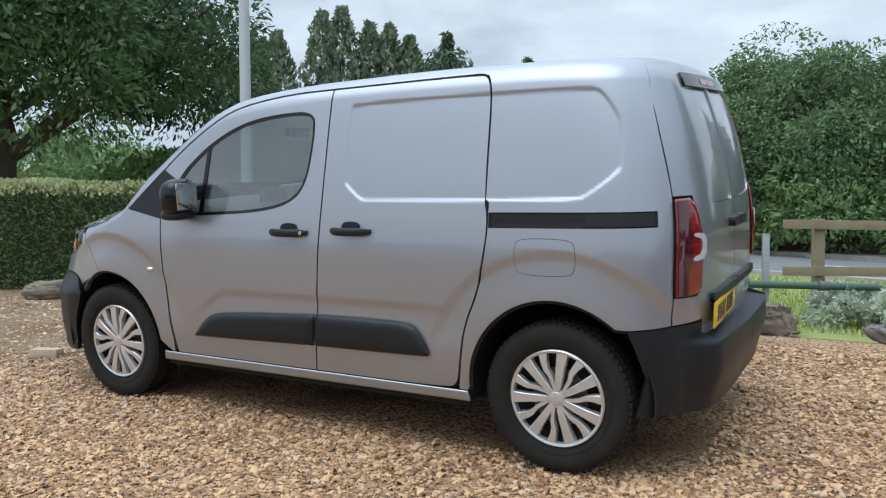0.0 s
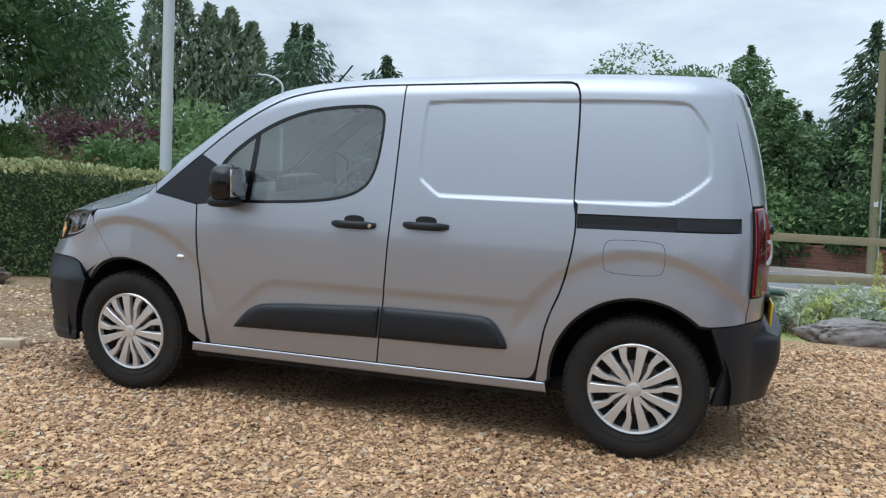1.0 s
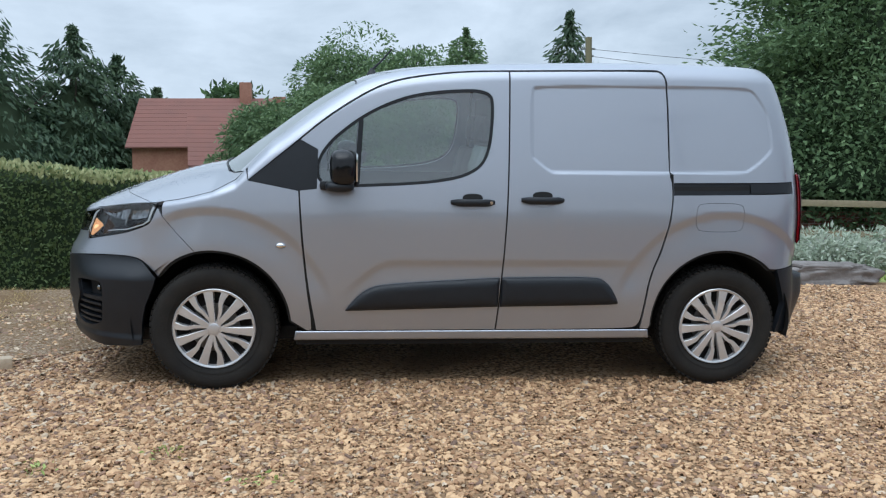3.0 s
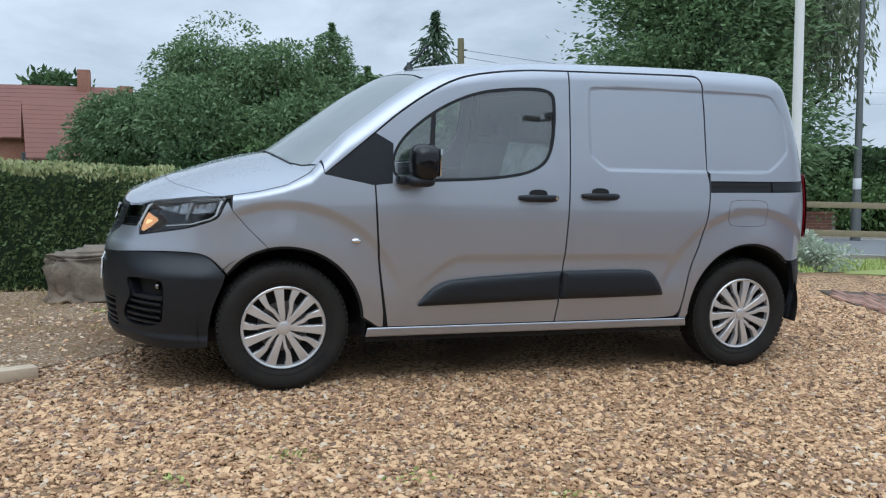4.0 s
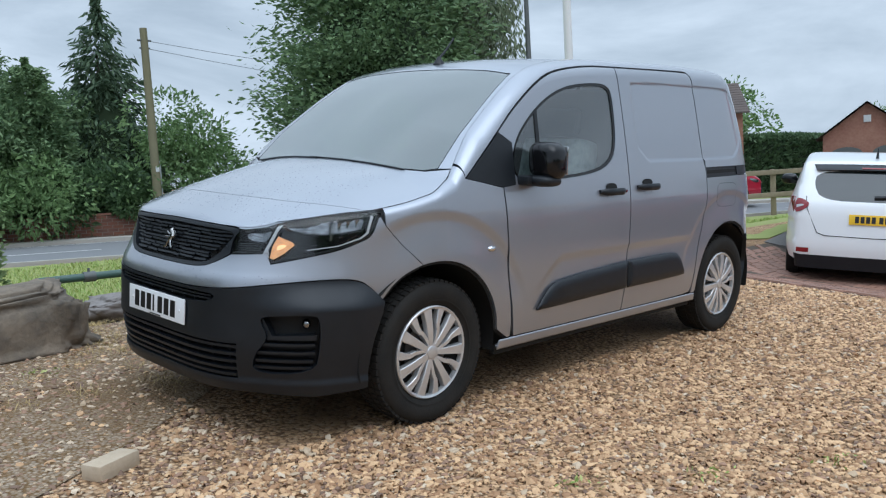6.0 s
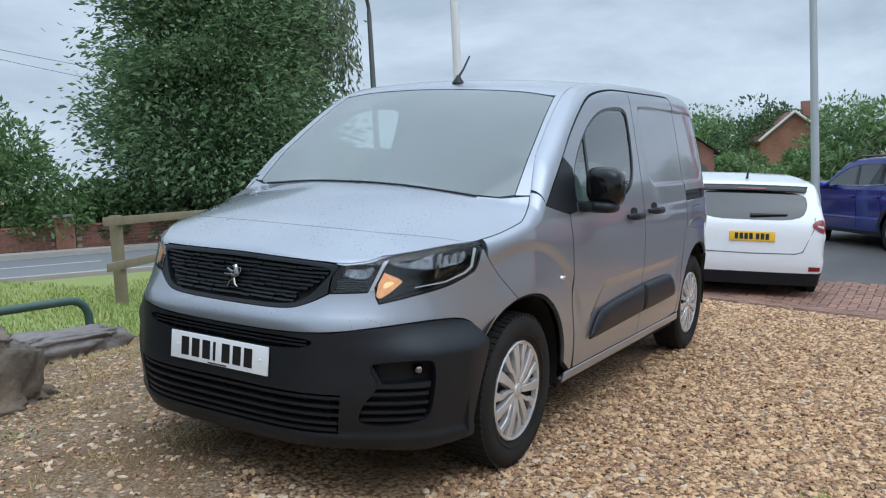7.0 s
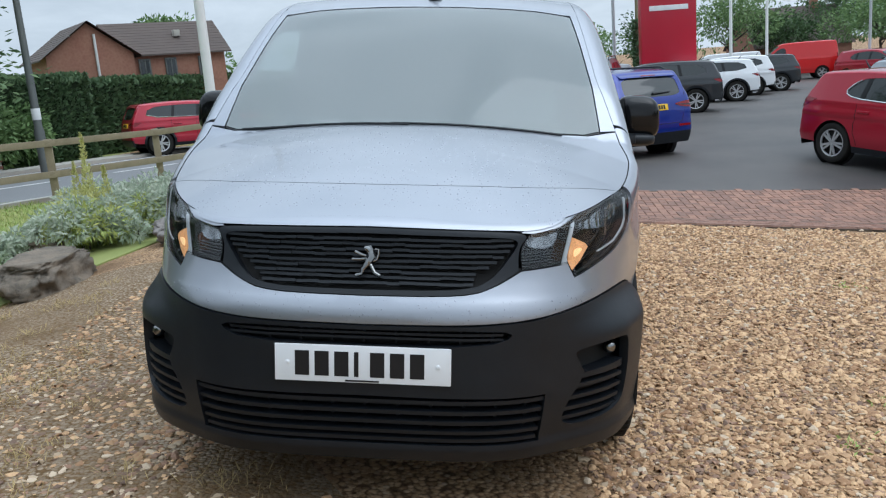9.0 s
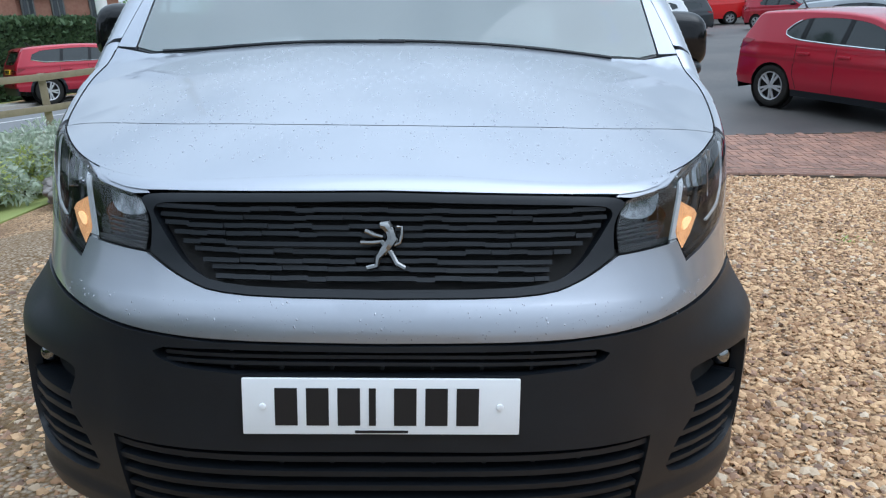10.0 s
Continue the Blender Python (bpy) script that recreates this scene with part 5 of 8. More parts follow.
# handles, mirrors, repeaters, aerial, wipers
for s, doors in ((-1, (front_doors[0], slide_doors[0])), (1, (front_doors[1], slide_doors[1]))):
    for (x0, x1), z, door, key in (((1.25, 1.487), 1.018, doors[0], True), ((1.632, 1.866), 1.033, doors[1], False)):
        q = q_x((x0 + x1) / 2)
        y = float(side_surface(np.array([q]), np.array([z]))[0][1]) * (1 if s < 0 else -1)
        dish = chaikin([(q - 0.062, z - 0.045), (q + 0.062, z - 0.045), (q + 0.062, z + 0.05), (q - 0.062, z + 0.05)], 3)
        put("handle_dish", sheet("handle_dish", BODY_Q, [(p[0] * (1 if s < 0 else -1), p[1]) for p in dish], PAINT, gap=0, grid=0.008, lift=lambda a, b, q=q, z=z: 0.0012 - 0.016 * smooth(1 - np.hypot((np.abs(a) - q) / 0.06, (b - z) / 0.046)), flange=0), door)
        grip = bmesh.new()
        n = 16
        rings = []
        for k in range(n + 1):
            f = k / n
            x = x0 + (x1 - x0) * f
            bow = math.sin(math.pi * f)
            h = 0.011 + 0.009 * min(1, bow * 2.2)
            out = 0.006 + 0.040 * min(1, 1.25 * bow) ** 0.7
            ring = [grip.verts.new((x, y + s * (out + 0.012 * math.cos(t) - 0.004), z + h * math.sin(t))) for t in np.linspace(0, 2 * math.pi, 10, endpoint=False)]
            rings.append(ring)
        for r0, r1 in zip(rings, rings[1:]):
            for i in range(10):
                grip.faces.new((r0[i], r0[(i + 1) % 10], r1[(i + 1) % 10], r1[i]))
        grip.faces.new(rings[0]), grip.faces.new(rings[-1])
        handle = part("handle", grip, BLACK_PLASTIC, door, "black pull handle")
        put("handle_pocket", sheet("handle_pocket", BODY_Q, [(p[0] * (1 if s < 0 else -1), p[1]) for p in chaikin([(q - 0.058, z + 0.005), (q + 0.058, z + 0.005), (q + 0.05, z + 0.045), (q - 0.05, z + 0.045)], 2)], SEAL, gap=0, lift=0.003, flange=0.004, lip=False), handle)
        if key:
            part("key_lock", lathe([(0, -0.003), (0.009, -0.003), (0.010, 0.002)], 14), CHROME, handle, "", pose(x1 - 0.022, y + s * 0.034, z, 0, 0, 0 if s < 0 else 180))
    # mirror
    m = put("wing_mirror", None, van, "gloss black wing mirror")
    arm = boxed(0.56, 0.68, 0.85, 0.95, 1.075, 1.125, 0.02)
    shell = bmesh.new()
    bmesh.ops.create_icosphere(shell, subdivisions=4, radius=1)
    for v in shell.verts:
        x, yy, z = v.co
        sq = lambda c, p: math.copysign(abs(c) ** p, c)
        v.co = (0.685 + 0.072 * sq(x, 0.7), 0.968 + 0.092 * sq(yy, 0.62) - 0.012 * z, 1.198 + 0.094 * sq(z, 0.62))
    foot = bmesh.new()
    bmesh.ops.create_icosphere(foot, subdivisions=3, radius=1)
    for v in foot.verts:
        x, yy, z = v.co
        v.co = (0.665 + 0.075 * math.copysign(abs(x) ** 0.7, x), 0.955 + 0.088 * math.copysign(abs(yy) ** 0.6, yy), 1.100 + 0.030 * math.copysign(abs(z) ** 0.7, z))
    for bmx, nm, mt in ((arm, "mirror_arm", BLACK_PLASTIC), (shell, "mirror_shell", GLOSS_BLACK), (foot, "mirror_base", BLACK_PLASTIC)):
        for v in bmx.verts:
            v.co.y *= s
        part(nm, bmx, mt, m)
    mg = bmesh.new()
    box(mg, 0.748, 0.758, *sorted((s * 0.90, s * 1.04)), 1.13, 1.27, 0.004)
    part("mirror_glass", mg, CHROME, m)
    rep = lathe([(0, -0.014), (0.014, -0.013), (0.024, -0.008), (0.028, 0)], 20)
    for v in rep.verts:
        v.co.z *= 0.55
    y = float(side_surface(np.array([q_x(0.357)]), np.array([0.78]))[0][1]) * (1 if s < 0 else -1)
    part("side_repeater", rep, CHROME, van, "small clear side repeater", pose(0.357, y, 0.78, 0, 0, 0 if s < 0 else 180))
aerial = put("aerial", None, van, "short black roof aerial")
part("aerial_base", lathe([(0.034, 0), (0.030, 0.012), (0.016, 0.03), (0.010, 0.045)], 20, "z"), BLACK_PLASTIC, aerial, "", pose(0.845, -0.03, float(top(0.845, 0.03)) - 0.004))
part("aerial_rod", tube([(0.845, -0.03, float(top(0.845, 0.03)) + 0.03), (0.90, -0.03, 1.80), (0.966, -0.027, 1.875)], [0.008, 0.006, 0.005], 8), BLACK_PLASTIC, aerial)
for y0, y1 in ((0.66, -0.02), (0.05, -0.60)):
    pts = [(x, y, float(top(x, y)) + 0.004) for y, x in [(y0 + (y1 - y0) * f, -0.020 + 0.010 * (1 - f) + 0.222 * (y0 + (y1 - y0) * f) ** 2) for f in np.linspace(0, 1, 10)]]
    part("wiper", tube(pts, 0.0048, 6), BLACK_PLASTIC, van, "black windscreen wiper")


# rain standing on the bonnet and the front panel
def drops(name, surface, count, span, seed, parent, size=0.0011):
    rng = np.random.default_rng(seed)
    bm = bmesh.new()
    bmesh.ops.create_icosphere(bm, subdivisions=1, radius=1)
    bmesh.ops.delete(bm, geom=[v for v in bm.verts if v.co.z < -0.6], context="VERTS")
    bv = np.array([v.co[:] for v in bm.verts])
    bf = [[v.index for v in g.verts] for g in bm.faces]
    bm.free()
    a, b = rng.uniform(span[0], span[1], count), rng.uniform(span[2], span[3], count)
    p = surface(a, b)
    e = 0.002
    n = np.cross(surface(a + e, b) - surface(a - e, b), surface(a, b + e) - surface(a, b - e))
    n /= np.linalg.norm(n, axis=1, keepdims=True)
    n *= np.where((n[:, 2] < 0) & (surface is top_surface), -1, 1)[:, None]
    t = np.cross(n, np.array([0, 1, 0.01]))
    t /= np.linalg.norm(t, axis=1, keepdims=True)
    w = np.cross(n, t)
    r = size * 3.2 ** rng.uniform(0, 1, count) ** 1.6
    v = p[:, None] + (r * rng.uniform(0.8, 1.8, count))[:, None, None] * bv[None, :, :1] * t[:, None] + r[:, None, None] * bv[None, :, 1:2] * w[:, None] + (0.45 * r)[:, None, None] * bv[None, :, 2:] * n[:, None]
    faces = [tuple(i + k * len(bv) for i in f) for k in range(count) for f in bf]
    me = bpy.data.meshes.new(name)
    me.from_pydata(v.reshape(-1, 3), [], faces)
    me.materials.append(WATER)
    return tagged(put(name, me, parent, "scattered standing raindrops"), kind="stuff")


drops("rain_water", top_surface, 1700, (-0.70, -0.05, -0.62, 0.62), 3, bonnet)
drops("rain_water", side_surface, 260, (-0.75, 0.75, 0.665, 0.73), 4, front_skin, 0.0007)
# ---- plants ----
def cards(centres, along, across, mat, name):
    """Small leaves: one pointed four-sided blade for each centre, with its length and breadth as vectors, slightly folded."""
    n = len(centres)
    fold = np.cross(along, across)
    fold /= np.maximum(np.linalg.norm(fold, axis=1, keepdims=True), 1e-9)
    w = np.linalg.norm(across, axis=1, keepdims=True)
    v = np.stack([centres - along, centres + across - 0.3 * fold * w, centres + along, centres - across - 0.3 * fold * w], 1).reshape(-1, 3)
    me = bpy.data.meshes.new(name)
    me.vertices.add(4 * n)
    me.vertices.foreach_set("co", v.ravel())
    me.loops.add(4 * n)
    me.loops.foreach_set("vertex_index", np.arange(4 * n))
    me.polygons.add(n)
    me.polygons.foreach_set("loop_start", np.arange(0, 4 * n, 4))
    me.materials.append(mat)
    me.update(calc_edges=True)
    return me


def unit(rng, n):
    v = rng.normal(size=(n, 3))
    return v / np.linalg.norm(v, axis=1, keepdims=True)


def leaves_at(rng, c, out, size, slim, droop, mat, name):
    n = len(c)
    d = out + 0.7 * unit(rng, n) + np.array([0, 0, -droop])
    d /= np.linalg.norm(d, axis=1, keepdims=True)
    side = np.cross(d, unit(rng, n))
    side /= np.maximum(np.linalg.norm(side, axis=1, keepdims=True), 1e-9)
    s = size * rng.uniform(0.6, 1.35, (n, 1))
    return cards(c, d * s, side * s * slim, mat, name)


def trunk_mesh(rng, h, r, limbs, spread):
    bm = tube([(0.03 * h * math.sin(i), 0.02 * h * math.cos(2 * i), h * i / 6) for i in range(7)], [r * (1.25 if i == 0 else 1 - 0.13 * i) for i in range(7)], 10)
    for k in range(limbs):
        a, z0 = rng.uniform(0, 6.28), h * rng.uniform(0.3, 0.85)
        l = spread * rng.uniform(0.5, 1.0)
        pts = [(l * f * math.cos(a), l * f * math.sin(a), z0 + l * (0.55 * f + 0.15 * f * f)) for f in (0, 0.35, 0.7, 1.0)]
        other = tube(pts, [r * 0.4, r * 0.3, r * 0.18, r * 0.06], 6)
        me = bpy.data.meshes.new("limb")
        other.to_mesh(me)
        bm.from_mesh(me)
        bpy.data.meshes.remove(me)
        other.free()
    return bm


def crown_points(rng, kind, n, h, r):
    """Places and outward directions of the leaves of a crown h high and r broad, from its foot."""
    if kind in ("conifer", "cypress"):
        # boughs: each leaf sits on one of many, which droop or sweep up, so that the outline is ragged
        m = 340 if h < 8 else 420
        fk = rng.uniform(0.0, 1.0, m) ** 1.15
        ak = rng.uniform(0, 6.283, m)
        lk = r * np.clip((1.0 - fk), 0.0, 1) ** (0.60 if kind == "conifer" else 0.45) * rng.uniform(0.72, 1.15, m) * np.clip(0.6 + fk * 5, 0, 1) + 0.04 * r
        k = rng.choice(m, n, p=(lk ** 1.6 + 0.02) / (lk ** 1.6 + 0.02).sum())
        u = rng.uniform(0.12, 1.0, n) ** 0.62
        spread = (0.10 + 0.16 * (1 - u)) * lk[k] + 0.03 * r
        bend = -0.12 * u ** 2 if kind == "conifer" else 0.28 * u ** 2
        c = np.stack([lk[k] * u * np.cos(ak[k]), lk[k] * u * np.sin(ak[k]), h * 0.97 * fk[k] + lk[k] * bend], 1) + rng.normal(size=(n, 3)) * spread[:, None] * np.array([0.8, 0.8, 0.55])
        tip = rng.uniform(0, 1, n) < 0.03
        c[tip] = np.stack([rng.normal(0, 0.025 * r, tip.sum()), rng.normal(0, 0.025 * r, tip.sum()), h * rng.uniform(0.86, 1.02, tip.sum())], 1)
        out = np.stack([np.cos(ak[k]), np.sin(ak[k]), np.full(n, -0.25 if kind == "conifer" else 0.45)], 1)
        c[:, 2] = np.maximum(c[:, 2], 0.05)
        return c, out
    if kind == "poplar":
        f = rng.uniform(0.03, 1, n)
        a = rng.uniform(0, 6.283, n)
        lump = 1 + 0.25 * np.sin(a * 3 + f * 23) + 0.2 * np.sin(a * 5 - f * 41)
        rad = r * np.sin(np.pi * np.clip(f * 0.86 + 0.12, 0, 1)) ** 0.7 * lump * rng.uniform(0.35, 1, n) ** 0.5
        return np.stack([rad * np.cos(a), rad * np.sin(a), h * f], 1), np.stack([0.4 * np.cos(a), 0.4 * np.sin(a), np.full(n, 1.0)], 1)
    m = {"broad": 26, "oak": 130, "shrub": 22, "birch": 26, "mass": 34}[kind]
    u = unit(rng, m)
    u[:, 2] = np.abs(u[:, 2]) * 1.0 - (0.05 if kind == "shrub" else 0.8 * rng.uniform(0, 1, m) if kind == "oak" else 0.35)
    p = u * rng.uniform(0.45, 0.92, (m, 1)) * np.array([r, r, h / 2]) + np.array([0, 0, h * (0.5 if kind != "shrub" else 0.22)])
    s = rng.uniform(0.16, 0.34, m) * min(2 * r, h) * (0.8 if kind == "oak" else 0.95)
    k = rng.integers(0, m, n)
    d = unit(rng, n)
    c = p[k] + d * (s[k] * rng.uniform(0.55, 1.0, n) ** 0.6)[:, None] * np.array([1.05, 1.05, 0.8])
    if kind == "birch":
        hang = rng.uniform(0, 1, n) ** 1.3
        c = p[k] + d * (s[k] * 0.75)[:, None]
        c[:, 2] -= hang * h * 0.34
        c[:, :2] += rng.normal(0, 0.05, (n, 2))
        d = d * 0.3 + np.array([0, 0, -1.2])
    c[:, 2] = np.maximum(c[:, 2], 0.03)
    return c, d


def tree(name, label, kind, leaf, x, y, ztop, width, count=5000, size=0.16, stem=0.15, seed=1, group="", category="tree", slim=0.4, base=None, shape=None):
    rng = np.random.default_rng(seed)
    z = gz(x, y) if base is None else base
    h = ztop - z
    t = thing(name, label, category, group, pose(x, y, z))
    foot = h * stem
    if stem or kind in ("conifer", "cypress"):
        part("trunk", trunk_mesh(rng, h * (0.8 if kind in ("conifer", "cypress", "poplar") else 0.62), max(0.05, (0.042 if kind == "oak" else 0.022) * h), 3 if kind in ("conifer", "cypress", "poplar") else 9, width * 0.42), BARK, t)
    c, out = crown_points(rng, shape or kind, count, h - foot, width / 2)
    c[:, 2] += foot
    put("crown", leaves_at(rng, c, out, size, slim, 0.5 if kind in ("conifer", "cypress") else 0.15, LEAF[leaf], "crown"), t)
    if not stem and kind == "shrub":
        part("stem", trunk_mesh(rng, h * 0.45, max(0.012, 0.012 * h), 5, width * 0.3), BARK, t)
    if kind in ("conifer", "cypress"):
        # dark solid inside the crown, painted as the shade between its boughs
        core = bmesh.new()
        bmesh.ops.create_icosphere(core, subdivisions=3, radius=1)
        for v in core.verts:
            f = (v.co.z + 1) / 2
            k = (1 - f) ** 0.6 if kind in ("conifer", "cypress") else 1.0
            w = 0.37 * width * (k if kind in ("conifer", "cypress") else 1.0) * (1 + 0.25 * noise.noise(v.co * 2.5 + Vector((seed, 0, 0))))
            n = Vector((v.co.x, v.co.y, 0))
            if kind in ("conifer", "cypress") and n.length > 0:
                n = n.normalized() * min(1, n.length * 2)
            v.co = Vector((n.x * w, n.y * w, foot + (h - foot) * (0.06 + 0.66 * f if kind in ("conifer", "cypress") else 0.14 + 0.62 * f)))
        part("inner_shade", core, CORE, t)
    return t


def hedge(name, label, p0, p1, depth, height, leaf, per_m2=900, size=0.035, seed=5, top_leaf=None, lean=0.06, bump=0.07):
    """A clipped hedge from p0 to p1 (its front line), standing back by its depth."""
    rng = np.random.default_rng(seed)
    a, b = Vector((*p0, 0)), Vector((*p1, 0))
    d = (b - a)
    length = d.length
    d.normalize()
    nrm = Vector((-d.y, d.x, 0))
    t = thing(name, label, "hedge", m=Matrix.Translation((a.x, a.y, 0)))

    def at(u, w, f):
        p = d * u + nrm * w
        return (p.x, p.y, gz(a.x + p.x, a.y + p.y) + f * height)

    def wob(u, f, k):
        return bump * (math.sin(u * 2.1 + k) * 0.5 + math.sin(u * 5.3 + f * 4 + 2 * k) * 0.35 + math.sin(u * 11.0 + f * 9 + k) * 0.2)

    bm = bmesh.new()
    nu = max(4, int(length / 0.25))
    prof = [(0.03, 0.0), (0.02, 0.25), (0.05, 0.55), (0.07, 0.85), (0.16, 0.965), (0.5, 0.985), (0.84, 0.965), (0.95, 0.8), (0.97, 0.0)]
    grid = []
    for i in range(nu + 1):
        u = length * i / nu
        grid.append([bm.verts.new(at(u, depth * w + wob(u, f, 1) + 0.06, f * (1 + 0.3 * wob(u, f, 3)) if f else -0.05)) for w, f in prof])
    for r0, r1 in zip(grid, grid[1:]):
        for j in range(len(prof) - 1):
            bm.faces.new((r0[j], r0[j + 1], r1[j + 1], r1[j]))
    bm.faces.new(grid[0]), bm.faces.new(grid[-1])
    # dark solid under the leaves, coloured as the hedge's inner shade
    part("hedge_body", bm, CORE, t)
    sets = [("hedge_leaves", leaf, "front", int(length * height * per_m2)), ("hedge_leaves", leaf, "ends", int(2 * depth * height * per_m2 * 0.8)), ("hedge_top", top_leaf or leaf, "top", int(length * depth * per_m2 * 1.1))]
    for nm, lf, where, n in sets:
        u, f, w = rng.uniform(0, length, n), rng.uniform(0.01, 1.0, n), rng.uniform(-0.02, 1.0, n)
        if where == "front":
            wv = np.array([depth * 0.05 * fi + wob(ui, fi, 1) for ui, fi in zip(u, f)]) - rng.uniform(-0.06, 0.05, n)
            out = np.tile([-nrm.x, -nrm.y, 0.35], (n, 1))
        elif where == "ends":
            end = rng.integers(0, 2, n)
            u = np.where(end, length + rng.uniform(-0.05, 0.06, n), -rng.uniform(-0.05, 0.06, n))
            wv = depth * w
            out = np.where(end[:, None], 1, -1) * np.array([d.x, d.y, 0.0]) + np.array([0, 0, 0.3])
        else:
            wv = depth * w
            f = np.array([0.985 * (1 + 0.3 * wob(ui, 0.985, 3)) for ui in u]) + rng.uniform(-0.05, 0.06, n) / height - 0.05 * (np.abs(w - 0.5) * 2) ** 6
            out = np.tile([0, 0, 1.0], (n, 1))
        c = np.array([at(ui, wi, fi) for ui, wi, fi in zip(u, wv, f)])
        put(nm, leaves_at(rng, c, out, size, 0.55, 0.0, LEAF[lf], nm), t)
    return t


hedge("clipped_hedge", "clipped box-leaved hedge with pale new shoots on top", (-7.2, 0.2), (-0.35, 3.75), 1.3, 1.2, "hedge", 1900, 0.026, 5, "hedge_top", bump=0.09)
hedge("tall_hedge", "tall dark clipped hedge behind the road", along_road(4.2, 17.0), along_road(12.2, 17.0), 1.4, 2.2, "laurel", 420, 0.07, 6)
hedge("tall_hedge", "tall dark clipped hedge beside the brick house", along_road(12.4, 18.0), along_road(24, 18.0), 1.4, 2.1, "laurel", 300, 0.08, 7)

T = tree
T("oak_tree", "large spreading dark green broadleaf tree with a thick trunk", "oak", "oak", -17.6, 9.9, 10.2, 14.5, 80000, 0.105, 0.16, 11)
for k, (x, y, zt, w) in enumerate(((-37.1, 42, 13.2, 3.2), (-36, 43, 14.1, 3.3), (-33.5, 45, 15.6, 3.4), (-32.3, 45.8, 15.9, 3.4), (-30.7, 47, 14.9, 2.9), (-29.5, 47.8, 14.7, 3.0), (-28.3, 48.6, 13.9, 3.0), (-38.8, 41, 12.4, 3.4))):
    T("poplar_tree", "tall slim grey-green poplar far behind the garden trees", "poplar", "poplar", x, y, zt, w, 3200, 0.26, 0.06, 20 + k, "row of poplars")
T("spruce_tree", "dark ragged conifer behind the hedges", "conifer", "conifer", -19.2, 37.7, 10.9, 5.0, 4000, 0.30, 0.04, 31)
T("garden_tree", "pale green loose garden tree", "broad", "broad", -15.4, 13.2, 3.3, 3.4, 2600, 0.10, 0.2, 33)
T("rusty_bush", "rust-tinged leafy bush beyond the hedge", "shrub", "rusty", -17.3, 16.7, 4.2, 3.6, 2400, 0.13, 0.0, 34, category="bush")
T("copper_tree", "dark purple copper-leaved tree", "broad", "copper", -20.0, 22.8, 5.2, 6.0, 5000, 0.15, 0.1, 35)
for k, (x, y, zt, w) in enumerate(((-18.4, 26.5, 5.8, 5.2), (-21.9, 20.5, 3.9, 4.6), (-16.5, 20.5, 3.7, 5.0), (-13.2, 21.5, 3.6, 4.6), (-24.5, 18, 3.6, 5.0), (-30, 22, 6.2, 9), (-42, 33, 6.4, 9))):
    T("leafy_tree", "mid-green leafy tree in a mixed belt", "mass", "broad", x, y, zt, w, 4200, 0.15, 0.05, 40 + k, "mixed belt of trees")
for k, (x, y, zt, w) in enumerate(((-11.4, 23.8, 7.6, 7.0), (-9.0, 25.8, 6.8, 5.4), (-7.9, 27.2, 6.0, 5.4), (-6.6, 27.8, 4.9, 4.4), (-13.8, 24.5, 5.6, 5.4), (-4.6, 27.0, 4.2, 4.2))):
    T("conifer_tree", "dark green pointed conifer behind the hedge", "conifer", "conifer", x, y, zt, w, 16000, 0.15, 0.03, 50 + k, "dark conifers behind the hedge", slim=0.30)
for k, (x, y, zt, w) in enumerate(((0.8, 17.8, 4.1, 3.4), (3.1, 17.2, 4.3, 3.4), (5.1, 17.6, 4.2, 3.0))):
    T("evergreen_bush", "dense dark evergreen bush beyond the road", "mass", "cypress", x, y, zt, w, 15000, 0.07, 0.03, 150 + k, "evergreens beyond the road", slim=0.40)
T("far_tree", "distant rounded broadleaf tree", "broad", "oak", -6.0, 44.0, 8.4, 4.4, 1800, 0.28, 0.2, 56)
for k, (x, y, zt, w) in enumerate(((1.0, 19.0, 6.1, 3.8), (2.6, 18.2, 5.9, 4.4), (4.0, 18.6, 5.5, 2.6), (-1.6, 20.0, 4.4, 3.4), (0.2, 18.4, 4.7, 3.4), (4.6, 16.8, 4.1, 2.2))):
    T("cypress_tree", "shaggy drooping green cypress beyond the road", "cypress", "cypress", x, y, zt, w, 26000, 0.070, 0.02, 60 + k, "shaggy cypresses beyond the road", slim=0.38, shape="mass" if k in (0, 1, 3, 4) else None)
for k, (x, y, zt, w) in enumerate(((6.8, 17.8, 5.8, 3.2), (5.6, 20.2, 4.0, 2.8))):
    T("fir_tree", "dark narrow fir with a bare pointed tip", "conifer", "conifer", x, y, zt, w, 13000, 0.12, 0.03, 70 + k, "firs beyond the road", slim=0.26)
T("cypress_tree", "huge broad dark cypress beside the road", "cypress", "cypress", 12.35, 13.45, 9.8, 6.5, 74000, 0.090, 0.02, 75, slim=0.36)
T("weeping_birch", "weeping birch with hanging grey-green strands", "birch", "birch", 15.1, 13.2, 9.2, 3.8, 11000, 0.11, 0.36, 76, slim=0.3)
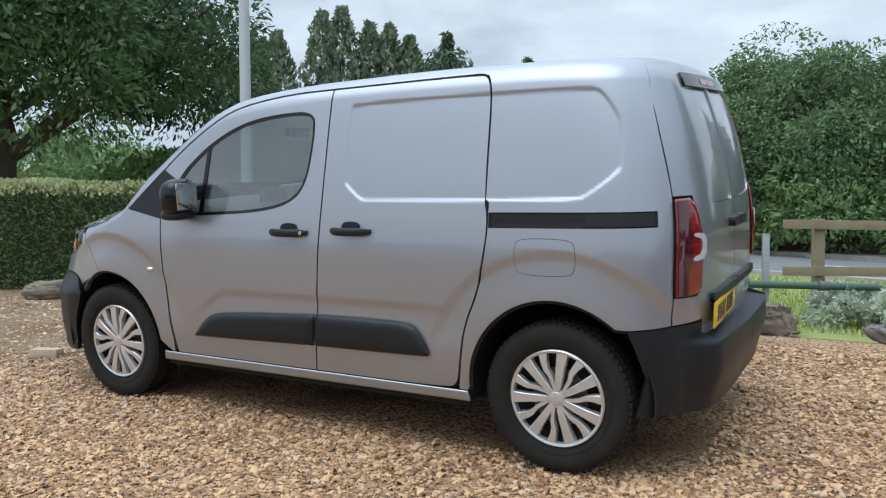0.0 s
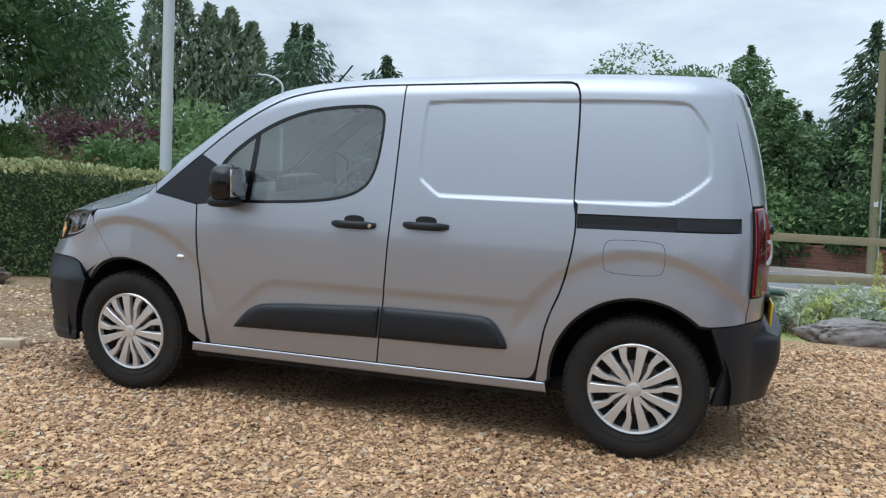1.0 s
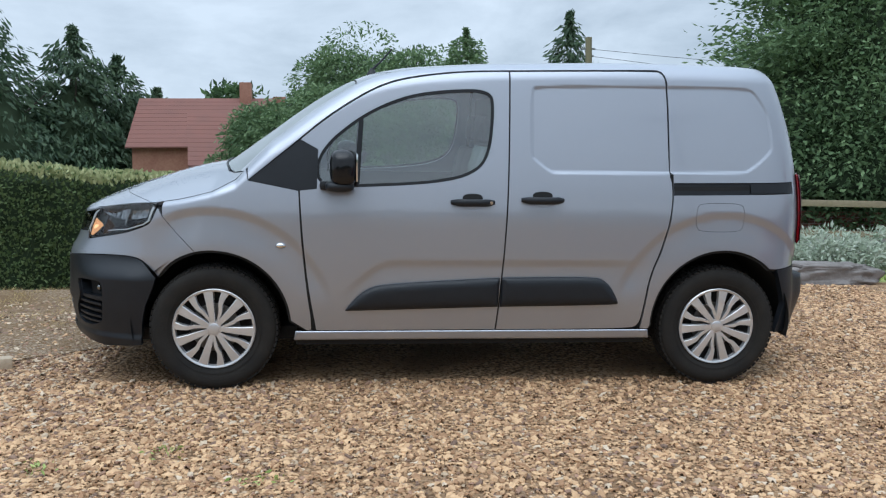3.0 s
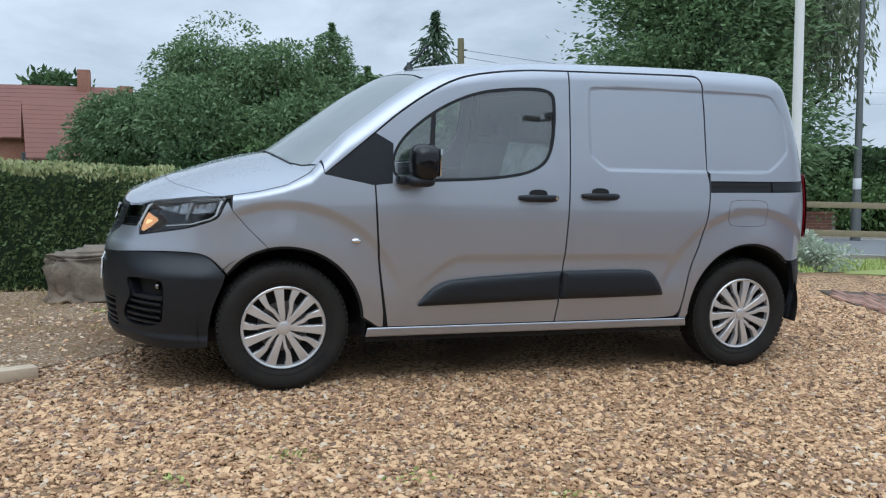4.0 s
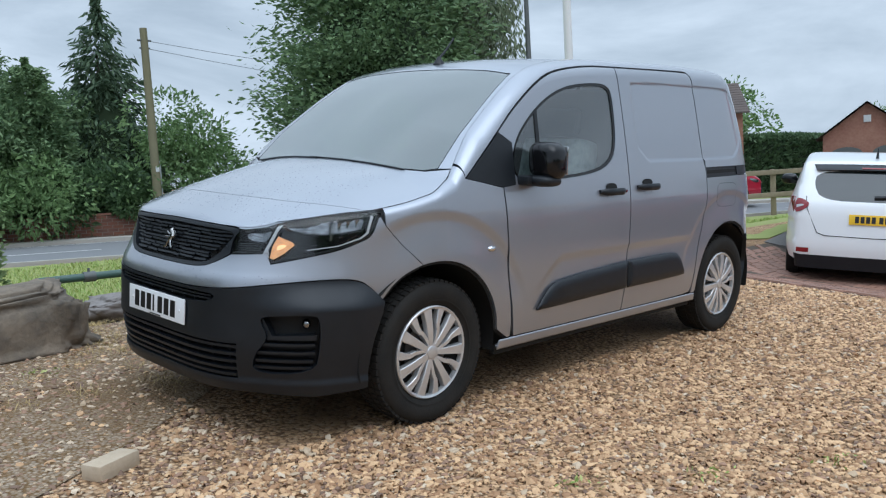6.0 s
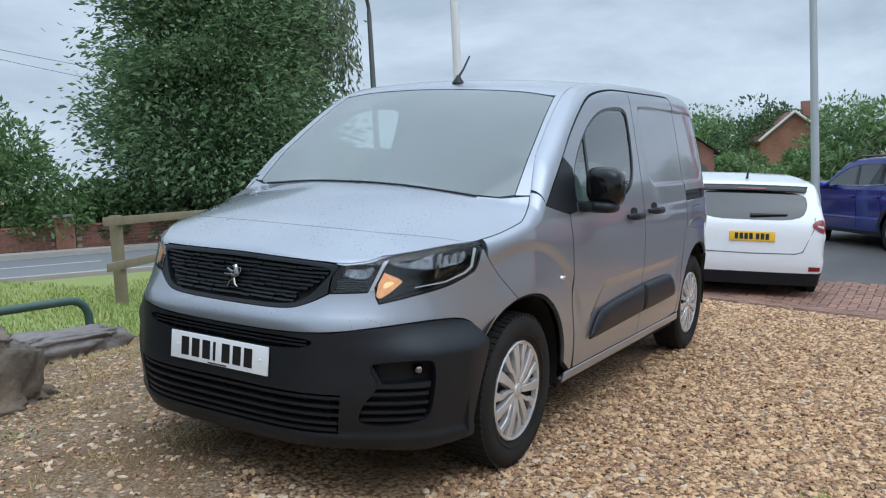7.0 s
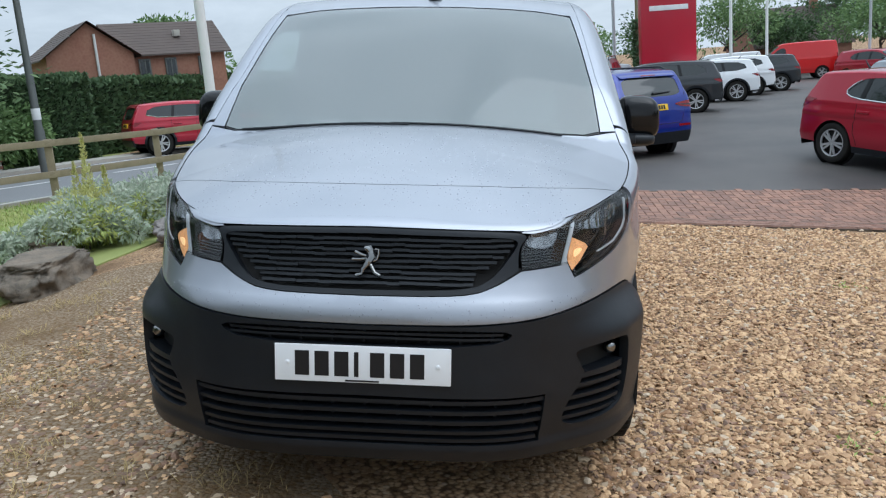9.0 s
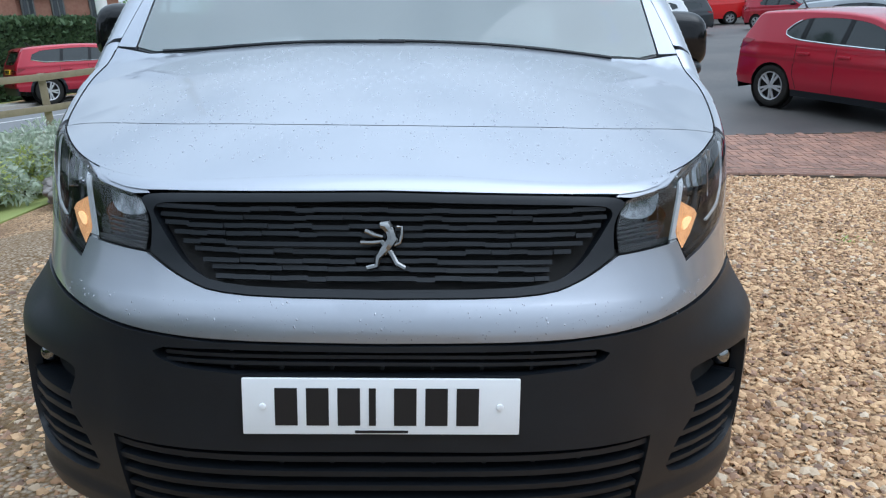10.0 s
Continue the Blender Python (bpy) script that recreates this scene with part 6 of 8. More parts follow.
for k, (x, y, zt, w) in enumerate(((0.4, 15.9, 2.9, 2.6), (2.3, 15.7, 3.2, 3.2), (3.9, 15.5, 2.7, 2.6), (5.6, 15.4, 2.5, 2.8), (7.6, 14.9, 5.0, 3.0), (8.9, 14.2, 2.2, 2.8), (10.2, 13.8, 2.3, 2.6), (13.6, 12.4, 2.3, 2.8), (15.8, 11.4, 2.0, 2.8), (-1.8, 17.4, 2.3, 2.8), (-4.2, 18.4, 2.0, 3.0), (-7, 19.5, 2.2, 3.4), (-10, 20.5, 2.2, 3.6))):
    T("roadside_shrub", "leafy green roadside shrub", "shrub", "broad" if k % 3 else "oak", x, y + 0.6, zt, w, 6500, 0.074, 0.0, 80 + k, "shrubs along the far side of the road", "shrub")
T("golden_shrub", "rounded golden-leaved shrub across the road", "shrub", "yellow", 1.2, 16.4, 1.9, 1.3, 1500, 0.08, 0.0, 95, category="shrub")
T("golden_shrub", "golden conifer dome behind the hedge", "shrub", "yellow", -3.6, 11.5, 1.55, 1.7, 1800, 0.07, 0.0, 96, category="shrub")
for k, (x, y, zt, w, kind) in enumerate(((38.5, 0.6, 4.0, 6.0, "broad"), (36.5, 2.5, 2.4, 5, "shrub"), (42.6, -2.0, 4.4, 3.0, "conifer"), (46, 6.3, 4.7, 5.5, "broad"), (50.3, 10.4, 4.8, 6, "broad"), (55, 7, 4.4, 6, "broad"), (33.8, 14.8, 5.2, 4.6, "broad"), (35.4, 16.6, 5.5, 3.4, "broad"), (55, -14.5, 5.6, 6, "broad"), (57, -18.5, 4.2, 5, "broad"), (53, -23, 4.8, 6, "broad"), (62, -24, 6.2, 6, "broad"), (60, -28, 5.4, 7, "broad"), (58, -10, 4.5, 6, "broad"), (60, -5, 4.0, 7, "broad"), (60, 0, 4.0, 7, "broad"), (30, 4.6, 1.9, 4, "shrub"), (33, 8, 2.4, 4, "shrub"))):
    T("background_tree" if kind != "shrub" else "background_shrub", "dark conifer beyond the car lot" if kind == "conifer" else "leafy green tree beyond the car lot" if kind == "broad" else "rounded green shrub beyond the car lot", kind, {"conifer": "conifer", "broad": "oak" if k % 2 else "broad", "shrub": "broad"}[kind], x, y, zt, w, 4200, 0.13, 0.08 if kind == "broad" else 0.0, 100 + k, "trees beyond the car lot", "tree" if kind != "shrub" else "shrub")

# the belt of trees on the other side of the lot, which the van's glass mirrors
for k, x in enumerate((-22, -15, -9, -3, 3, 8, 14, 21)):
    T("lot_tree", "rounded dark green tree along the far side of the lot", "mass", "oak", x, -27 - 2.5 * math.sin(k * 2.1), 2.7 + 0.9 * math.sin(k * 1.7), 7.5, 2200, 0.26, 0.05, 170 + k, "trees along the far side of the lot")

# the planted bed by the paving
for k, (x, y, h, w) in enumerate(((4.35, 3.7, 0.72, 1.3), (5.1, 3.3, 0.80, 1.4), (5.75, 3.0, 0.78, 1.3), (6.5, 2.9, 0.75, 1.3), (5.4, 4.1, 0.75, 1.3), (3.7, 4.4, 0.55, 1.0))):
    T("silver_shrub", "low mound of silver-grey leaves in the planted bed", "shrub", "silver", x, y, gz(x, y) + h, w, 5200, 0.032, 0.0, 130 + k, "silver shrubs in the bed", "shrub", slim=0.35)
for k, (x, y, h, w) in enumerate(((4.38, 3.65, 0.70, 0.85), (4.84, 3.88, 0.86, 0.7), (4.95, 3.42, 0.58, 0.8))):
    T("yellow_shrub", "yellow-green shrub with upright feathery plumes", "shrub", "yellow" if k != 1 else "plume", x, y, gz(x, y) + h, w, 2600, 0.035, 0.0, 140 + k, "yellow shrubs in the bed", "shrub", slim=0.22)
rng = np.random.default_rng(9)
plume = thing("golden_plume", "tall feathery golden flower spikes", "plant", m=pose(4.78, 3.77, gz(4.78, 3.77)))
for k, (dx, dy, h) in enumerate(((0, 0, 1.12), (0.12, 0.08, 0.9), (-0.14, 0.05, 0.85), (0.05, -0.15, 0.78))):
    n = 420
    f = rng.uniform(0.25, 1, n)
    a = rng.uniform(0, 6.28, n)
    r = 0.11 * (1.02 - f)
    c = np.stack([dx + r * np.cos(a), dy + r * np.sin(a), h * f], 1)
    put("flower_spike", leaves_at(rng, c, np.stack([np.cos(a), np.sin(a), np.full(n, 1.0)], 1), 0.022, 0.3, 0, LEAF["plume"], "flower_spike"), plume)

# grass: blades over the verge, straw and weeds at the gravel's edge
def blades(name, label, boxes, count, height, mat, seed, thick=0.006, flop=0.8, clumps=0):
    rng = np.random.default_rng(seed)
    pts = []
    for (x0, x1, y0, y1), share in boxes:
        n = int(count * share)
        at = np.stack([rng.uniform(x0, x1, n), rng.uniform(y0, y1, n)], 1)
        if clumps:
            at = at[rng.integers(0, max(1, int(clumps * share)), n)] + rng.normal(0, 0.055, (n, 2))
        pts.append(at)
    p = np.concatenate(pts)
    n = len(p)
    h = height * rng.uniform(0.4, 1.3, n)
    a = rng.uniform(0, 6.28, n)
    lean = np.stack([np.cos(a), np.sin(a), np.zeros(n)], 1) * (h * rng.uniform(0.1, flop, n))[:, None]
    base = np.stack([p[:, 0], p[:, 1], ground_z(p[:, 0], p[:, 1])], 1)
    tip = lean + np.stack([np.zeros(n), np.zeros(n), h], 1)
    side = np.stack([-np.sin(a), np.cos(a), np.zeros(n)], 1) * thick * (height / 0.06) ** 0.5
    return tagged(put(name, cards(base + tip / 2, tip / 2, side, mat, name)), label, "grass", kind="stuff")


blades("verge_grass", "mown grass blades of the verge", [((0.0, 4.0, 4.0, 9.5), 0.35), ((2.2, 9.0, 3.6, 7.5), 0.4), ((7, 13, 2.2, 6.0), 0.25), ((-0.2, 3.0, 3.35, 4.4), 0.16)], 42000, 0.06, BLADE, 3)
blades("dry_grass", "dry straw and moss at the gravel's edge", [((-3.4, -0.4, 0.4, 2.6), 0.5), ((-0.6, 2.8, 2.0, 3.5), 0.3), ((-0.6, 0.8, 1.6, 2.7), 0.5), ((-2.4, 0.2, 0.3, 2.2), 0.2)], 5200, 0.034, STRAW, 4, 0.0022, 3.2, 90)
rng = np.random.default_rng(12)
for k, (x, y) in enumerate(((-0.55, -1.9), (-0.1, -1.75), (0.35, -2.05), (-0.9, -2.6), (0.9, -2.35), (-1.0, 1.2), (-2.0, 1.0), (1.6, -3.2), (-0.4, -3.0), (3.2, -3.4), (2.6, -2.7))):
    n = 26
    a = rng.uniform(0, 6.28, n)
    c = np.stack([0.05 * rng.normal(size=n), 0.05 * rng.normal(size=n), 0.018 + 0 * a], 1)
    put("weed_leaves", leaves_at(rng, c, np.stack([np.cos(a), np.sin(a), 0.7 + 0 * a], 1), 0.014, 0.4, 0, BLADE, "weed_leaves"), thing("weed_tuft", "small green weed growing through gravel", "weed", "weeds in the gravel", pose(x, y, gz(x, y))))

# ---- stones ----
def stone_mesh(name, size, seed, mat, detail=4, rough=0.35, square=0.62):
    bm = bmesh.new()
    bmesh.ops.create_icosphere(bm, subdivisions=detail, radius=1)
    off = Vector((seed * 3.1, seed * 1.7, seed))
    facets = [Vector((noise.noise(Vector((k * 1.7, seed, 0.3))), noise.noise(Vector((k * 2.3, seed, 5.1))), noise.noise(Vector((k * 3.1, seed, 9.7))))).normalized() for k in range(9)]
    for v in bm.verts:
        p = v.co.copy()
        q = Vector([math.copysign(abs(c) ** square, c) for c in p])
        for n in facets:
            over = q.dot(n) - (0.86 if square > 0.5 else 1.02)
            if over > 0:
                q -= n * over * 0.85
        ledge = 0.10 * math.sin(q.z * 7 + 2.5 * noise.noise(p * 1.6 + off)) * rough
        k = 1 + rough * (0.35 * noise.noise(p * 1.3 + off) + 0.36 * noise.noise(p * 3.4 + off) + 0.30 * abs(noise.noise(p * 7 + off)) + 0.20 * noise.noise(p * 17 + off)) + ledge
        v.co = Vector((q.x * size[0] * k, q.y * size[1] * k, q.z * size[2] * (1 + 0.7 * (k - 1)))) * 0.96
    me = bpy.data.meshes.new(name)
    for f in bm.faces:
        f.smooth = True
    bm.to_mesh(me)
    bm.free()
    me.materials.append(mat)
    return me


def boulder(label, x, y, size, turn, seed, mat, sink=0.35, name="boulder"):
    z = gz(x, y) + size[2] * (1 - sink)
    tagged(put(name, stone_mesh(name, size, seed, mat, 5, 0.42, 0.36 if size[2] > 0.2 else 0.62), None, "", pose(x, y, z, 0, 0, turn)), label, "rock", "rocks along the verge")


boulder("large squared brown sandstone boulder beside the hedge", -0.97, 1.86, (0.46, 0.29, 0.235), 5, 3, ROCK, 0.28)
boulder("flat grey rock lying in the verge", 0.38, 2.95, (0.5, 0.28, 0.15), -12, 5, ROCK_GREY, 0.4)
boulder("flat brown rock edging the planted bed", 2.75, 3.15, (0.60, 0.30, 0.17), 15, 7, ROCK, 0.35)
boulder("low weathered rock edging the planted bed", 4.25, 2.65, (0.42, 0.24, 0.14), 20, 11, ROCK_GREY, 0.4)
boulder("low weathered rock edging the planted bed", 5.25, 2.35, (0.55, 0.25, 0.13), -4, 13, ROCK_GREY, 0.4)
boulder("small half-buried rock in the grass", 4.15, 4.0, (0.30, 0.22, 0.14), 30, 15, ROCK, 0.4)
boulder("flat rock in front of the hedge", -2.7, 2.0, (0.32, 0.22, 0.10), 25, 17, ROCK, 0.4)
boulder("flat rock in front of the hedge", -3.6, 1.35, (0.36, 0.22, 0.12), 40, 19, ROCK, 0.4)
bm = boxed(-0.105, 0.105, -0.05, 0.05, 0.0, 0.065, 0.008)
for v in bm.verts:
    v.co += Vector((0.006, 0.006, 0.004)) * noise.noise(v.co * 18)
block = part("stone_block", bm, STONE_PALE, None, "", pose(-1.32, -0.43, gz(-1.32, -0.43) - 0.006, 0, 0, 24))
tagged(block, "pale broken concrete block lying on gravel", "stone")

# loose gravel: many small pebbles
def pebbles(name, label, mat, count, small, large, seed, region):
    rng = np.random.default_rng(seed)
    bm = bmesh.new()
    bmesh.ops.create_icosphere(bm, subdivisions=1, radius=1)
    bv = np.array([v.co[:] for v in bm.verts])
    bf = np.array([[v.index for v in f.verts] for f in bm.faces if f.calc_center_median().z > 0])
    bm.free()
    pts = np.concatenate([np.stack([rng.uniform(x0, x1, int(count * s)), rng.uniform(y0, y1, int(count * s))], 1) for (x0, x1, y0, y1), s in region])
    keep = ~((np.abs(pts[:, 0] - 1.3) < 2.0) & (np.abs(pts[:, 1]) < 0.7)) & (pts[:, 0] < 5.3 + 0.12 * pts[:, 1] + 0.05 * np.sin(9 * pts[:, 1]) + rng.normal(0, 0.06, len(pts))) & (pts[:, 1] < 2.3 + 0.5 * np.sin(pts[:, 0] * 1.3) - np.where(pts[:, 0] < -1, 0.5 * (-1 - pts[:, 0]), 0))
    earthy = (pts[:, 0] < -0.9 + 0.45 * pts[:, 1]) & (pts[:, 1] > -1.5 + 0.25 * np.sin(3 * pts[:, 0]))
    pts = pts[keep & (~earthy | (rng.uniform(0, 1, len(pts)) < (0.25 if mat is PEBBLE else 0.9)))]
    n = len(pts)
    r = small * (large / small) ** (rng.uniform(0, 1, n) ** 1.8)
    shape = np.stack([r * rng.uniform(0.85, 1.35, n), r * rng.uniform(0.7, 1.0, n), r * rng.uniform(0.42, 0.75, n)], 1)
    jag = 1 + 0.22 * rng.normal(size=(n, 12, 1)).clip(-1.4, 1.4)
    v = bv[None] * jag * shape[:, None, :]
    a, b = rng.uniform(0, 6.28, n), rng.normal(0, 0.35, n)
    ca, sa, cb, sb = np.cos(a)[:, None], np.sin(a)[:, None], np.cos(b)[:, None], np.sin(b)[:, None]
    x, y, z = v[..., 0], v[..., 1], v[..., 2]
    x, z = x * cb + z * sb, -x * sb + z * cb
    x, y = x * ca - y * sa, x * sa + y * ca
    z = z + (ground_z(pts[:, 0], pts[:, 1]) + shape[:, 2] * rng.uniform(-0.05, 0.38, n))[:, None]
    v = np.stack([x + pts[:, :1], y + pts[:, 1:], z], -1).reshape(-1, 3)
    f = (bf[None] + (np.arange(n) * 12)[:, None, None]).reshape(-1, 3)
    me = bpy.data.meshes.new(name)
    me.vertices.add(len(v))
    me.vertices.foreach_set("co", v.ravel())
    me.loops.add(f.size)
    me.loops.foreach_set("vertex_index", f.ravel())
    me.polygons.add(len(f))
    me.polygons.foreach_set("loop_start", np.arange(0, f.size, 3))
    me.polygons.foreach_set("use_smooth", np.zeros(len(f), bool))
    me.materials.append(mat)
    me.update(calc_edges=True)
    return tagged(put(name, me), label, "gravel", kind="stuff")


NEAR = [((-2.6, 5.4, -4.2, -0.72), 0.62), ((-4.0, 5.4, -5.0, -4.2), 0.05), ((-5.0, -0.4, -3.5, 1.8), 0.16), ((3.0, 5.6, -1.0, 2.0), 0.17), ((-1.0, 3.2, 0.7, 2.0), 0.06)]
pebbles("loose_gravel", "loose golden-brown gravel stones", PEBBLE, 84000, 0.009, 0.023, 1, NEAR)
pebbles("dark_gravel", "scattered dark brown gravel stones", PEBBLE_DARK, 14000, 0.008, 0.021, 3, NEAR + [((-4.5, 0.4, -1.4, 2.6), 0.7)])
pebbles("pale_gravel", "scattered pale gravel stones", PEBBLE_GREY, 9000, 0.007, 0.023, 2, NEAR + [((-4.5, 0.4, -1.4, 2.6), 0.7)])

# ---- fence, posts, pipes, lamps ----
def spot(x, y, **k):
    return pose(x, y, gz(x, y), **k)


def wooden(bm):
    for v in bm.verts:
        v.co += Vector((0.004, 0.004, 0.003)) * noise.noise(v.co * 5)
    return bm


fence = thing("post_and_rail_fence", "weathered timber post and rail fence along the verge", "fence")
POSTS = [(3.2, 5.8, 1.06), (6.9, 7.55, 0.98), (9.0, 6.6, 0.98), (10.9, 5.75, 0.98), (12.9, 4.85, 0.98), (14.9, 4.0, 0.98), (16.9, 3.1, 0.98)]
for x, y, h in POSTS:
    part("fence_post", wooden(boxed(-0.055, 0.055, -0.055, 0.055, -0.1, h, 0.006)), WOOD, fence, "square timber post", spot(x, y, rz=25))
for (x0, y0, h0), (x1, y1, h1) in zip(POSTS, POSTS[1:]):
    for f in (0.94, 0.46):
        a = Vector((x0, y0, gz(x0, y0) + (0.93 * h0 if f > 0.5 and h0 < 0.8 else f * (h0 if h0 > 0.8 else 0.72))))
        b = Vector((x1, y1, gz(x1, y1) + f * h1))
        if h0 < 0.8 and f > 0.5:
            a.z = gz(x0, y0) + 0.86
        d = (b - a).normalized()
        a, b = a - d * (0.4 if x0 < 3.5 else 0.12), b + d * 0.06
        side = Vector((d.y, -d.x, 0)).normalized()
        m = Matrix.Translation(a + side * 0.075) @ d.to_track_quat("X", "Z").to_matrix().to_4x4()
        part("fence_rail", wooden(boxed(0, (b - a).length, -0.02, 0.02, -0.05, 0.05, 0.005)), WOOD, fence, "", m)

post = thing("steel_post", "square galvanised steel post in the grass", "post", m=spot(2.92, 4.01, rz=20))
part("post_tube", boxed(-0.03, 0.03, -0.03, 0.03, -0.1, 0.86, 0.006), STEEL, post)
part("post_cap", boxed(-0.033, 0.033, -0.033, 0.033, 0.86, 0.872, 0.004), STEEL, post)


def pipe_barrier(p0, p1, h, joint, r=0.034):
    a, b = Vector((*p0, gz(*p0))), Vector((*p1, gz(*p1)))
    d = (b - a)
    d.z = 0
    d.normalize()
    t = thing("pipe_barrier", "green painted bent steel pipe barrier", "barrier", "green pipe barriers", Matrix.Translation((0, 0, 0)))
    up = Vector((0, 0, 1))
    pts = [a - up * 0.1, a + up * (h - 0.16)]
    pts += [a + up * (h - 0.16 + 0.16 * math.sin(q)) + d * 0.16 * (1 - math.cos(q)) for q in np.linspace(0.3, 1.57, 5)]
    e = b + up * (h - 0.16)
    pts += [b + up * h - d * 0.16 + (up * (math.cos(q) - 1) + d * math.sin(q)) * 0.16 for q in np.linspace(0, 1.3, 5)] + [e, b - up * 0.1]
    part("pipe", tube(pts, r, 14), GREEN_PIPE, t)
    j = a.lerp(b, joint) + up * h
    ring = tube([j - d * 0.05, j + d * 0.05], r * 1.35, 14)
    part("pipe_clamp", ring, LAMP_DARK, t)
    part("clamp_bolt", tube([j + up * 0.03, j + up * 0.075], 0.012, 8), LAMP_DARK, t)
    return t


pipe_barrier((1.98, 3.38), (3.95, 4.55), 0.40, 0.72)
pipe_barrier((-0.25, 3.72), (1.15, 3.58), 0.38, 0.4)


def lamp_post(x, y, h, r0, r1, mat, arm, label, turn=0, head=True, collar=False):
    t = thing("lamp_post", label, "lamp post", m=spot(x, y, rz=turn))
    part("column", tube([(0, 0, -0.2), (0, 0, 0.9), (0, 0, 1.0), (0, 0, h)], [r0 * 1.25, r0 * 1.25, r0, r1], 14), mat, t)
    if arm:
        pts = [(0, 0, h - 0.02)] + [(arm * (1 - math.cos(q)) * 0.9, 0, h + 0.45 * math.sin(q)) for q in np.linspace(0.2, 1.57, 7)] + [(arm, 0, h + 0.46)]
        part("arm", tube(pts, r1 * 0.85, 8), mat, t)
        if head:
            part("lamp_head", boxed(arm - 0.1, arm + 0.5, -0.09, 0.09, h + 0.42, h + 0.43, 0.03), LAMP_DARK, t)
    if collar:
        part("label_band", lathe([(r0 * 1.05, 1.15), (r0 * 1.08, 1.16), (r0 * 1.08, 1.38), (r0 * 1.05, 1.39)], 14, "z"), SIGN_WHITE, t)
    return t


lamp_post(-2.75, 3.25, 7.0, 0.066, 0.055, LAMP_GREY, 0, "tall pale grey lamp column behind the hedge")
lamp_post(13.96, 9.65, 5.4, 0.085, 0.055, LAMP_DARK, 0.7, "dark street lamp with a curved arm beside the road", 200, collar=True)
lamp_post(13.8, -0.35, 6.5, 0.075, 0.06, LAMP_GREY, 0, "tall grey lamp column in the car lot")
lamp_post(-9.9, 19.2, 4.6, 0.06, 0.045, LAMP_GREY, 0.9, "thin street lamp among garden trees", 180)
lamp_post(31.5, -4.3, 7.5, 0.07, 0.05, LAMP_GREY, 0, "tall grey lamp column in the car lot")
lamp_post(40.0, -10.8, 8.0, 0.08, 0.06, MAST_WHITE, 0, "white mast in the car lot")
lamp_post(44.0, -13.6, 8.0, 0.08, 0.06, MAST_WHITE, 0, "white mast in the car lot")
lamp_post(46.0, -19.6, 8.0, 0.08, 0.06, LAMP_GREY, 0, "tall grey lamp column in the car lot")
mast = thing("flag_mast", "plain white tapered flag mast by the planted bed", "mast", m=spot(6.61, 3.08))
part("mast_pole", tube([(0, 0, -0.2), (0, 0, 6.8)], [0.062, 0.045], 14), MAST_WHITE, mast)
part("mast_foot", lathe([(0.11, 0.0), (0.11, 0.03), (0.07, 0.05)], 16, "z"), STEEL, mast)
ivy_pole = thing("ivy_clad_pole", "pole wrapped in ivy beyond the lot", "pole", m=spot(34.5, -5.6))
part("pole", tube([(0, 0, -0.2), (0, 0, 5.6)], [0.08, 0.06], 10), POLE_WOOD, ivy_pole)
rng = np.random.default_rng(77)
a = rng.uniform(0, 6.28, 700)
put("ivy", leaves_at(rng, np.stack([0.16 * np.cos(a), 0.16 * np.sin(a), rng.uniform(0.2, 3.4, 700)], 1), np.stack([np.cos(a), np.sin(a), 0 * a], 1), 0.10, 0.6, 0.2, LEAF["laurel"], "ivy"), ivy_pole)

pole = thing("utility_pole", "mossy timber utility pole with fittings beyond the road", "pole", m=spot(6.43, 14.6))
part("pole_shaft", tube([(0, 0, -0.3), (0.0, 0, 2.4), (0.0, 0, 4.72)], [0.105, 0.095, 0.08], 12), POLE_WOOD, pole)
part("guard_strip", boxed(0.085, 0.125, -0.03, 0.03, 0.0, 1.75, 0.008), STEEL, pole, "pale metal cable guard")
for z, w in ((4.45, 0.16), (4.28, 0.12)):
    part("insulator", tube([(-w, 0, z), (w, 0, z)], 0.022, 8), LAMP_DARK, pole)
part("number_tag", boxed(-0.04, 0.04, -0.115, -0.095, 1.5, 1.62, 0.004), SIGN_WHITE, pole)
wire = thing("overhead_wire", "thin sagging overhead wires from the pole", "wire")
for dz, (x, y, z) in ((4.45, (28, 20, 4.6)), (4.28, (27, 21.5, 4.3))):
    a, b = Vector((6.43, 14.6, gz(6.43, 14.6) + dz)), Vector((x, y, z))
    part("cable", tube([a.lerp(b, f) - Vector((0, 0, 1.2 * f * (1 - f))) for f in np.linspace(0, 1, 12)], 0.006, 5), LAMP_DARK, wire)

# ---- walls and buildings ----
wall = thing("low_brick_wall", "low red brick garden wall beyond the road", "wall")
course = bmesh.new()
for a0, a1 in ((-9.0, 1.6), (2.05, 9.0)):
    for k in range(int((a1 - a0) / 0.229)):
        for c in range(7):
            a = a0 + k * 0.229 + (0.11 if c % 2 else 0)
            p = along_road(a + 0.11, 16.35)
            box(course, -0.107, 0.107, -0.05, 0.05, 0.0, 0.066, 0, pose(p[0], p[1], gz(*p) + 0.03 + c * 0.076, 0, 0, -24.1))
me = bpy.data.meshes.new("bricks")
course.to_mesh(me)
course.free()
me.materials.append(material("garden_wall_brick", (0.27, 0.115, 0.075), 0.9, 0.0, (0.17, 0.085, 0.065), 4, 60, 0.4, random_by="island"))
put("bricks", me, wall)
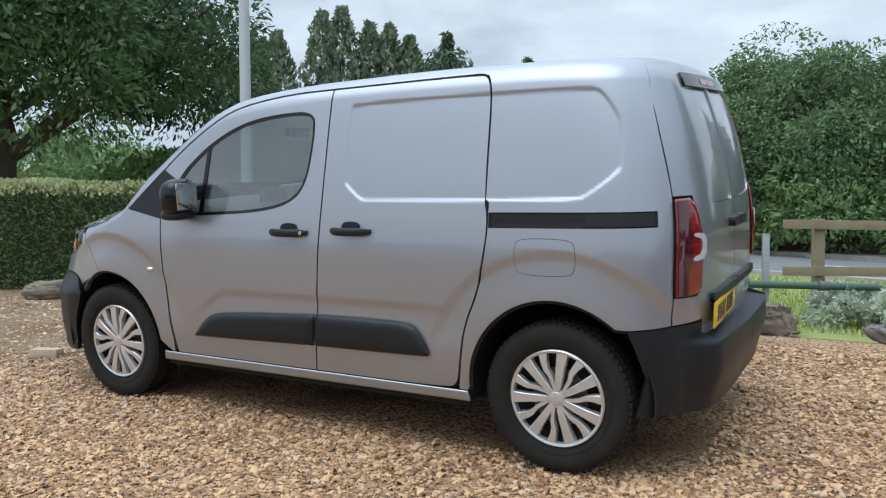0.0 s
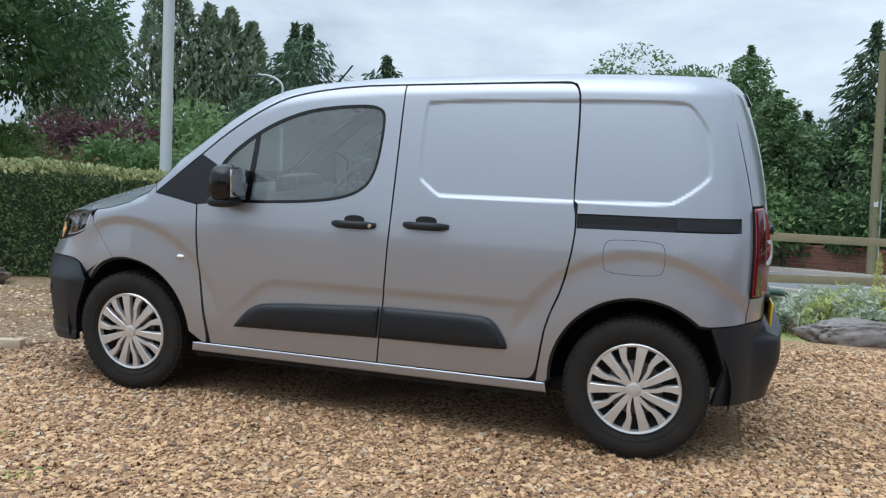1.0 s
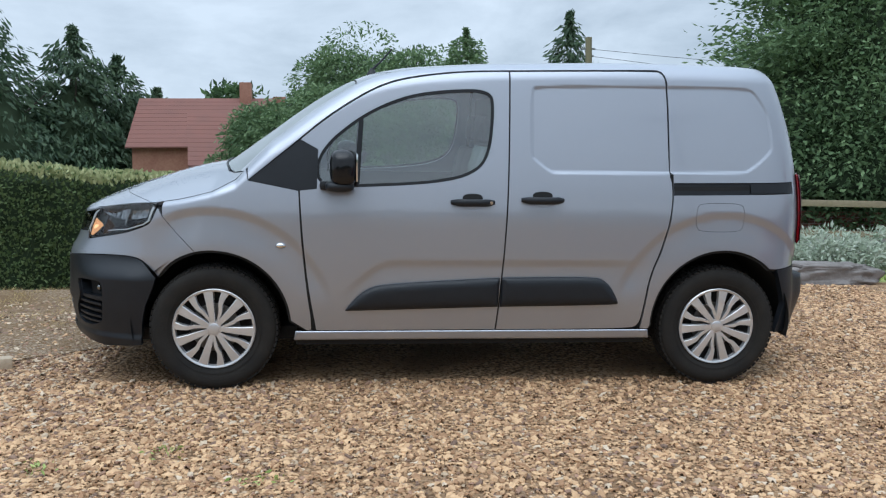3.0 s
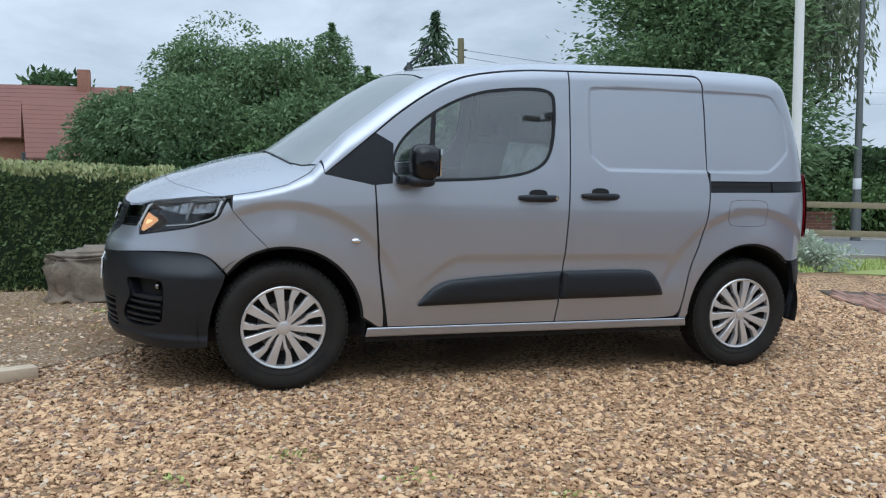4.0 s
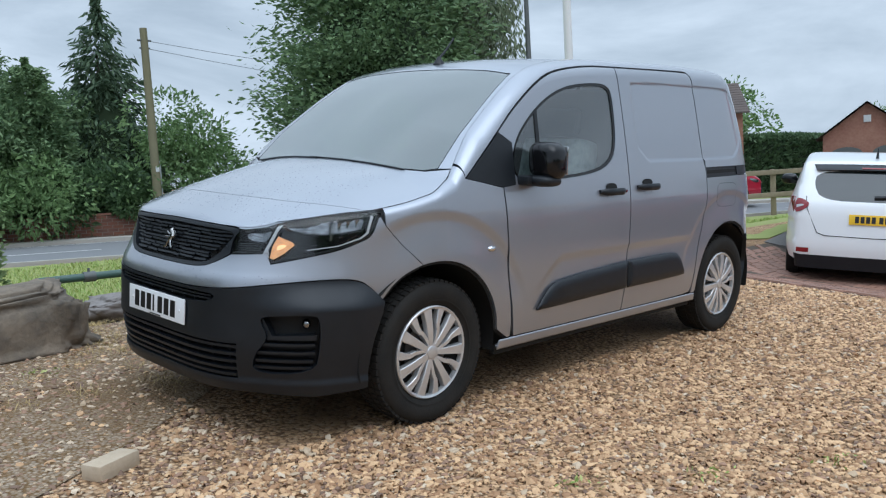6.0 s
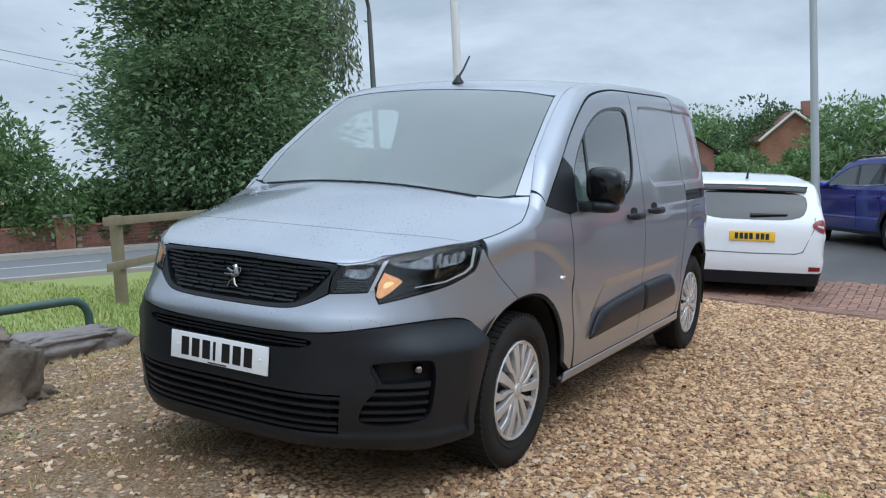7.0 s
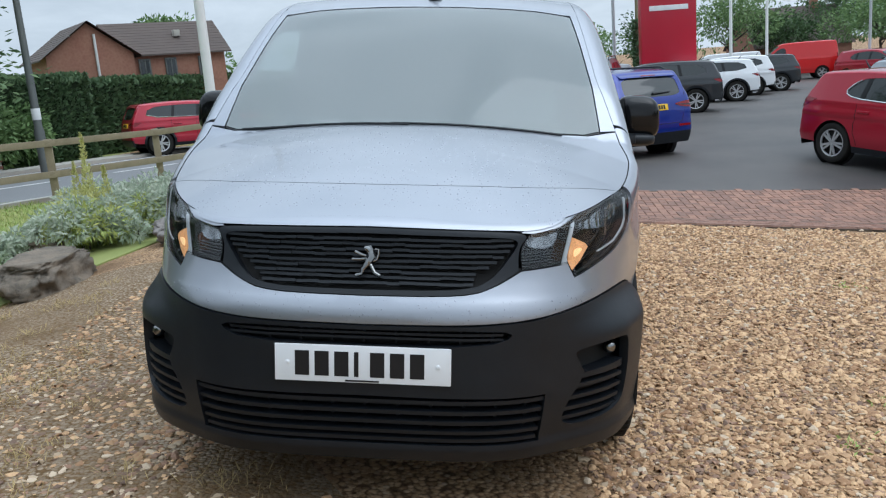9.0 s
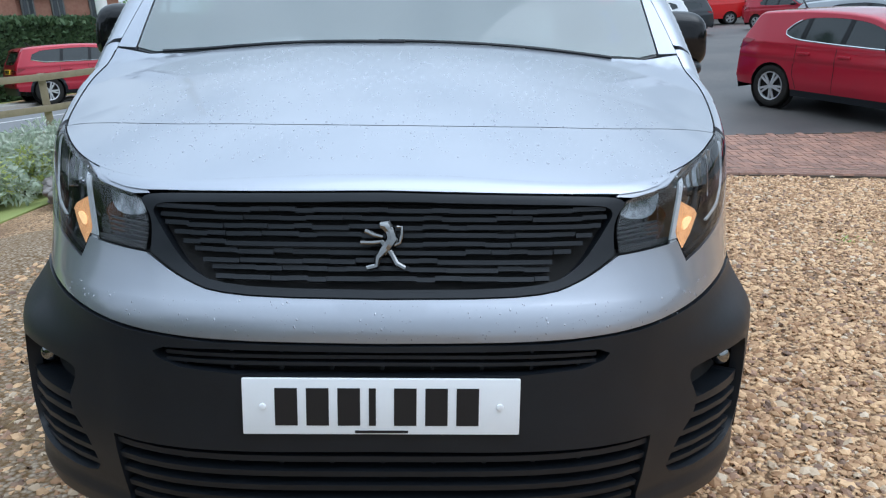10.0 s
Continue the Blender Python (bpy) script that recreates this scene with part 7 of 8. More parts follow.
for a0, a1 in ((-9.0, 1.6), (2.05, 9.0)):
    for b0 in np.arange(a0, a1, 1.0):
        p, q = along_road(b0, 16.36), along_road(min(b0 + 1.0, a1), 16.36)
        m = pose((p[0] + q[0]) / 2, (p[1] + q[1]) / 2, (gz(*p) + gz(*q)) / 2, 0, 0, -24.1)
        w = min(1.0, a1 - b0) / 2
        part("mortar_core", boxed(-w, w, -0.043, 0.043, -0.2, 0.545), KERB, wall, "", m)
        part("coping", boxed(-w, w, -0.075, 0.075, 0.56, 0.61, 0.01), WALL_BRICK, wall, "", m)
p = along_road(1.8, 16.35)
part("brick_pier", boxed(-0.2, 0.2, -0.2, 0.2, -0.2, 0.78, 0.01), WALL_BRICK, wall, "", pose(p[0], p[1], gz(*p), 0, 0, -24.1))
part("pier_cap", boxed(-0.24, 0.24, -0.24, 0.24, 0.78, 0.84, 0.015), KERB, wall, "", pose(p[0], p[1], gz(*p), 0, 0, -24.1))


def gable_block(t, x0, x1, y0, y1, z0, eave, ridge, roof, along="x", over=0.18, wall_mat=WALL_BRICK):
    """Walls up to two gables, and a pitched roof of two slabs with courses of tiles."""
    bm = bmesh.new()
    if along == "x":
        ends = [(x, [(x, y0, z0), (x, y1, z0), (x, y1, eave), (x, (y0 + y1) / 2, ridge), (x, y0, eave)]) for x in (x0, x1)]
    else:
        ends = [(y, [(x0, y, z0), (x1, y, z0), (x1, y, eave), ((x0 + x1) / 2, y, ridge), (x0, y, eave)]) for y in (y0, y1)]
    va = [[bm.verts.new(p) for p in pts] for _, pts in ends]
    bm.faces.new(va[0]), bm.faces.new(va[1])
    for i in range(5):
        j = (i + 1) % 5
        if i not in (2, 3):
            bm.faces.new((va[0][i], va[0][j], va[1][j], va[1][i]))
    part("wall", bm, wall_mat, t)
    for s in (-1, 1):
        bm = bmesh.new()
        n = 12
        half = (y1 - y0) / 2 if along == "x" else (x1 - x0) / 2
        mid = (y0 + y1) / 2 if along == "x" else (x0 + x1) / 2
        rise = ridge - eave
        for k in range(n):
            f0, f1 = k / n, (k + 1) / n
            h0, h1 = half * (1 - f0) + over * (1 - f0), half * (1 - f1) + over * (1 - f1)
            za, zb = ridge - rise * h0 / half + 0.06, ridge - rise * h1 / half + 0.05
            lo, hi = (x0 - over, x1 + over) if along == "x" else (y0 - over, y1 + over)
            quad = [(lo, mid + s * h0, za), (hi, mid + s * h0, za), (hi, mid + s * h1, zb), (lo, mid + s * h1, zb)]
            low = [(lo, mid + s * h0, za - (0.01 if k else 0.05)), (hi, mid + s * h0, za - (0.01 if k else 0.05))]
            if along != "x":
                quad, low = [(b, a, c) for a, b, c in quad], [(b, a, c) for a, b, c in low]
            v = [bm.verts.new(q) for q in quad]
            w = [bm.verts.new(q) for q in low]
            bm.faces.new(v), bm.faces.new((w[0], w[1], v[1], v[0]))
        bmesh.ops.remove_doubles(bm, verts=bm.verts, dist=0.002)
        part("roof", bm, roof, t)
    return t


def opening(t, m, w, h, glass=DARK_GLASS, name="window"):
    win = put(name, None, t, "", m)
    part("frame", boxed(-w / 2 - 0.05, w / 2 + 0.05, -0.05, 0.02, -0.05, h + 0.05, 0.01), LAMP_DARK if name == "window" else PALE, win)
    part("pane", boxed(-w / 2, w / 2, -0.06, -0.045, 0.0, h), glass, win)
    part("mullion", boxed(-0.02, 0.02, -0.07, -0.05, 0, h), LAMP_DARK, win)
    part("sill", boxed(-w / 2 - 0.08, w / 2 + 0.08, -0.09, 0.0, -0.1, -0.05, 0.01), KERB, win)
    return win


house = thing("brick_house", "red brick house with a dark tiled roof behind a hedge", "house", m=pose(22.54, 11.84, gz(22, 11), 0, 0, -50))
gable_block(house, -0.2, 3.1, -1.0, 1.4, -0.5, 2.85, 3.75, ROOF_TILE, "x")
gable_block(house, -2.3, 0.1, -1.6, 1.7, -0.5, 2.83, 3.72, ROOF_TILE, "y")
for x in (0.55, 1.35, 2.4):
    opening(house, pose(x, -1.005, 2.0), 0.26, 0.6)
opening(house, pose(3.105, 0.1, 2.0, 0, 0, 90), 0.4, 0.6)
part("white_downpipe", tube([(-0.95, -1.66, -0.4), (-0.95, -1.66, 3.4)], 0.04, 8), PALE, house)
part("white_downpipe", tube([(0.2, -1.08, -0.4), (0.2, -1.08, 2.9)], 0.04, 8), LAMP_DARK, house)
part("roof_vent", boxed(1.7, 1.9, -0.6, -0.4, 3.3, 3.5, 0.02), KERB, house)

garage = thing("brick_garage", "brick double garage with two dark arched doors", "garage", m=pose(24.95, 5.4, gz(25, 6), 0, 0, -73))
gable_block(garage, -1.2, 1.2, -1.2, 2.0, -0.4, 1.95, 2.85, ROOF_TILE, "y")
for x in (-0.56, 0.56):
    bm = bmesh.new()
    prof = [(x - 0.43, -0.3), (x + 0.43, -0.3), (x + 0.43, 1.4)] + [(x + 0.43 * math.cos(q), 1.4 + 0.2 * math.sin(q)) for q in np.linspace(0.2, 2.94, 9)] + [(x - 0.43, 1.4)]
    r0, r1 = [bm.verts.new((a, -1.26, b)) for a, b in prof], [bm.verts.new((a, -1.1, b)) for a, b in prof]
    bm.faces.new(r0)
    for i in range(len(prof)):
        j = (i + 1) % len(prof)
        bm.faces.new((r0[i], r0[j], r1[j], r1[i]))
    part("garage_door", bm, LAMP_DARK, garage, "dark arched garage door")
part("gable_plaque", boxed(-0.1, 0.1, -1.235, -1.19, 2.3, 2.5, 0.01), PALE, garage)

for x, y, w, d, e, r, turn, roof, lab in ((45, 5.0, 3.2, 4, 2.9, 4.2, -70, RED_TILE, "distant brick house with a steep orange gable"), (47.5, -1.7, 2.2, 4, 2.6, 3.9, -80, ROOF_TILE, "distant brick house with white bargeboards"), (-4.4, 26.0, 4.5, 4, 2.6, 4.3, 0, RED_TILE, "brick house with a red tiled roof among trees"), (-2.7, 23.0, 3.4, 3.6, 1.9, 3.5, 10, RED_TILE, "house with a weathered red tiled roof behind trees"), (-45, 31, 4.6, 4, 2.6, 4.2, 40, RED_TILE, "distant brick house with white gable boards"), (-41, 34, 5, 4, 2.6, 4.1, 40, ROOF_TILE, "distant brick house with a chimney"), (62, -20, 7, 5, 2.0, 4.6, -80, ROOF_TILE, "distant house with a brown tiled roof")):
    t = thing("distant_house", lab, "house", "houses in the distance", pose(x, y, gz(x, y), 0, 0, turn))
    gable_block(t, -w / 2, w / 2, -d / 2, d / 2, -0.5, e, r, roof, "x" if "gable" not in lab and "white" not in lab else "y")
    part("chimney", boxed(w * 0.25, w * 0.25 + 0.4, -0.25, 0.25, r - 0.6, r + 0.6, 0.02), WALL_BRICK, t)
    if "white" in lab or "gable" in lab:
        for s in (-1, 1):
            part("bargeboard", tube([(s * (w / 2 + 0.15), -d / 2 - 0.2, e - 0.1), (0, -d / 2 - 0.2, r)], 0.07, 6), PALE, t)
    opening(t, pose(0, -d / 2 - 0.01, 1.2), 0.7, 0.8)
low_fence = thing("timber_fence", "old low timber panel fence beyond the lot", "fence")
for k in range(9):
    x, y = 19.5 + k * 0.55, 3.2 - k * 0.42
    part("fence_post", boxed(-0.06, 0.06, -0.06, 0.06, -0.2, 1.0, 0.01), WOOD, low_fence, "", spot(x, y))
    for z in (0.35, 0.75):
        part("fence_rail", boxed(-0.37, 0.37, -0.025, 0.025, z, z + 0.16, 0.01), WOOD, low_fence, "", spot(x + 0.27, y - 0.21, rz=-37))

# ---- the red totem sign ----
sign = thing("totem_sign", "tall red dealership totem sign with a white ring emblem", "sign", m=pose(29.6, -6.05, gz(29.6, -6.05), 0, 0, -78))
part("sign_panel", boxed(-1.06, 1.06, -0.16, 0.16, -0.1, 7.4, 0.04), SIGN_RED, sign)
part("emblem_ring", lathe([(0.74, -0.155), (0.75, -0.185), (0.80, -0.19), (0.83, -0.155)], 48), material("dark_red_rim", (0.25, 0.006, 0.02), 0.4), sign, "", pose(0, 0, 4.62))
part("emblem_disc", lathe([(0.0, -0.170), (0.735, -0.170), (0.74, -0.155)], 48), SIGN_WHITE, sign, "", pose(0, 0, 4.62))
shape = bmesh.new()
field = [(0.72, 4.50), (0.60, 4.20), (0.30, 3.95), (-0.10, 3.90), (-0.25, 4.05), (-0.62, 4.22), (-0.70, 4.42), (-0.30, 4.45), (-0.18, 4.62), (-0.05, 4.92), (0.16, 5.05), (0.20, 5.20), (0.32, 5.05), (0.58, 4.98), (0.52, 4.84), (0.30, 4.86), (0.30, 4.62), (0.45, 4.50)]
rows = [[shape.verts.new((x, y, z)) for x, z in field] for y in (-0.182, -0.168)]
shape.faces.new(rows[0]), shape.faces.new(rows[1][::-1])
for k in range(len(field)):
    shape.faces.new((rows[0][k], rows[1][k], rows[1][(k + 1) % len(field)], rows[0][(k + 1) % len(field)]))
part("emblem_field", shape, SIGN_RED, sign)
part("name_bar", boxed(-0.74, 0.74, -0.178, -0.155, 3.40, 3.58, 0.006), SIGN_WHITE, sign, "white strip under the emblem")


# ---- a floodlight mast on the side of the lot that the van's windows mirror ----
foot = SLOPE @ Vector((6.95, -11.2, 6.5))
mast = thing("floodlight_mast", "dark lot floodlight mast with two lamp heads", "lamp", m=pose(foot.x, foot.y, gz(foot.x, foot.y), 0, 0, 12))
tall = foot.z - gz(foot.x, foot.y)
part("mast_pole", lathe([(0.085, -0.1), (0.08, 1.0), (0.055, 1.05), (0.05, tall - 0.1), (0.0, tall - 0.1)], 16, "z"), LAMP_DARK, mast)
part("cross_arm", boxed(-0.42, 0.42, -0.03, 0.03, tall - 0.12, tall - 0.06, 0.01), LAMP_DARK, mast)
part("sensor_box", boxed(-0.16, 0.16, -0.08, 0.08, tall - 0.03, tall + 0.12, 0.02), LAMP_DARK, mast)
for k in (-1, 1):
    head = boxed(-0.17, 0.17, -0.10, 0.14, -0.05, 0.05, 0.03)
    part("lamp_head", head, LAMP_DARK, mast, "", pose(k * 0.45, 0, tall - 0.04, 0, -k * 12, 0))
# ---- parked vehicles ----
def car_paint(name, c, metal=0.3):
    return material(name, c, 0.3, metal, tuple(v * 0.93 for v in c), 700, 2000, coat=0.8, contrast=0.3)


WHITE_PAINT = car_paint("white_car_paint", (0.80, 0.81, 0.82), 0.0)
BLUE_PAINT = car_paint("blue_car_paint", (0.004, 0.024, 0.235), 0.3)
RED_PAINT = car_paint("red_car_paint", (0.40, 0.006, 0.026), 0.25)
BRIGHT_RED = car_paint("bright_red_van_paint", (0.62, 0.012, 0.012), 0.0)
DARK_PAINT = car_paint("dark_grey_car_paint", (0.035, 0.038, 0.042), 0.4)
MID_PAINT = car_paint("mid_grey_car_paint", (0.13, 0.14, 0.15), 0.5)
SILVER_PAINT = car_paint("silver_car_paint", (0.40, 0.42, 0.44), 0.6)

SHAPES = {  # from the tail to the nose: shares of length, and of height for roof and bonnet; then the rear glass, the screen, the side glass and its pillars
    "hatch": ([0.008, 0.0, 0.004, 0.012, 0.028, 0.050, 0.085, 0.13, 0.30, 0.48, 0.60, 0.755, 0.79, 0.90, 0.965, 0.995, 1.0], [0.14, 0.30, 0.46, 0.60, 0.70, 0.80, 0.935, 0.970, 1.0, 0.995, 0.94, 0.705, 0.675, 0.63, 0.55, 0.45, 0.20], (0.665, 0.885, 0.80, 0.66), (0.612, 0.752), ((0.205, 0.715), (0.27, 0.900), (0.36, 0.932), (0.50, 0.932), (0.595, 0.878), (0.718, 0.693), (0.70, 0.676), (0.45, 0.686)), (0.30, 0.465)),
    "suv": ([0.012, 0.0, 0.004, 0.010, 0.022, 0.042, 0.070, 0.11, 0.30, 0.48, 0.585, 0.725, 0.76, 0.90, 0.965, 0.995, 1.0], [0.18, 0.32, 0.46, 0.58, 0.69, 0.80, 0.935, 0.975, 1.0, 0.99, 0.94, 0.715, 0.685, 0.655, 0.58, 0.47, 0.20], (0.695, 0.900, 0.80, 0.76), (0.598, 0.722), ((0.105, 0.715), (0.135, 0.895), (0.30, 0.925), (0.48, 0.922), (0.58, 0.868), (0.690, 0.705), (0.67, 0.692), (0.45, 0.695)), (0.285, 0.455)),
    "van": ([0.006, 0.0, 0.004, 0.008, 0.014, 0.022, 0.035, 0.07, 0.30, 0.55, 0.66, 0.82, 0.86, 0.93, 0.975, 0.995, 1.0], [0.16, 0.30, 0.45, 0.60, 0.75, 0.88, 0.965, 0.99, 1.0, 0.99, 0.95, 0.66, 0.63, 0.56, 0.48, 0.38, 0.18], None, (0.675, 0.815), ((0.585, 0.62), (0.59, 0.86), (0.66, 0.86), (0.775, 0.635), (0.74, 0.60)), ()),
}


def car(name, label, category, m, paint, L, W, H, shape="hatch", wheel_r=0.32, plate=True, group="", rails=False, bright=False, near=True):
    """A parked car: sides and top as skins over two smooth surfaces, with arches and windows cut through."""
    t = thing(name, label, category, group, m)
    xs, zs, rear_glass, screen_x, side_glass, pillars = SHAPES[shape]
    xs, zs = np.array(xs) * L, np.array(zs) * H
    k = np.linspace(0, len(xs) - 1, 240)
    px, pz = blend(k, range(len(xs)), xs), blend(k, range(len(zs)), zs)
    uu = np.concatenate([[0], np.cumsum(np.hypot(np.diff(px), np.diff(pz)))])
    tx, tz = np.gradient(px, uu), np.gradient(pz, uu)
    n = np.hypot(tx, tz)
    nx, nz = -tz / n, tx / n
    r, belt, zb = 0.06, 0.64 * H, float(zs[0])
    grid = 0.05 if near else 0.10

    def flank(x, z):
        """Half the breadth at a place on the side."""
        p = 1 - 0.13 * np.clip(1 - x / (0.14 * L), 0, 1) ** 2 - 0.20 * np.clip((x - 0.82 * L) / (0.18 * L), 0, 1) ** 2
        low = 0.05 * smooth((0.34 * H - z) / (0.25 * H)) + 0.014 * smooth((z - 0.54 * H) / (0.10 * H))
        crease = 0.010 * smooth((z - 0.50 * H) / 0.03) * smooth((0.60 * H - z) / 0.10) + 0.008 * smooth((0.36 * H - z) / 0.02) * smooth((z - 0.2 * H) / 0.1)
        return W / 2 * p * (1 - low) + crease - (0.30 if shape != "van" else 0.10) * np.maximum(z - belt, 0)

    ex, ez = px - nx * r, pz - nz * r
    half = flank(ex, ez)

    def shell(u, y, lift=0.0):
        u, y = np.broadcast_arrays(np.asarray(u, float), np.asarray(y, float))
        h = np.interp(u, uu, half)
        v = np.clip(np.abs(y) / h, 0, 1)
        a = np.clip((v * h - (h - 1.6 * r)) / (1.6 * r), 0, 1)
        off = lift - r * (1 - np.sqrt(1 - a * a)) * 0.75 - 0.25 * r * v ** 2
        return np.stack([np.interp(u, uu, px) + np.interp(u, uu, nx) * off, np.clip(y, -h, h), np.interp(u, uu, pz) + np.interp(u, uu, nz) * off], -1)

    def side(x, z, lift=0.0):
        x, z = np.broadcast_arrays(np.asarray(x, float), np.asarray(z, float))
        return np.stack([x, -flank(x, z) - lift, z], -1)

    def top_band(nm, u0, u1, mat, holes=(), lb="", **kw):
        ring = [(u, -float(np.interp(u, uu, half))) for u in np.linspace(u0, u1, 40)]
        return put(nm, sheet(nm, shell, ring + [(u, -y) for u, y in ring[::-1]], mat, grid=grid, gap=0.0, flange=0.004, lip=False, holes=holes, **kw), t, lb)

    def pair(nm, surf, outline, mat, parent=None, lb="", **kw):
        kw = {"grid": grid, "gap": 0.0, "flange": 0.006, "lip": False, **kw}
        for flip in (False, True):
            put(nm, sheet(nm, surf, outline, mat, mirror=flip, **kw), parent or t, lb)

    roof_at = int(np.argmax(pz))
    u_z = lambda z: float(np.interp(z * H, pz[:roof_at], uu[:roof_at]))
    u_x = lambda x: float(np.interp(x * L, px[roof_at // 2:], uu[roof_at // 2:]))
    # top: rear apron, tailgate, roof, screen, bonnet
    skirt = u_z(0.305 if shape == "suv" else 0.245)
    top_band("rear_bumper", 0.0, skirt, BLACK_PLASTIC)
    u0, u1 = u_x(screen_x[0]), u_x(screen_x[1])
    edge = lambda u, f: float(np.interp(u, uu, half)) * f
    holes = []
    if rear_glass:
        z0, z1, f0, f1 = rear_glass
        a, b, c = u_z(z0), u_z((z0 + z1) / 2), u_z(z1)
        rear = chaikin([(a, -edge(a, f1)), (b, -edge(b, f0)), (c, -edge(c, f0 * 0.98)), (c + 0.01, 0.0), (c, edge(c, f0 * 0.98)), (b, edge(b, f0)), (a, edge(a, f1)), (a - 0.01, 0.0)], 2)
        holes = [rear]
    top_band("upper_body", skirt, u0, paint, holes)
    top_band("windscreen", u0, u1, DARK_GLASS)
    top_band("bonnet", u1, u_x(0.995), paint)
    top_band("front_bumper", u_x(0.995), uu[-1], BLACK_PLASTIC)
    if rear_glass:
        put("rear_window", sheet("rear_window", shell, rear, DARK_GLASS, grid=grid, gap=0.0, lift=-0.006, flange=0.0), t)
        c = u_z(rear_glass[1])
        put("spoiler", sheet("spoiler", shell, [(c - 0.005, -edge(c, 0.80)), (c + 0.10, -edge(c, 0.84)), (c + 0.10, edge(c, 0.84)), (c - 0.005, edge(c, 0.80))], paint if shape == "suv" else GLOSS_BLACK, grid=grid, gap=0.0, lift=lambda u, y: 0.004 + 0.03 * smooth((c + 0.08 - u) / 0.08), flange=0.02, lip=False), t)
        put("brake_lamp", sheet("brake_lamp", shell, [(c + 0.012, -0.16), (c + 0.028, -0.16), (c + 0.028, 0.16), (c + 0.012, 0.16)], RED_LENS, grid=grid, gap=0.0, lift=0.036, flange=0.01, lip=False), t)
        a = u_z(rear_glass[0])
        wipe = [tuple(shell(a + 0.05 + 0.02 * f, 0.02 - 0.42 * f, 0.012)) for f in (0, 0.3, 0.7, 1.0)]
        part("rear_wiper", tube(wipe, [0.022, 0.02, 0.012, 0.008], 6), BLACK_PLASTIC, t)
        gate = [tuple(shell(u, y, 0.001)) for u, y in ((a + 0.05, -edge(a, 0.86)), (u_z(0.60), -edge(a, 0.84)), (u_z(0.42), -edge(a, 0.70)), (u_z(0.40), -edge(a, 0.60)), (u_z(0.395), 0), (u_z(0.40), edge(a, 0.60)), (u_z(0.42), edge(a, 0.70)), (u_z(0.60), edge(a, 0.84)), (a + 0.05, edge(a, 0.86)))]
        part("tailgate_seam", tube(gate, 0.005, 5), SEAL, t)
    # sides, with arches and side glass cut through
    axles = (0.19 * L, 0.785 * L)
    ar, sill = wheel_r * 1.13, zb + 0.10
    rim = [(float(a), float(b)) for a, b in zip(ex, ez)]
    body_low = []
    for ax in axles[::-1]:
        reach_a = math.acos(min(1, (ar * ar - (sill - wheel_r) ** 2) ** 0.5 / ar)) if sill < wheel_r else 0.0
        angs = np.linspace(-reach_a, math.pi + reach_a, 22)
        body_low += [(ax + ar * math.cos(q), wheel_r + ar * math.sin(q)) for q in angs]
    lows = [p for p in rim if p[1] > sill]
    outline = lows + [(lows[-1][0], sill)] + body_low + [(lows[0][0], sill)]
    glass = chaikin([(a * L, b * H) for a, b in side_glass], 1 if shape == "suv" else 2)
    pair("side_panel", side, outline, paint, holes=[glass], grid=grid * 0.8)
    pair("side_glass", side, glass, DARK_GLASS, lift=-0.008, flange=0.0)
    for p in pillars:
        pair("pillar", side, [((p - 0.012) * L, belt + 0.03), ((p + 0.010) * L, belt + 0.03), ((p + 0.028) * L, 0.925 * H), ((p + 0.010) * L, 0.925 * H)], GLOSS_BLACK, lift=-0.003)
    pair("sill", side, [(axles[0] + ar, zb), (axles[1] - ar, zb), (axles[1] - ar, sill), (axles[0] + ar, sill)], BLACK_PLASTIC, lift=-0.004, flange=0.05)
    if shape == "suv":
        for ax in axles:
            arc = [(ax + ar * f * math.cos(q), wheel_r + ar * f * math.sin(q)) for f, qs in ((1.16, np.linspace(0, math.pi, 16)), (1.0, np.linspace(math.pi, 0, 16))) for q in qs]
            pair("arch_moulding", side, arc, BLACK_PLASTIC, lift=0.006)
    part("floor_pan", boxed(0.06 * L, 0.95 * L, -W * 0.36, W * 0.36, zb - 0.02, zb + 0.12, 0.02), DARK, t)
    for s in (1, -1):
        start = min(range(len(glass)), key=lambda i: abs(glass[i][0] - side_glass[1][0] * L) + abs(glass[i][1] - side_glass[1][1] * H))
        if bright:
            line = [glass[(start - i) % len(glass)] for i in range(len(glass))]
            stop = max(range(len(line)), key=lambda i: line[i][0])
            part("window_trim", tube([(x, s * (flank(x, z) + 0.004), z) for x, z in line[:stop]], 0.011, 6), CHROME, t, "bright window trim")
        if near:
            for hx in (pillars or (0.57,)):
                xx = (hx - 0.012) * L
                seam = [(xx, z) for z in np.linspace(sill + 0.02, belt + 0.02, 8)] if hx != (pillars or (0,))[0] else [(max(xx - 0.02, axles[0] + ar * 1.25 * math.cos(min(1.4, max(0, (z - wheel_r) / ar)))) if z < wheel_r + ar else xx, z) for z in np.linspace(sill + 0.02, belt + 0.02, 14)]
                part("door_seam", tube([(x, s * (flank(x, z) + 0.001), z) for x, z in seam], 0.0045, 5), SEAL, t)
                part("door_handle", boxed(xx + 0.05, xx + 0.25, *sorted((s * (float(flank(xx + 0.15, 0.575 * H)) - 0.01), s * (float(flank(xx + 0.15, 0.575 * H)) + 0.03))), 0.565 * H, 0.590 * H, 0.010), paint, t)
        mx = side_glass[-2][0] * L - 0.10 if shape != "van" else 0.75 * L
        mir = bmesh.new()
        bmesh.ops.create_icosphere(mir, subdivisions=2, radius=1)
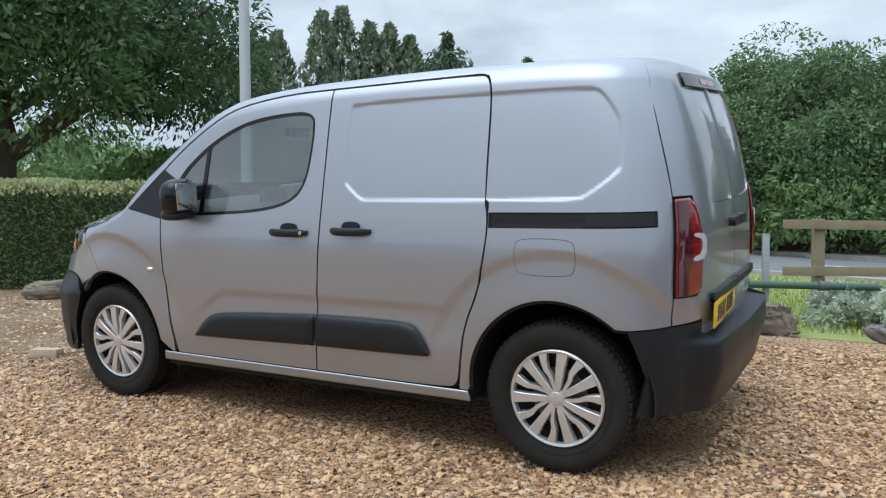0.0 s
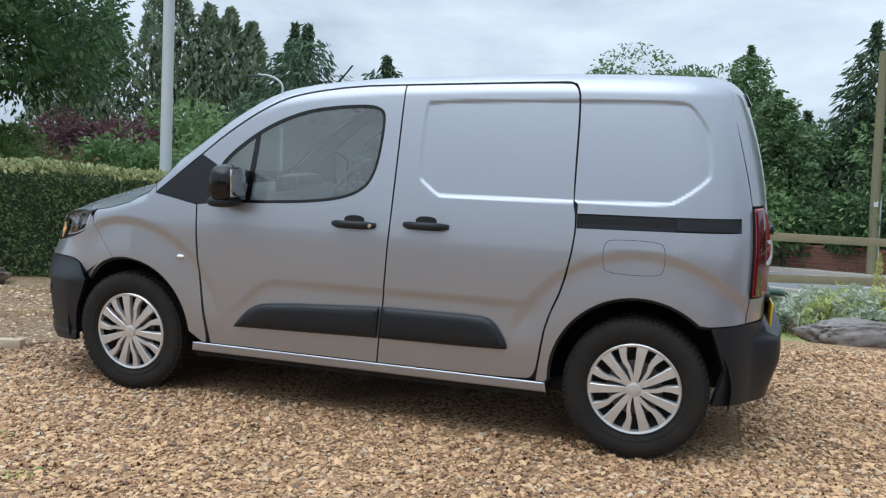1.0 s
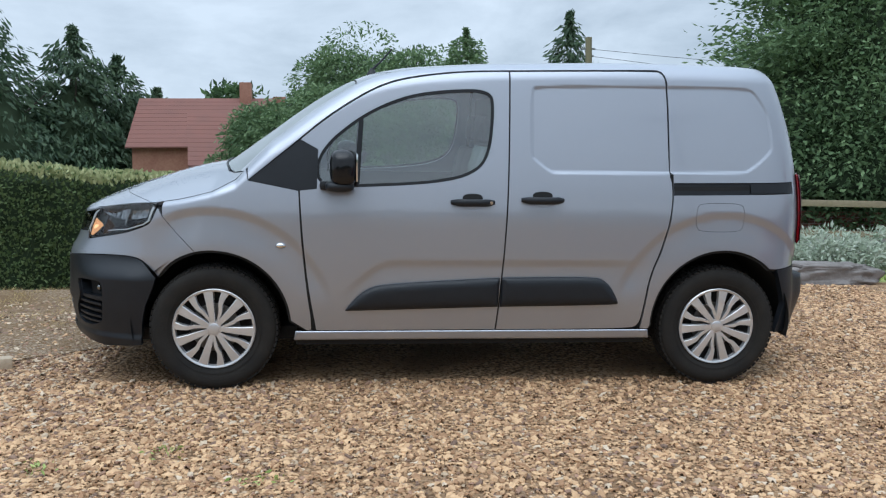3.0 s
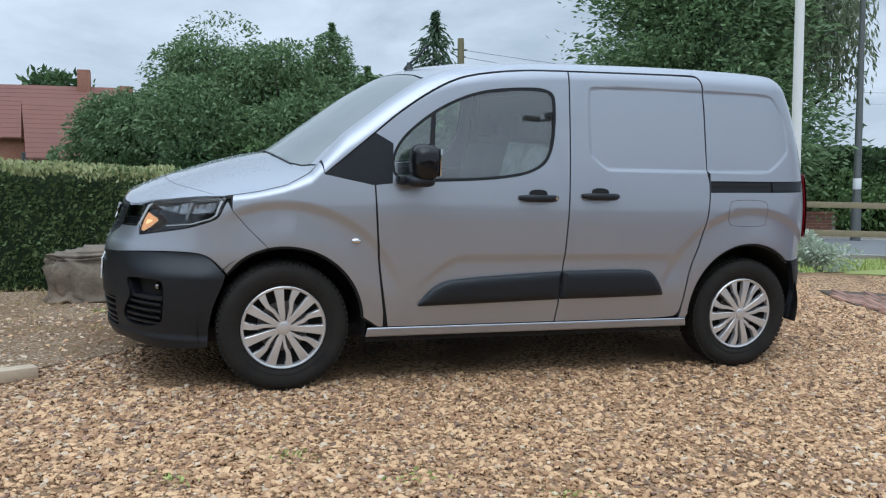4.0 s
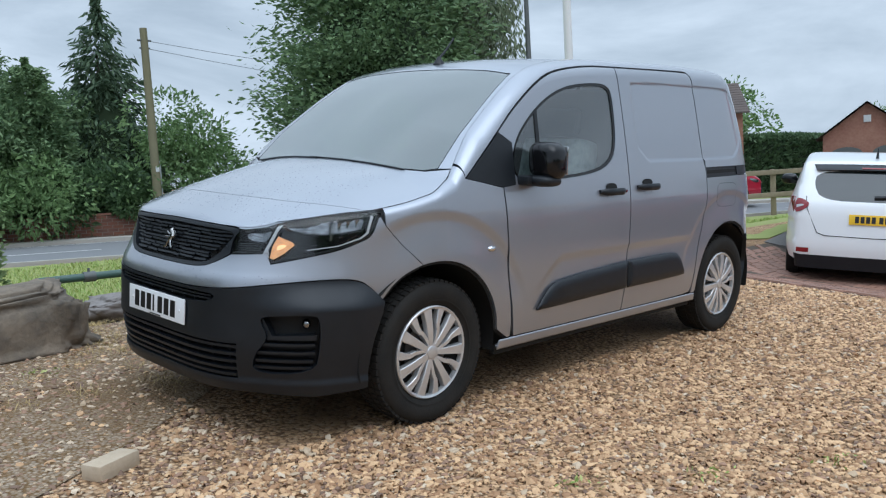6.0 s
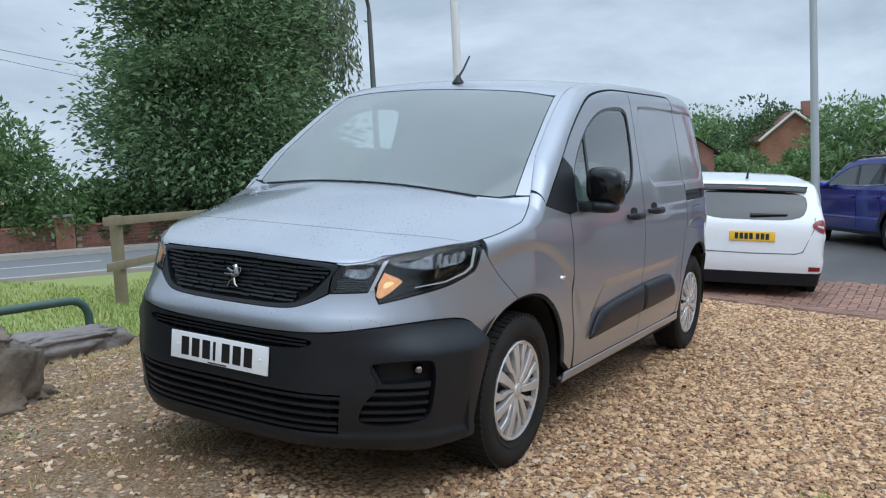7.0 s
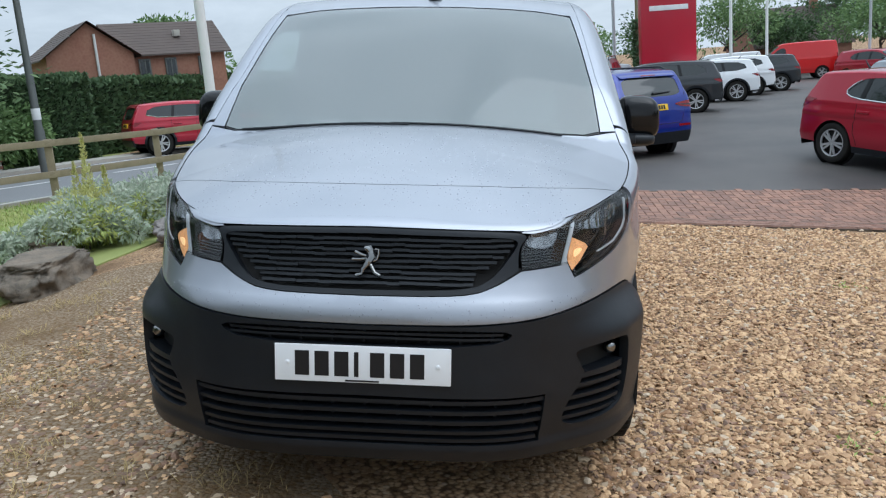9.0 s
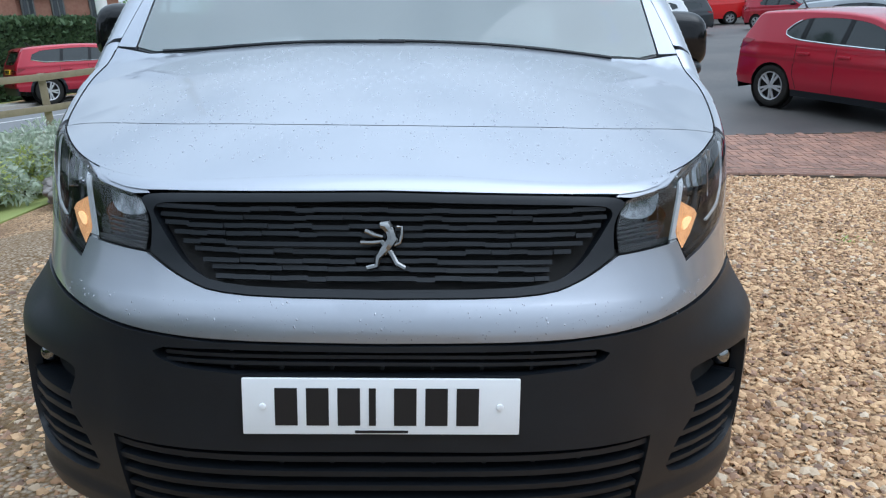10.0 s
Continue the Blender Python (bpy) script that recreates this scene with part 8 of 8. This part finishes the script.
        for v in mir.verts:
            v.co = Vector((mx + 0.075 * math.copysign(abs(v.co.x) ** 0.7, v.co.x), s * (float(flank(mx, belt)) + 0.12 + 0.11 * math.copysign(abs(v.co.y) ** 0.7, v.co.y)), belt + 0.10 + 0.075 * math.copysign(abs(v.co.z) ** 0.7, v.co.z)))
        part("door_mirror", mir, paint if shape == "suv" else GLOSS_BLACK, t)
        part("mirror_foot", boxed(mx - 0.04, mx + 0.05, *sorted((s * (float(flank(mx, belt)) - 0.02), s * (float(flank(mx, belt)) + 0.10))), belt + 0.03, belt + 0.07, 0.012), BLACK_PLASTIC, t)
    # lamps that wrap round the corners
    z0, z1, inner = {"hatch": (0.56, 0.685, 0.80), "suv": (0.545, 0.635, 0.47), "van": (0.42, 0.66, 0.88)}[shape]
    ring = chaikin([(u_z(z0 + 0.01), -edge(u_z(z0), 0.998)), (u_z(z1), -edge(u_z(z1), 0.998)), (u_z(z1 - 0.01), -edge(u_z(z1), (inner + 1) / 2)), (u_z((z0 + z1) / 2 + 0.01), -edge(u_z(z1), inner)), (u_z(z0 + 0.02), -edge(u_z(z0), (inner + 1) / 2))], 1)
    pair("tail_lamp", shell, ring, RED_LENS, lb="red tail lamp", lift=0.008, grid=0.03)
    tip = 0.055 if shape == "hatch" else 0.045 if shape == "suv" else 0.012
    wrap = [(float(np.interp(z * H, ez[:roof_at], ex[:roof_at])) + 0.002, z * H) for z in np.linspace(z0 + 0.01, z1, 6)]
    pair("tail_lamp", side, wrap + [(tip * L + wrap[-1][0], (z1 - 0.012) * H), (tip * 0.5 * L + wrap[0][0], ((z0 + z1) / 2 - 0.01) * H)], RED_LENS, lb="red tail lamp", lift=0.007, grid=0.03)
    pair("lamp_strip", shell, [(u_z((z0 + z1) / 2 - 0.014), -edge(u_z(z0), 0.97)), (u_z((z0 + z1) / 2 + 0.010), -edge(u_z(z0), 0.97)), (u_z((z0 + z1) / 2 + 0.010), -edge(u_z(z0), inner + 0.08)), (u_z((z0 + z1) / 2), -edge(u_z(z0), inner + 0.08))], WHITE_GUIDE if shape == "hatch" else DARK_RED, lift=0.011, grid=0.03)
    pair("rear_reflector", shell, [(u_z(0.265), -edge(u_z(0.26), 0.96)), (u_z(0.30), -edge(u_z(0.26), 0.96)), (u_z(0.30), -edge(u_z(0.26), 0.80)), (u_z(0.265), -edge(u_z(0.26), 0.80))] if shape != "suv" else [(u_z(0.36), -edge(u_z(0.36), 0.92)), (u_z(0.385), -edge(u_z(0.36), 0.94)), (u_z(0.385), -edge(u_z(0.36), 0.60)), (u_z(0.36), -edge(u_z(0.36), 0.60))], RED_LENS, lift=0.006, grid=0.04)
    pair("headlamp", side, chaikin([(0.885 * L, 0.575 * H), (0.955 * L, 0.545 * H), (0.972 * L, 0.49 * H), (0.94 * L, 0.47 * H)], 1), REFLECTOR, lift=0.005, grid=0.04)
    # wheels
    for ax in axles:
        for s in (1, -1):
            w = put("wheel", None, t, "", pose(ax, s * (W / 2 - 0.125), wheel_r, 0, 9, 0 if s < 0 else 180))
            part("arch_liner", lathe([(0.02, 0.02), (ar * 1.05, 0.02), (ar * 1.06, -0.075)], 26), DARK, w)
            part("tyre", lathe([(wheel_r * 0.68, -0.100), (wheel_r * 0.72, -0.112), (wheel_r * 0.86, -0.118), (wheel_r * 0.965, -0.108), (wheel_r, -0.08), (wheel_r, 0.08)], 32), RUBBER, w)
            spokes = lathe([(0.0, -0.100), (0.04, -0.102), (0.052, -0.09)], 14)
            for q in range(5):
                for da in (-10, 10):
                    box(spokes, 0.03, wheel_r * 0.665, -0.106, -0.085, -0.017, 0.017, 0, Matrix.Rotation(radians(72 * q + da), 4, "Y"))
            part("rim", spokes, SILVER, w)
            part("rim_edge", lathe([(wheel_r * 0.62, -0.08), (wheel_r * 0.63, -0.104), (wheel_r * 0.69, -0.110), (wheel_r * 0.695, -0.095)], 28), SILVER, w)
            part("rim_back", lathe([(0, -0.05), (wheel_r * 0.62, -0.05), (wheel_r * 0.66, -0.09)], 22), DARK, w)
    if plate:
        z = {"hatch": 0.53, "suv": 0.575, "van": 0.36}[shape]
        p0, p1 = shell(u_z(z - 0.03), 0.0, 0.0), shell(u_z(z + 0.03), 0.0, 0.0)
        tilt = -math.degrees(math.atan2(p1[0] - p0[0], p1[2] - p0[2]))
        c = shell(u_z(z), 0.0, 0.006)
        pl = put("number_plate", None, t, "", pose(float(c[0]), 0, float(c[2]), 0, 0, -90) @ pose(0, 0, 0, tilt, 0, 0))
        part("plate", boxed(-0.26, 0.26, -0.008, 0.03, -0.056, 0.056, 0.003), PLATE_YELLOW, pl)
        x = -0.2
        for q in range(7):
            put("character_bar", boxed_mesh("character_bar", x, x + 0.04, -0.0105, -0.008, -0.036, 0.036, INK), pl)
            x += 0.055 if q != 3 else 0.075
    if rails:
        for s in (1, -1):
            y = s * float(flank(0.3 * L, 0.93 * H)) * 0.94
            part("roof_rail", tube([(L * 0.12, y, H * 0.955), (L * 0.16, y, H * 1.005), (L * 0.48, y, H * 1.01), (L * 0.56, y, H * 0.945)], 0.018, 8), GLOSS_BLACK, t)
    else:
        part("roof_aerial", tube([(L * 0.16, 0, H * 0.97), (L * 0.135, 0, H * 1.06)], [0.02, 0.005], 6), BLACK_PLASTIC, t)
    return t


def parked(x, y, heading, dz=0.02):
    """The pose of a car whose tail's middle stands at x, y, on the lie of the ground."""
    h = radians(heading)
    e = 0.5
    sx = (gz(x + e * math.cos(h), y + e * math.sin(h)) - gz(x, y)) / e
    sy = (gz(x - e * math.sin(h), y + e * math.cos(h)) - gz(x, y)) / e
    return Matrix.Translation((x, y, gz(x + 1.5 * math.cos(h), y + 1.5 * math.sin(h)) - 1.5 * sx + dz)) @ pose(0, 0, 0, 0, 0, heading) @ pose(0, 0, 0, math.degrees(math.atan(sy)), -math.degrees(math.atan(sx)), 0)


car("hatchback", "white hatchback with red tail lamps parked on block paving", "car", parked(7.2, -0.42, 20, -0.03), WHITE_PAINT, 4.36, 1.82, 1.47, "hatch", 0.325)
car("suv", "metallic blue estate-like SUV with roof rails on tarmac", "car", parked(12.3, -2.95, 33, -0.05), BLUE_PAINT, 4.70, 1.88, 1.66, "suv", 0.36, rails=True, bright=True)
car("suv", "dark grey SUV parked behind the blue one", "car", parked(18.2, -1.9, -12), MID_PAINT, 4.5, 1.88, 1.82, "suv", 0.35, rails=True, group="row of parked cars", near=False)
car("crossover", "dark grey crossover in the row of parked cars", "car", parked(23.9, -6.7, 82), DARK_PAINT, 4.36, 1.80, 1.56, "suv", 0.35, group="row of parked cars", near=False)
car("crossover", "silver estate car in the row of parked cars", "car", parked(31.5, -5.2, 84), SILVER_PAINT, 4.5, 1.80, 1.60, "suv", 0.35, group="row of parked cars", near=False)
car("crossover", "white crossover in the row of parked cars", "car", parked(28.8, -9.1, 82), WHITE_PAINT, 4.36, 1.80, 1.50, "suv", 0.35, group="row of parked cars", near=False)
car("crossover", "black crossover in the row of parked cars", "car", parked(35.4, -12.6, 80), DARK_PAINT, 4.4, 1.80, 1.56, "suv", 0.35, group="row of parked cars", near=False)
car("crossover", "white car in the row of parked cars", "car", parked(32.8, -10.8, 80), WHITE_PAINT, 4.4, 1.80, 1.6, "suv", 0.35, group="row of parked cars", near=False)
car("delivery_van", "bright red high box van at the end of the row", "van", parked(48.0, -18.6, 80), BRIGHT_RED, 4.8, 1.9, 2.1, "van", 0.34, group="row of parked cars", near=False)
car("delivery_van", "white pickup van beside the red van", "van", parked(46.0, -13.9, 80), WHITE_PAINT, 4.6, 1.8, 1.8, "van", 0.34, group="row of parked cars", near=False)
car("hatchback", "glossy red hatchback with silver wheels on tarmac", "car", parked(12.0, -5.8, 210), RED_PAINT, 4.06, 1.77, 1.48, "hatch", 0.32, bright=True)
for k, (x, y, p, lab) in enumerate(((16.8, -8.5, SILVER_PAINT, "silver hatchback in the nearer row of cars"), (19.6, -9.8, MID_PAINT, "grey hatchback in the nearer row of cars"), (22.4, -11.1, SILVER_PAINT, "pale grey hatchback in the nearer row of cars"), (25.2, -12.4, DARK_PAINT, "dark hatchback in the nearer row of cars"), (28.2, -13.8, SILVER_PAINT, "silver hatchback further along the nearer row"), (38.5, -15.6, RED_PAINT, "red hatchback at the far end of the lot"), (47, -18.6, RED_PAINT, "small red car beside the far hedge"))):
    car("hatchback", lab, "car", parked(x, y, 212), p, 4.06, 1.77, 1.46, "hatch", 0.32, group="nearer row of cars", near=False)
car("suv", "red compact SUV with a pale roof across the road", "car", parked(17.7, 9.6, 306), RED_PAINT, 3.7, 1.6, 1.35, "suv", 0.31, bright=True)

# ---- block paving: the nearer blocks one by one, the rest as one ----
def herringbone(x0, x1, y0, y1):
    s = 0.1
    n = int((y1 - y0) / s) + 4
    m = int((x1 - x0) / s) + 4
    for r in range(n):
        for c in range(m):
            t = (c - r) % 4
            x, y = x0 + c * s, y0 + r * s
            if t == 0:
                yield x + s, y + s / 2, 0
            elif t == 3:
                yield x + s / 2, y + s, 90


def block_mesh(w=0.097, d=0.0475, h=0.018):
    v = [(-w, -d, 0), (w, -d, 0), (w, d, 0), (-w, d, 0), (-w + 0.004, -d + 0.004, h), (w - 0.004, -d + 0.004, h), (w - 0.004, d - 0.004, h), (-w + 0.004, d - 0.004, h)]
    f = [(4, 5, 6, 7), (0, 1, 5, 4), (1, 2, 6, 5), (2, 3, 7, 6), (3, 0, 4, 7)]
    return v, f


bv, bf = block_mesh()
BLOCK = to_mesh("paving_block", bv, bf, BRICK_PAVE, flat=True)
rest_v, rest_f, single = [], [], 0
rng = random.Random(8)
for x, y, turn in herringbone(4.2, 9.1, -11.5, 1.5):
    if x < 5.43 + 0.1 * y or x > 8.93 - 0.02 * y or y > 1.45:
        continue
    z = gz(x, y) + 0.006 + rng.uniform(0, 0.004)
    sx, sy = (gz(x + 0.1, y) - gz(x, y)) / 0.1, (gz(x, y + 0.1) - gz(x, y)) / 0.1
    m = pose(x, y, z) @ pose(0, 0, 0, math.degrees(sy) + rng.uniform(-0.25, 0.25), -math.degrees(sx) + rng.uniform(-0.25, 0.25), 0) @ pose(0, 0, 0, 0, 0, turn + rng.uniform(-0.7, 0.7))
    if single < 300 and -3.9 < y < -1.2 and x < 6.8:
        put("paving_block", BLOCK, paving, "", m)
        single += 1
    else:
        k = len(rest_v)
        rest_v += [m @ Vector(v) for v in bv]
        rest_f += [tuple(k + i for i in f) for f in bf]
tagged(put("paving_blocks", to_mesh("paving_blocks", rest_v, rest_f, BRICK_PAVE_ALL, flat=True), paving), kind="stuff")
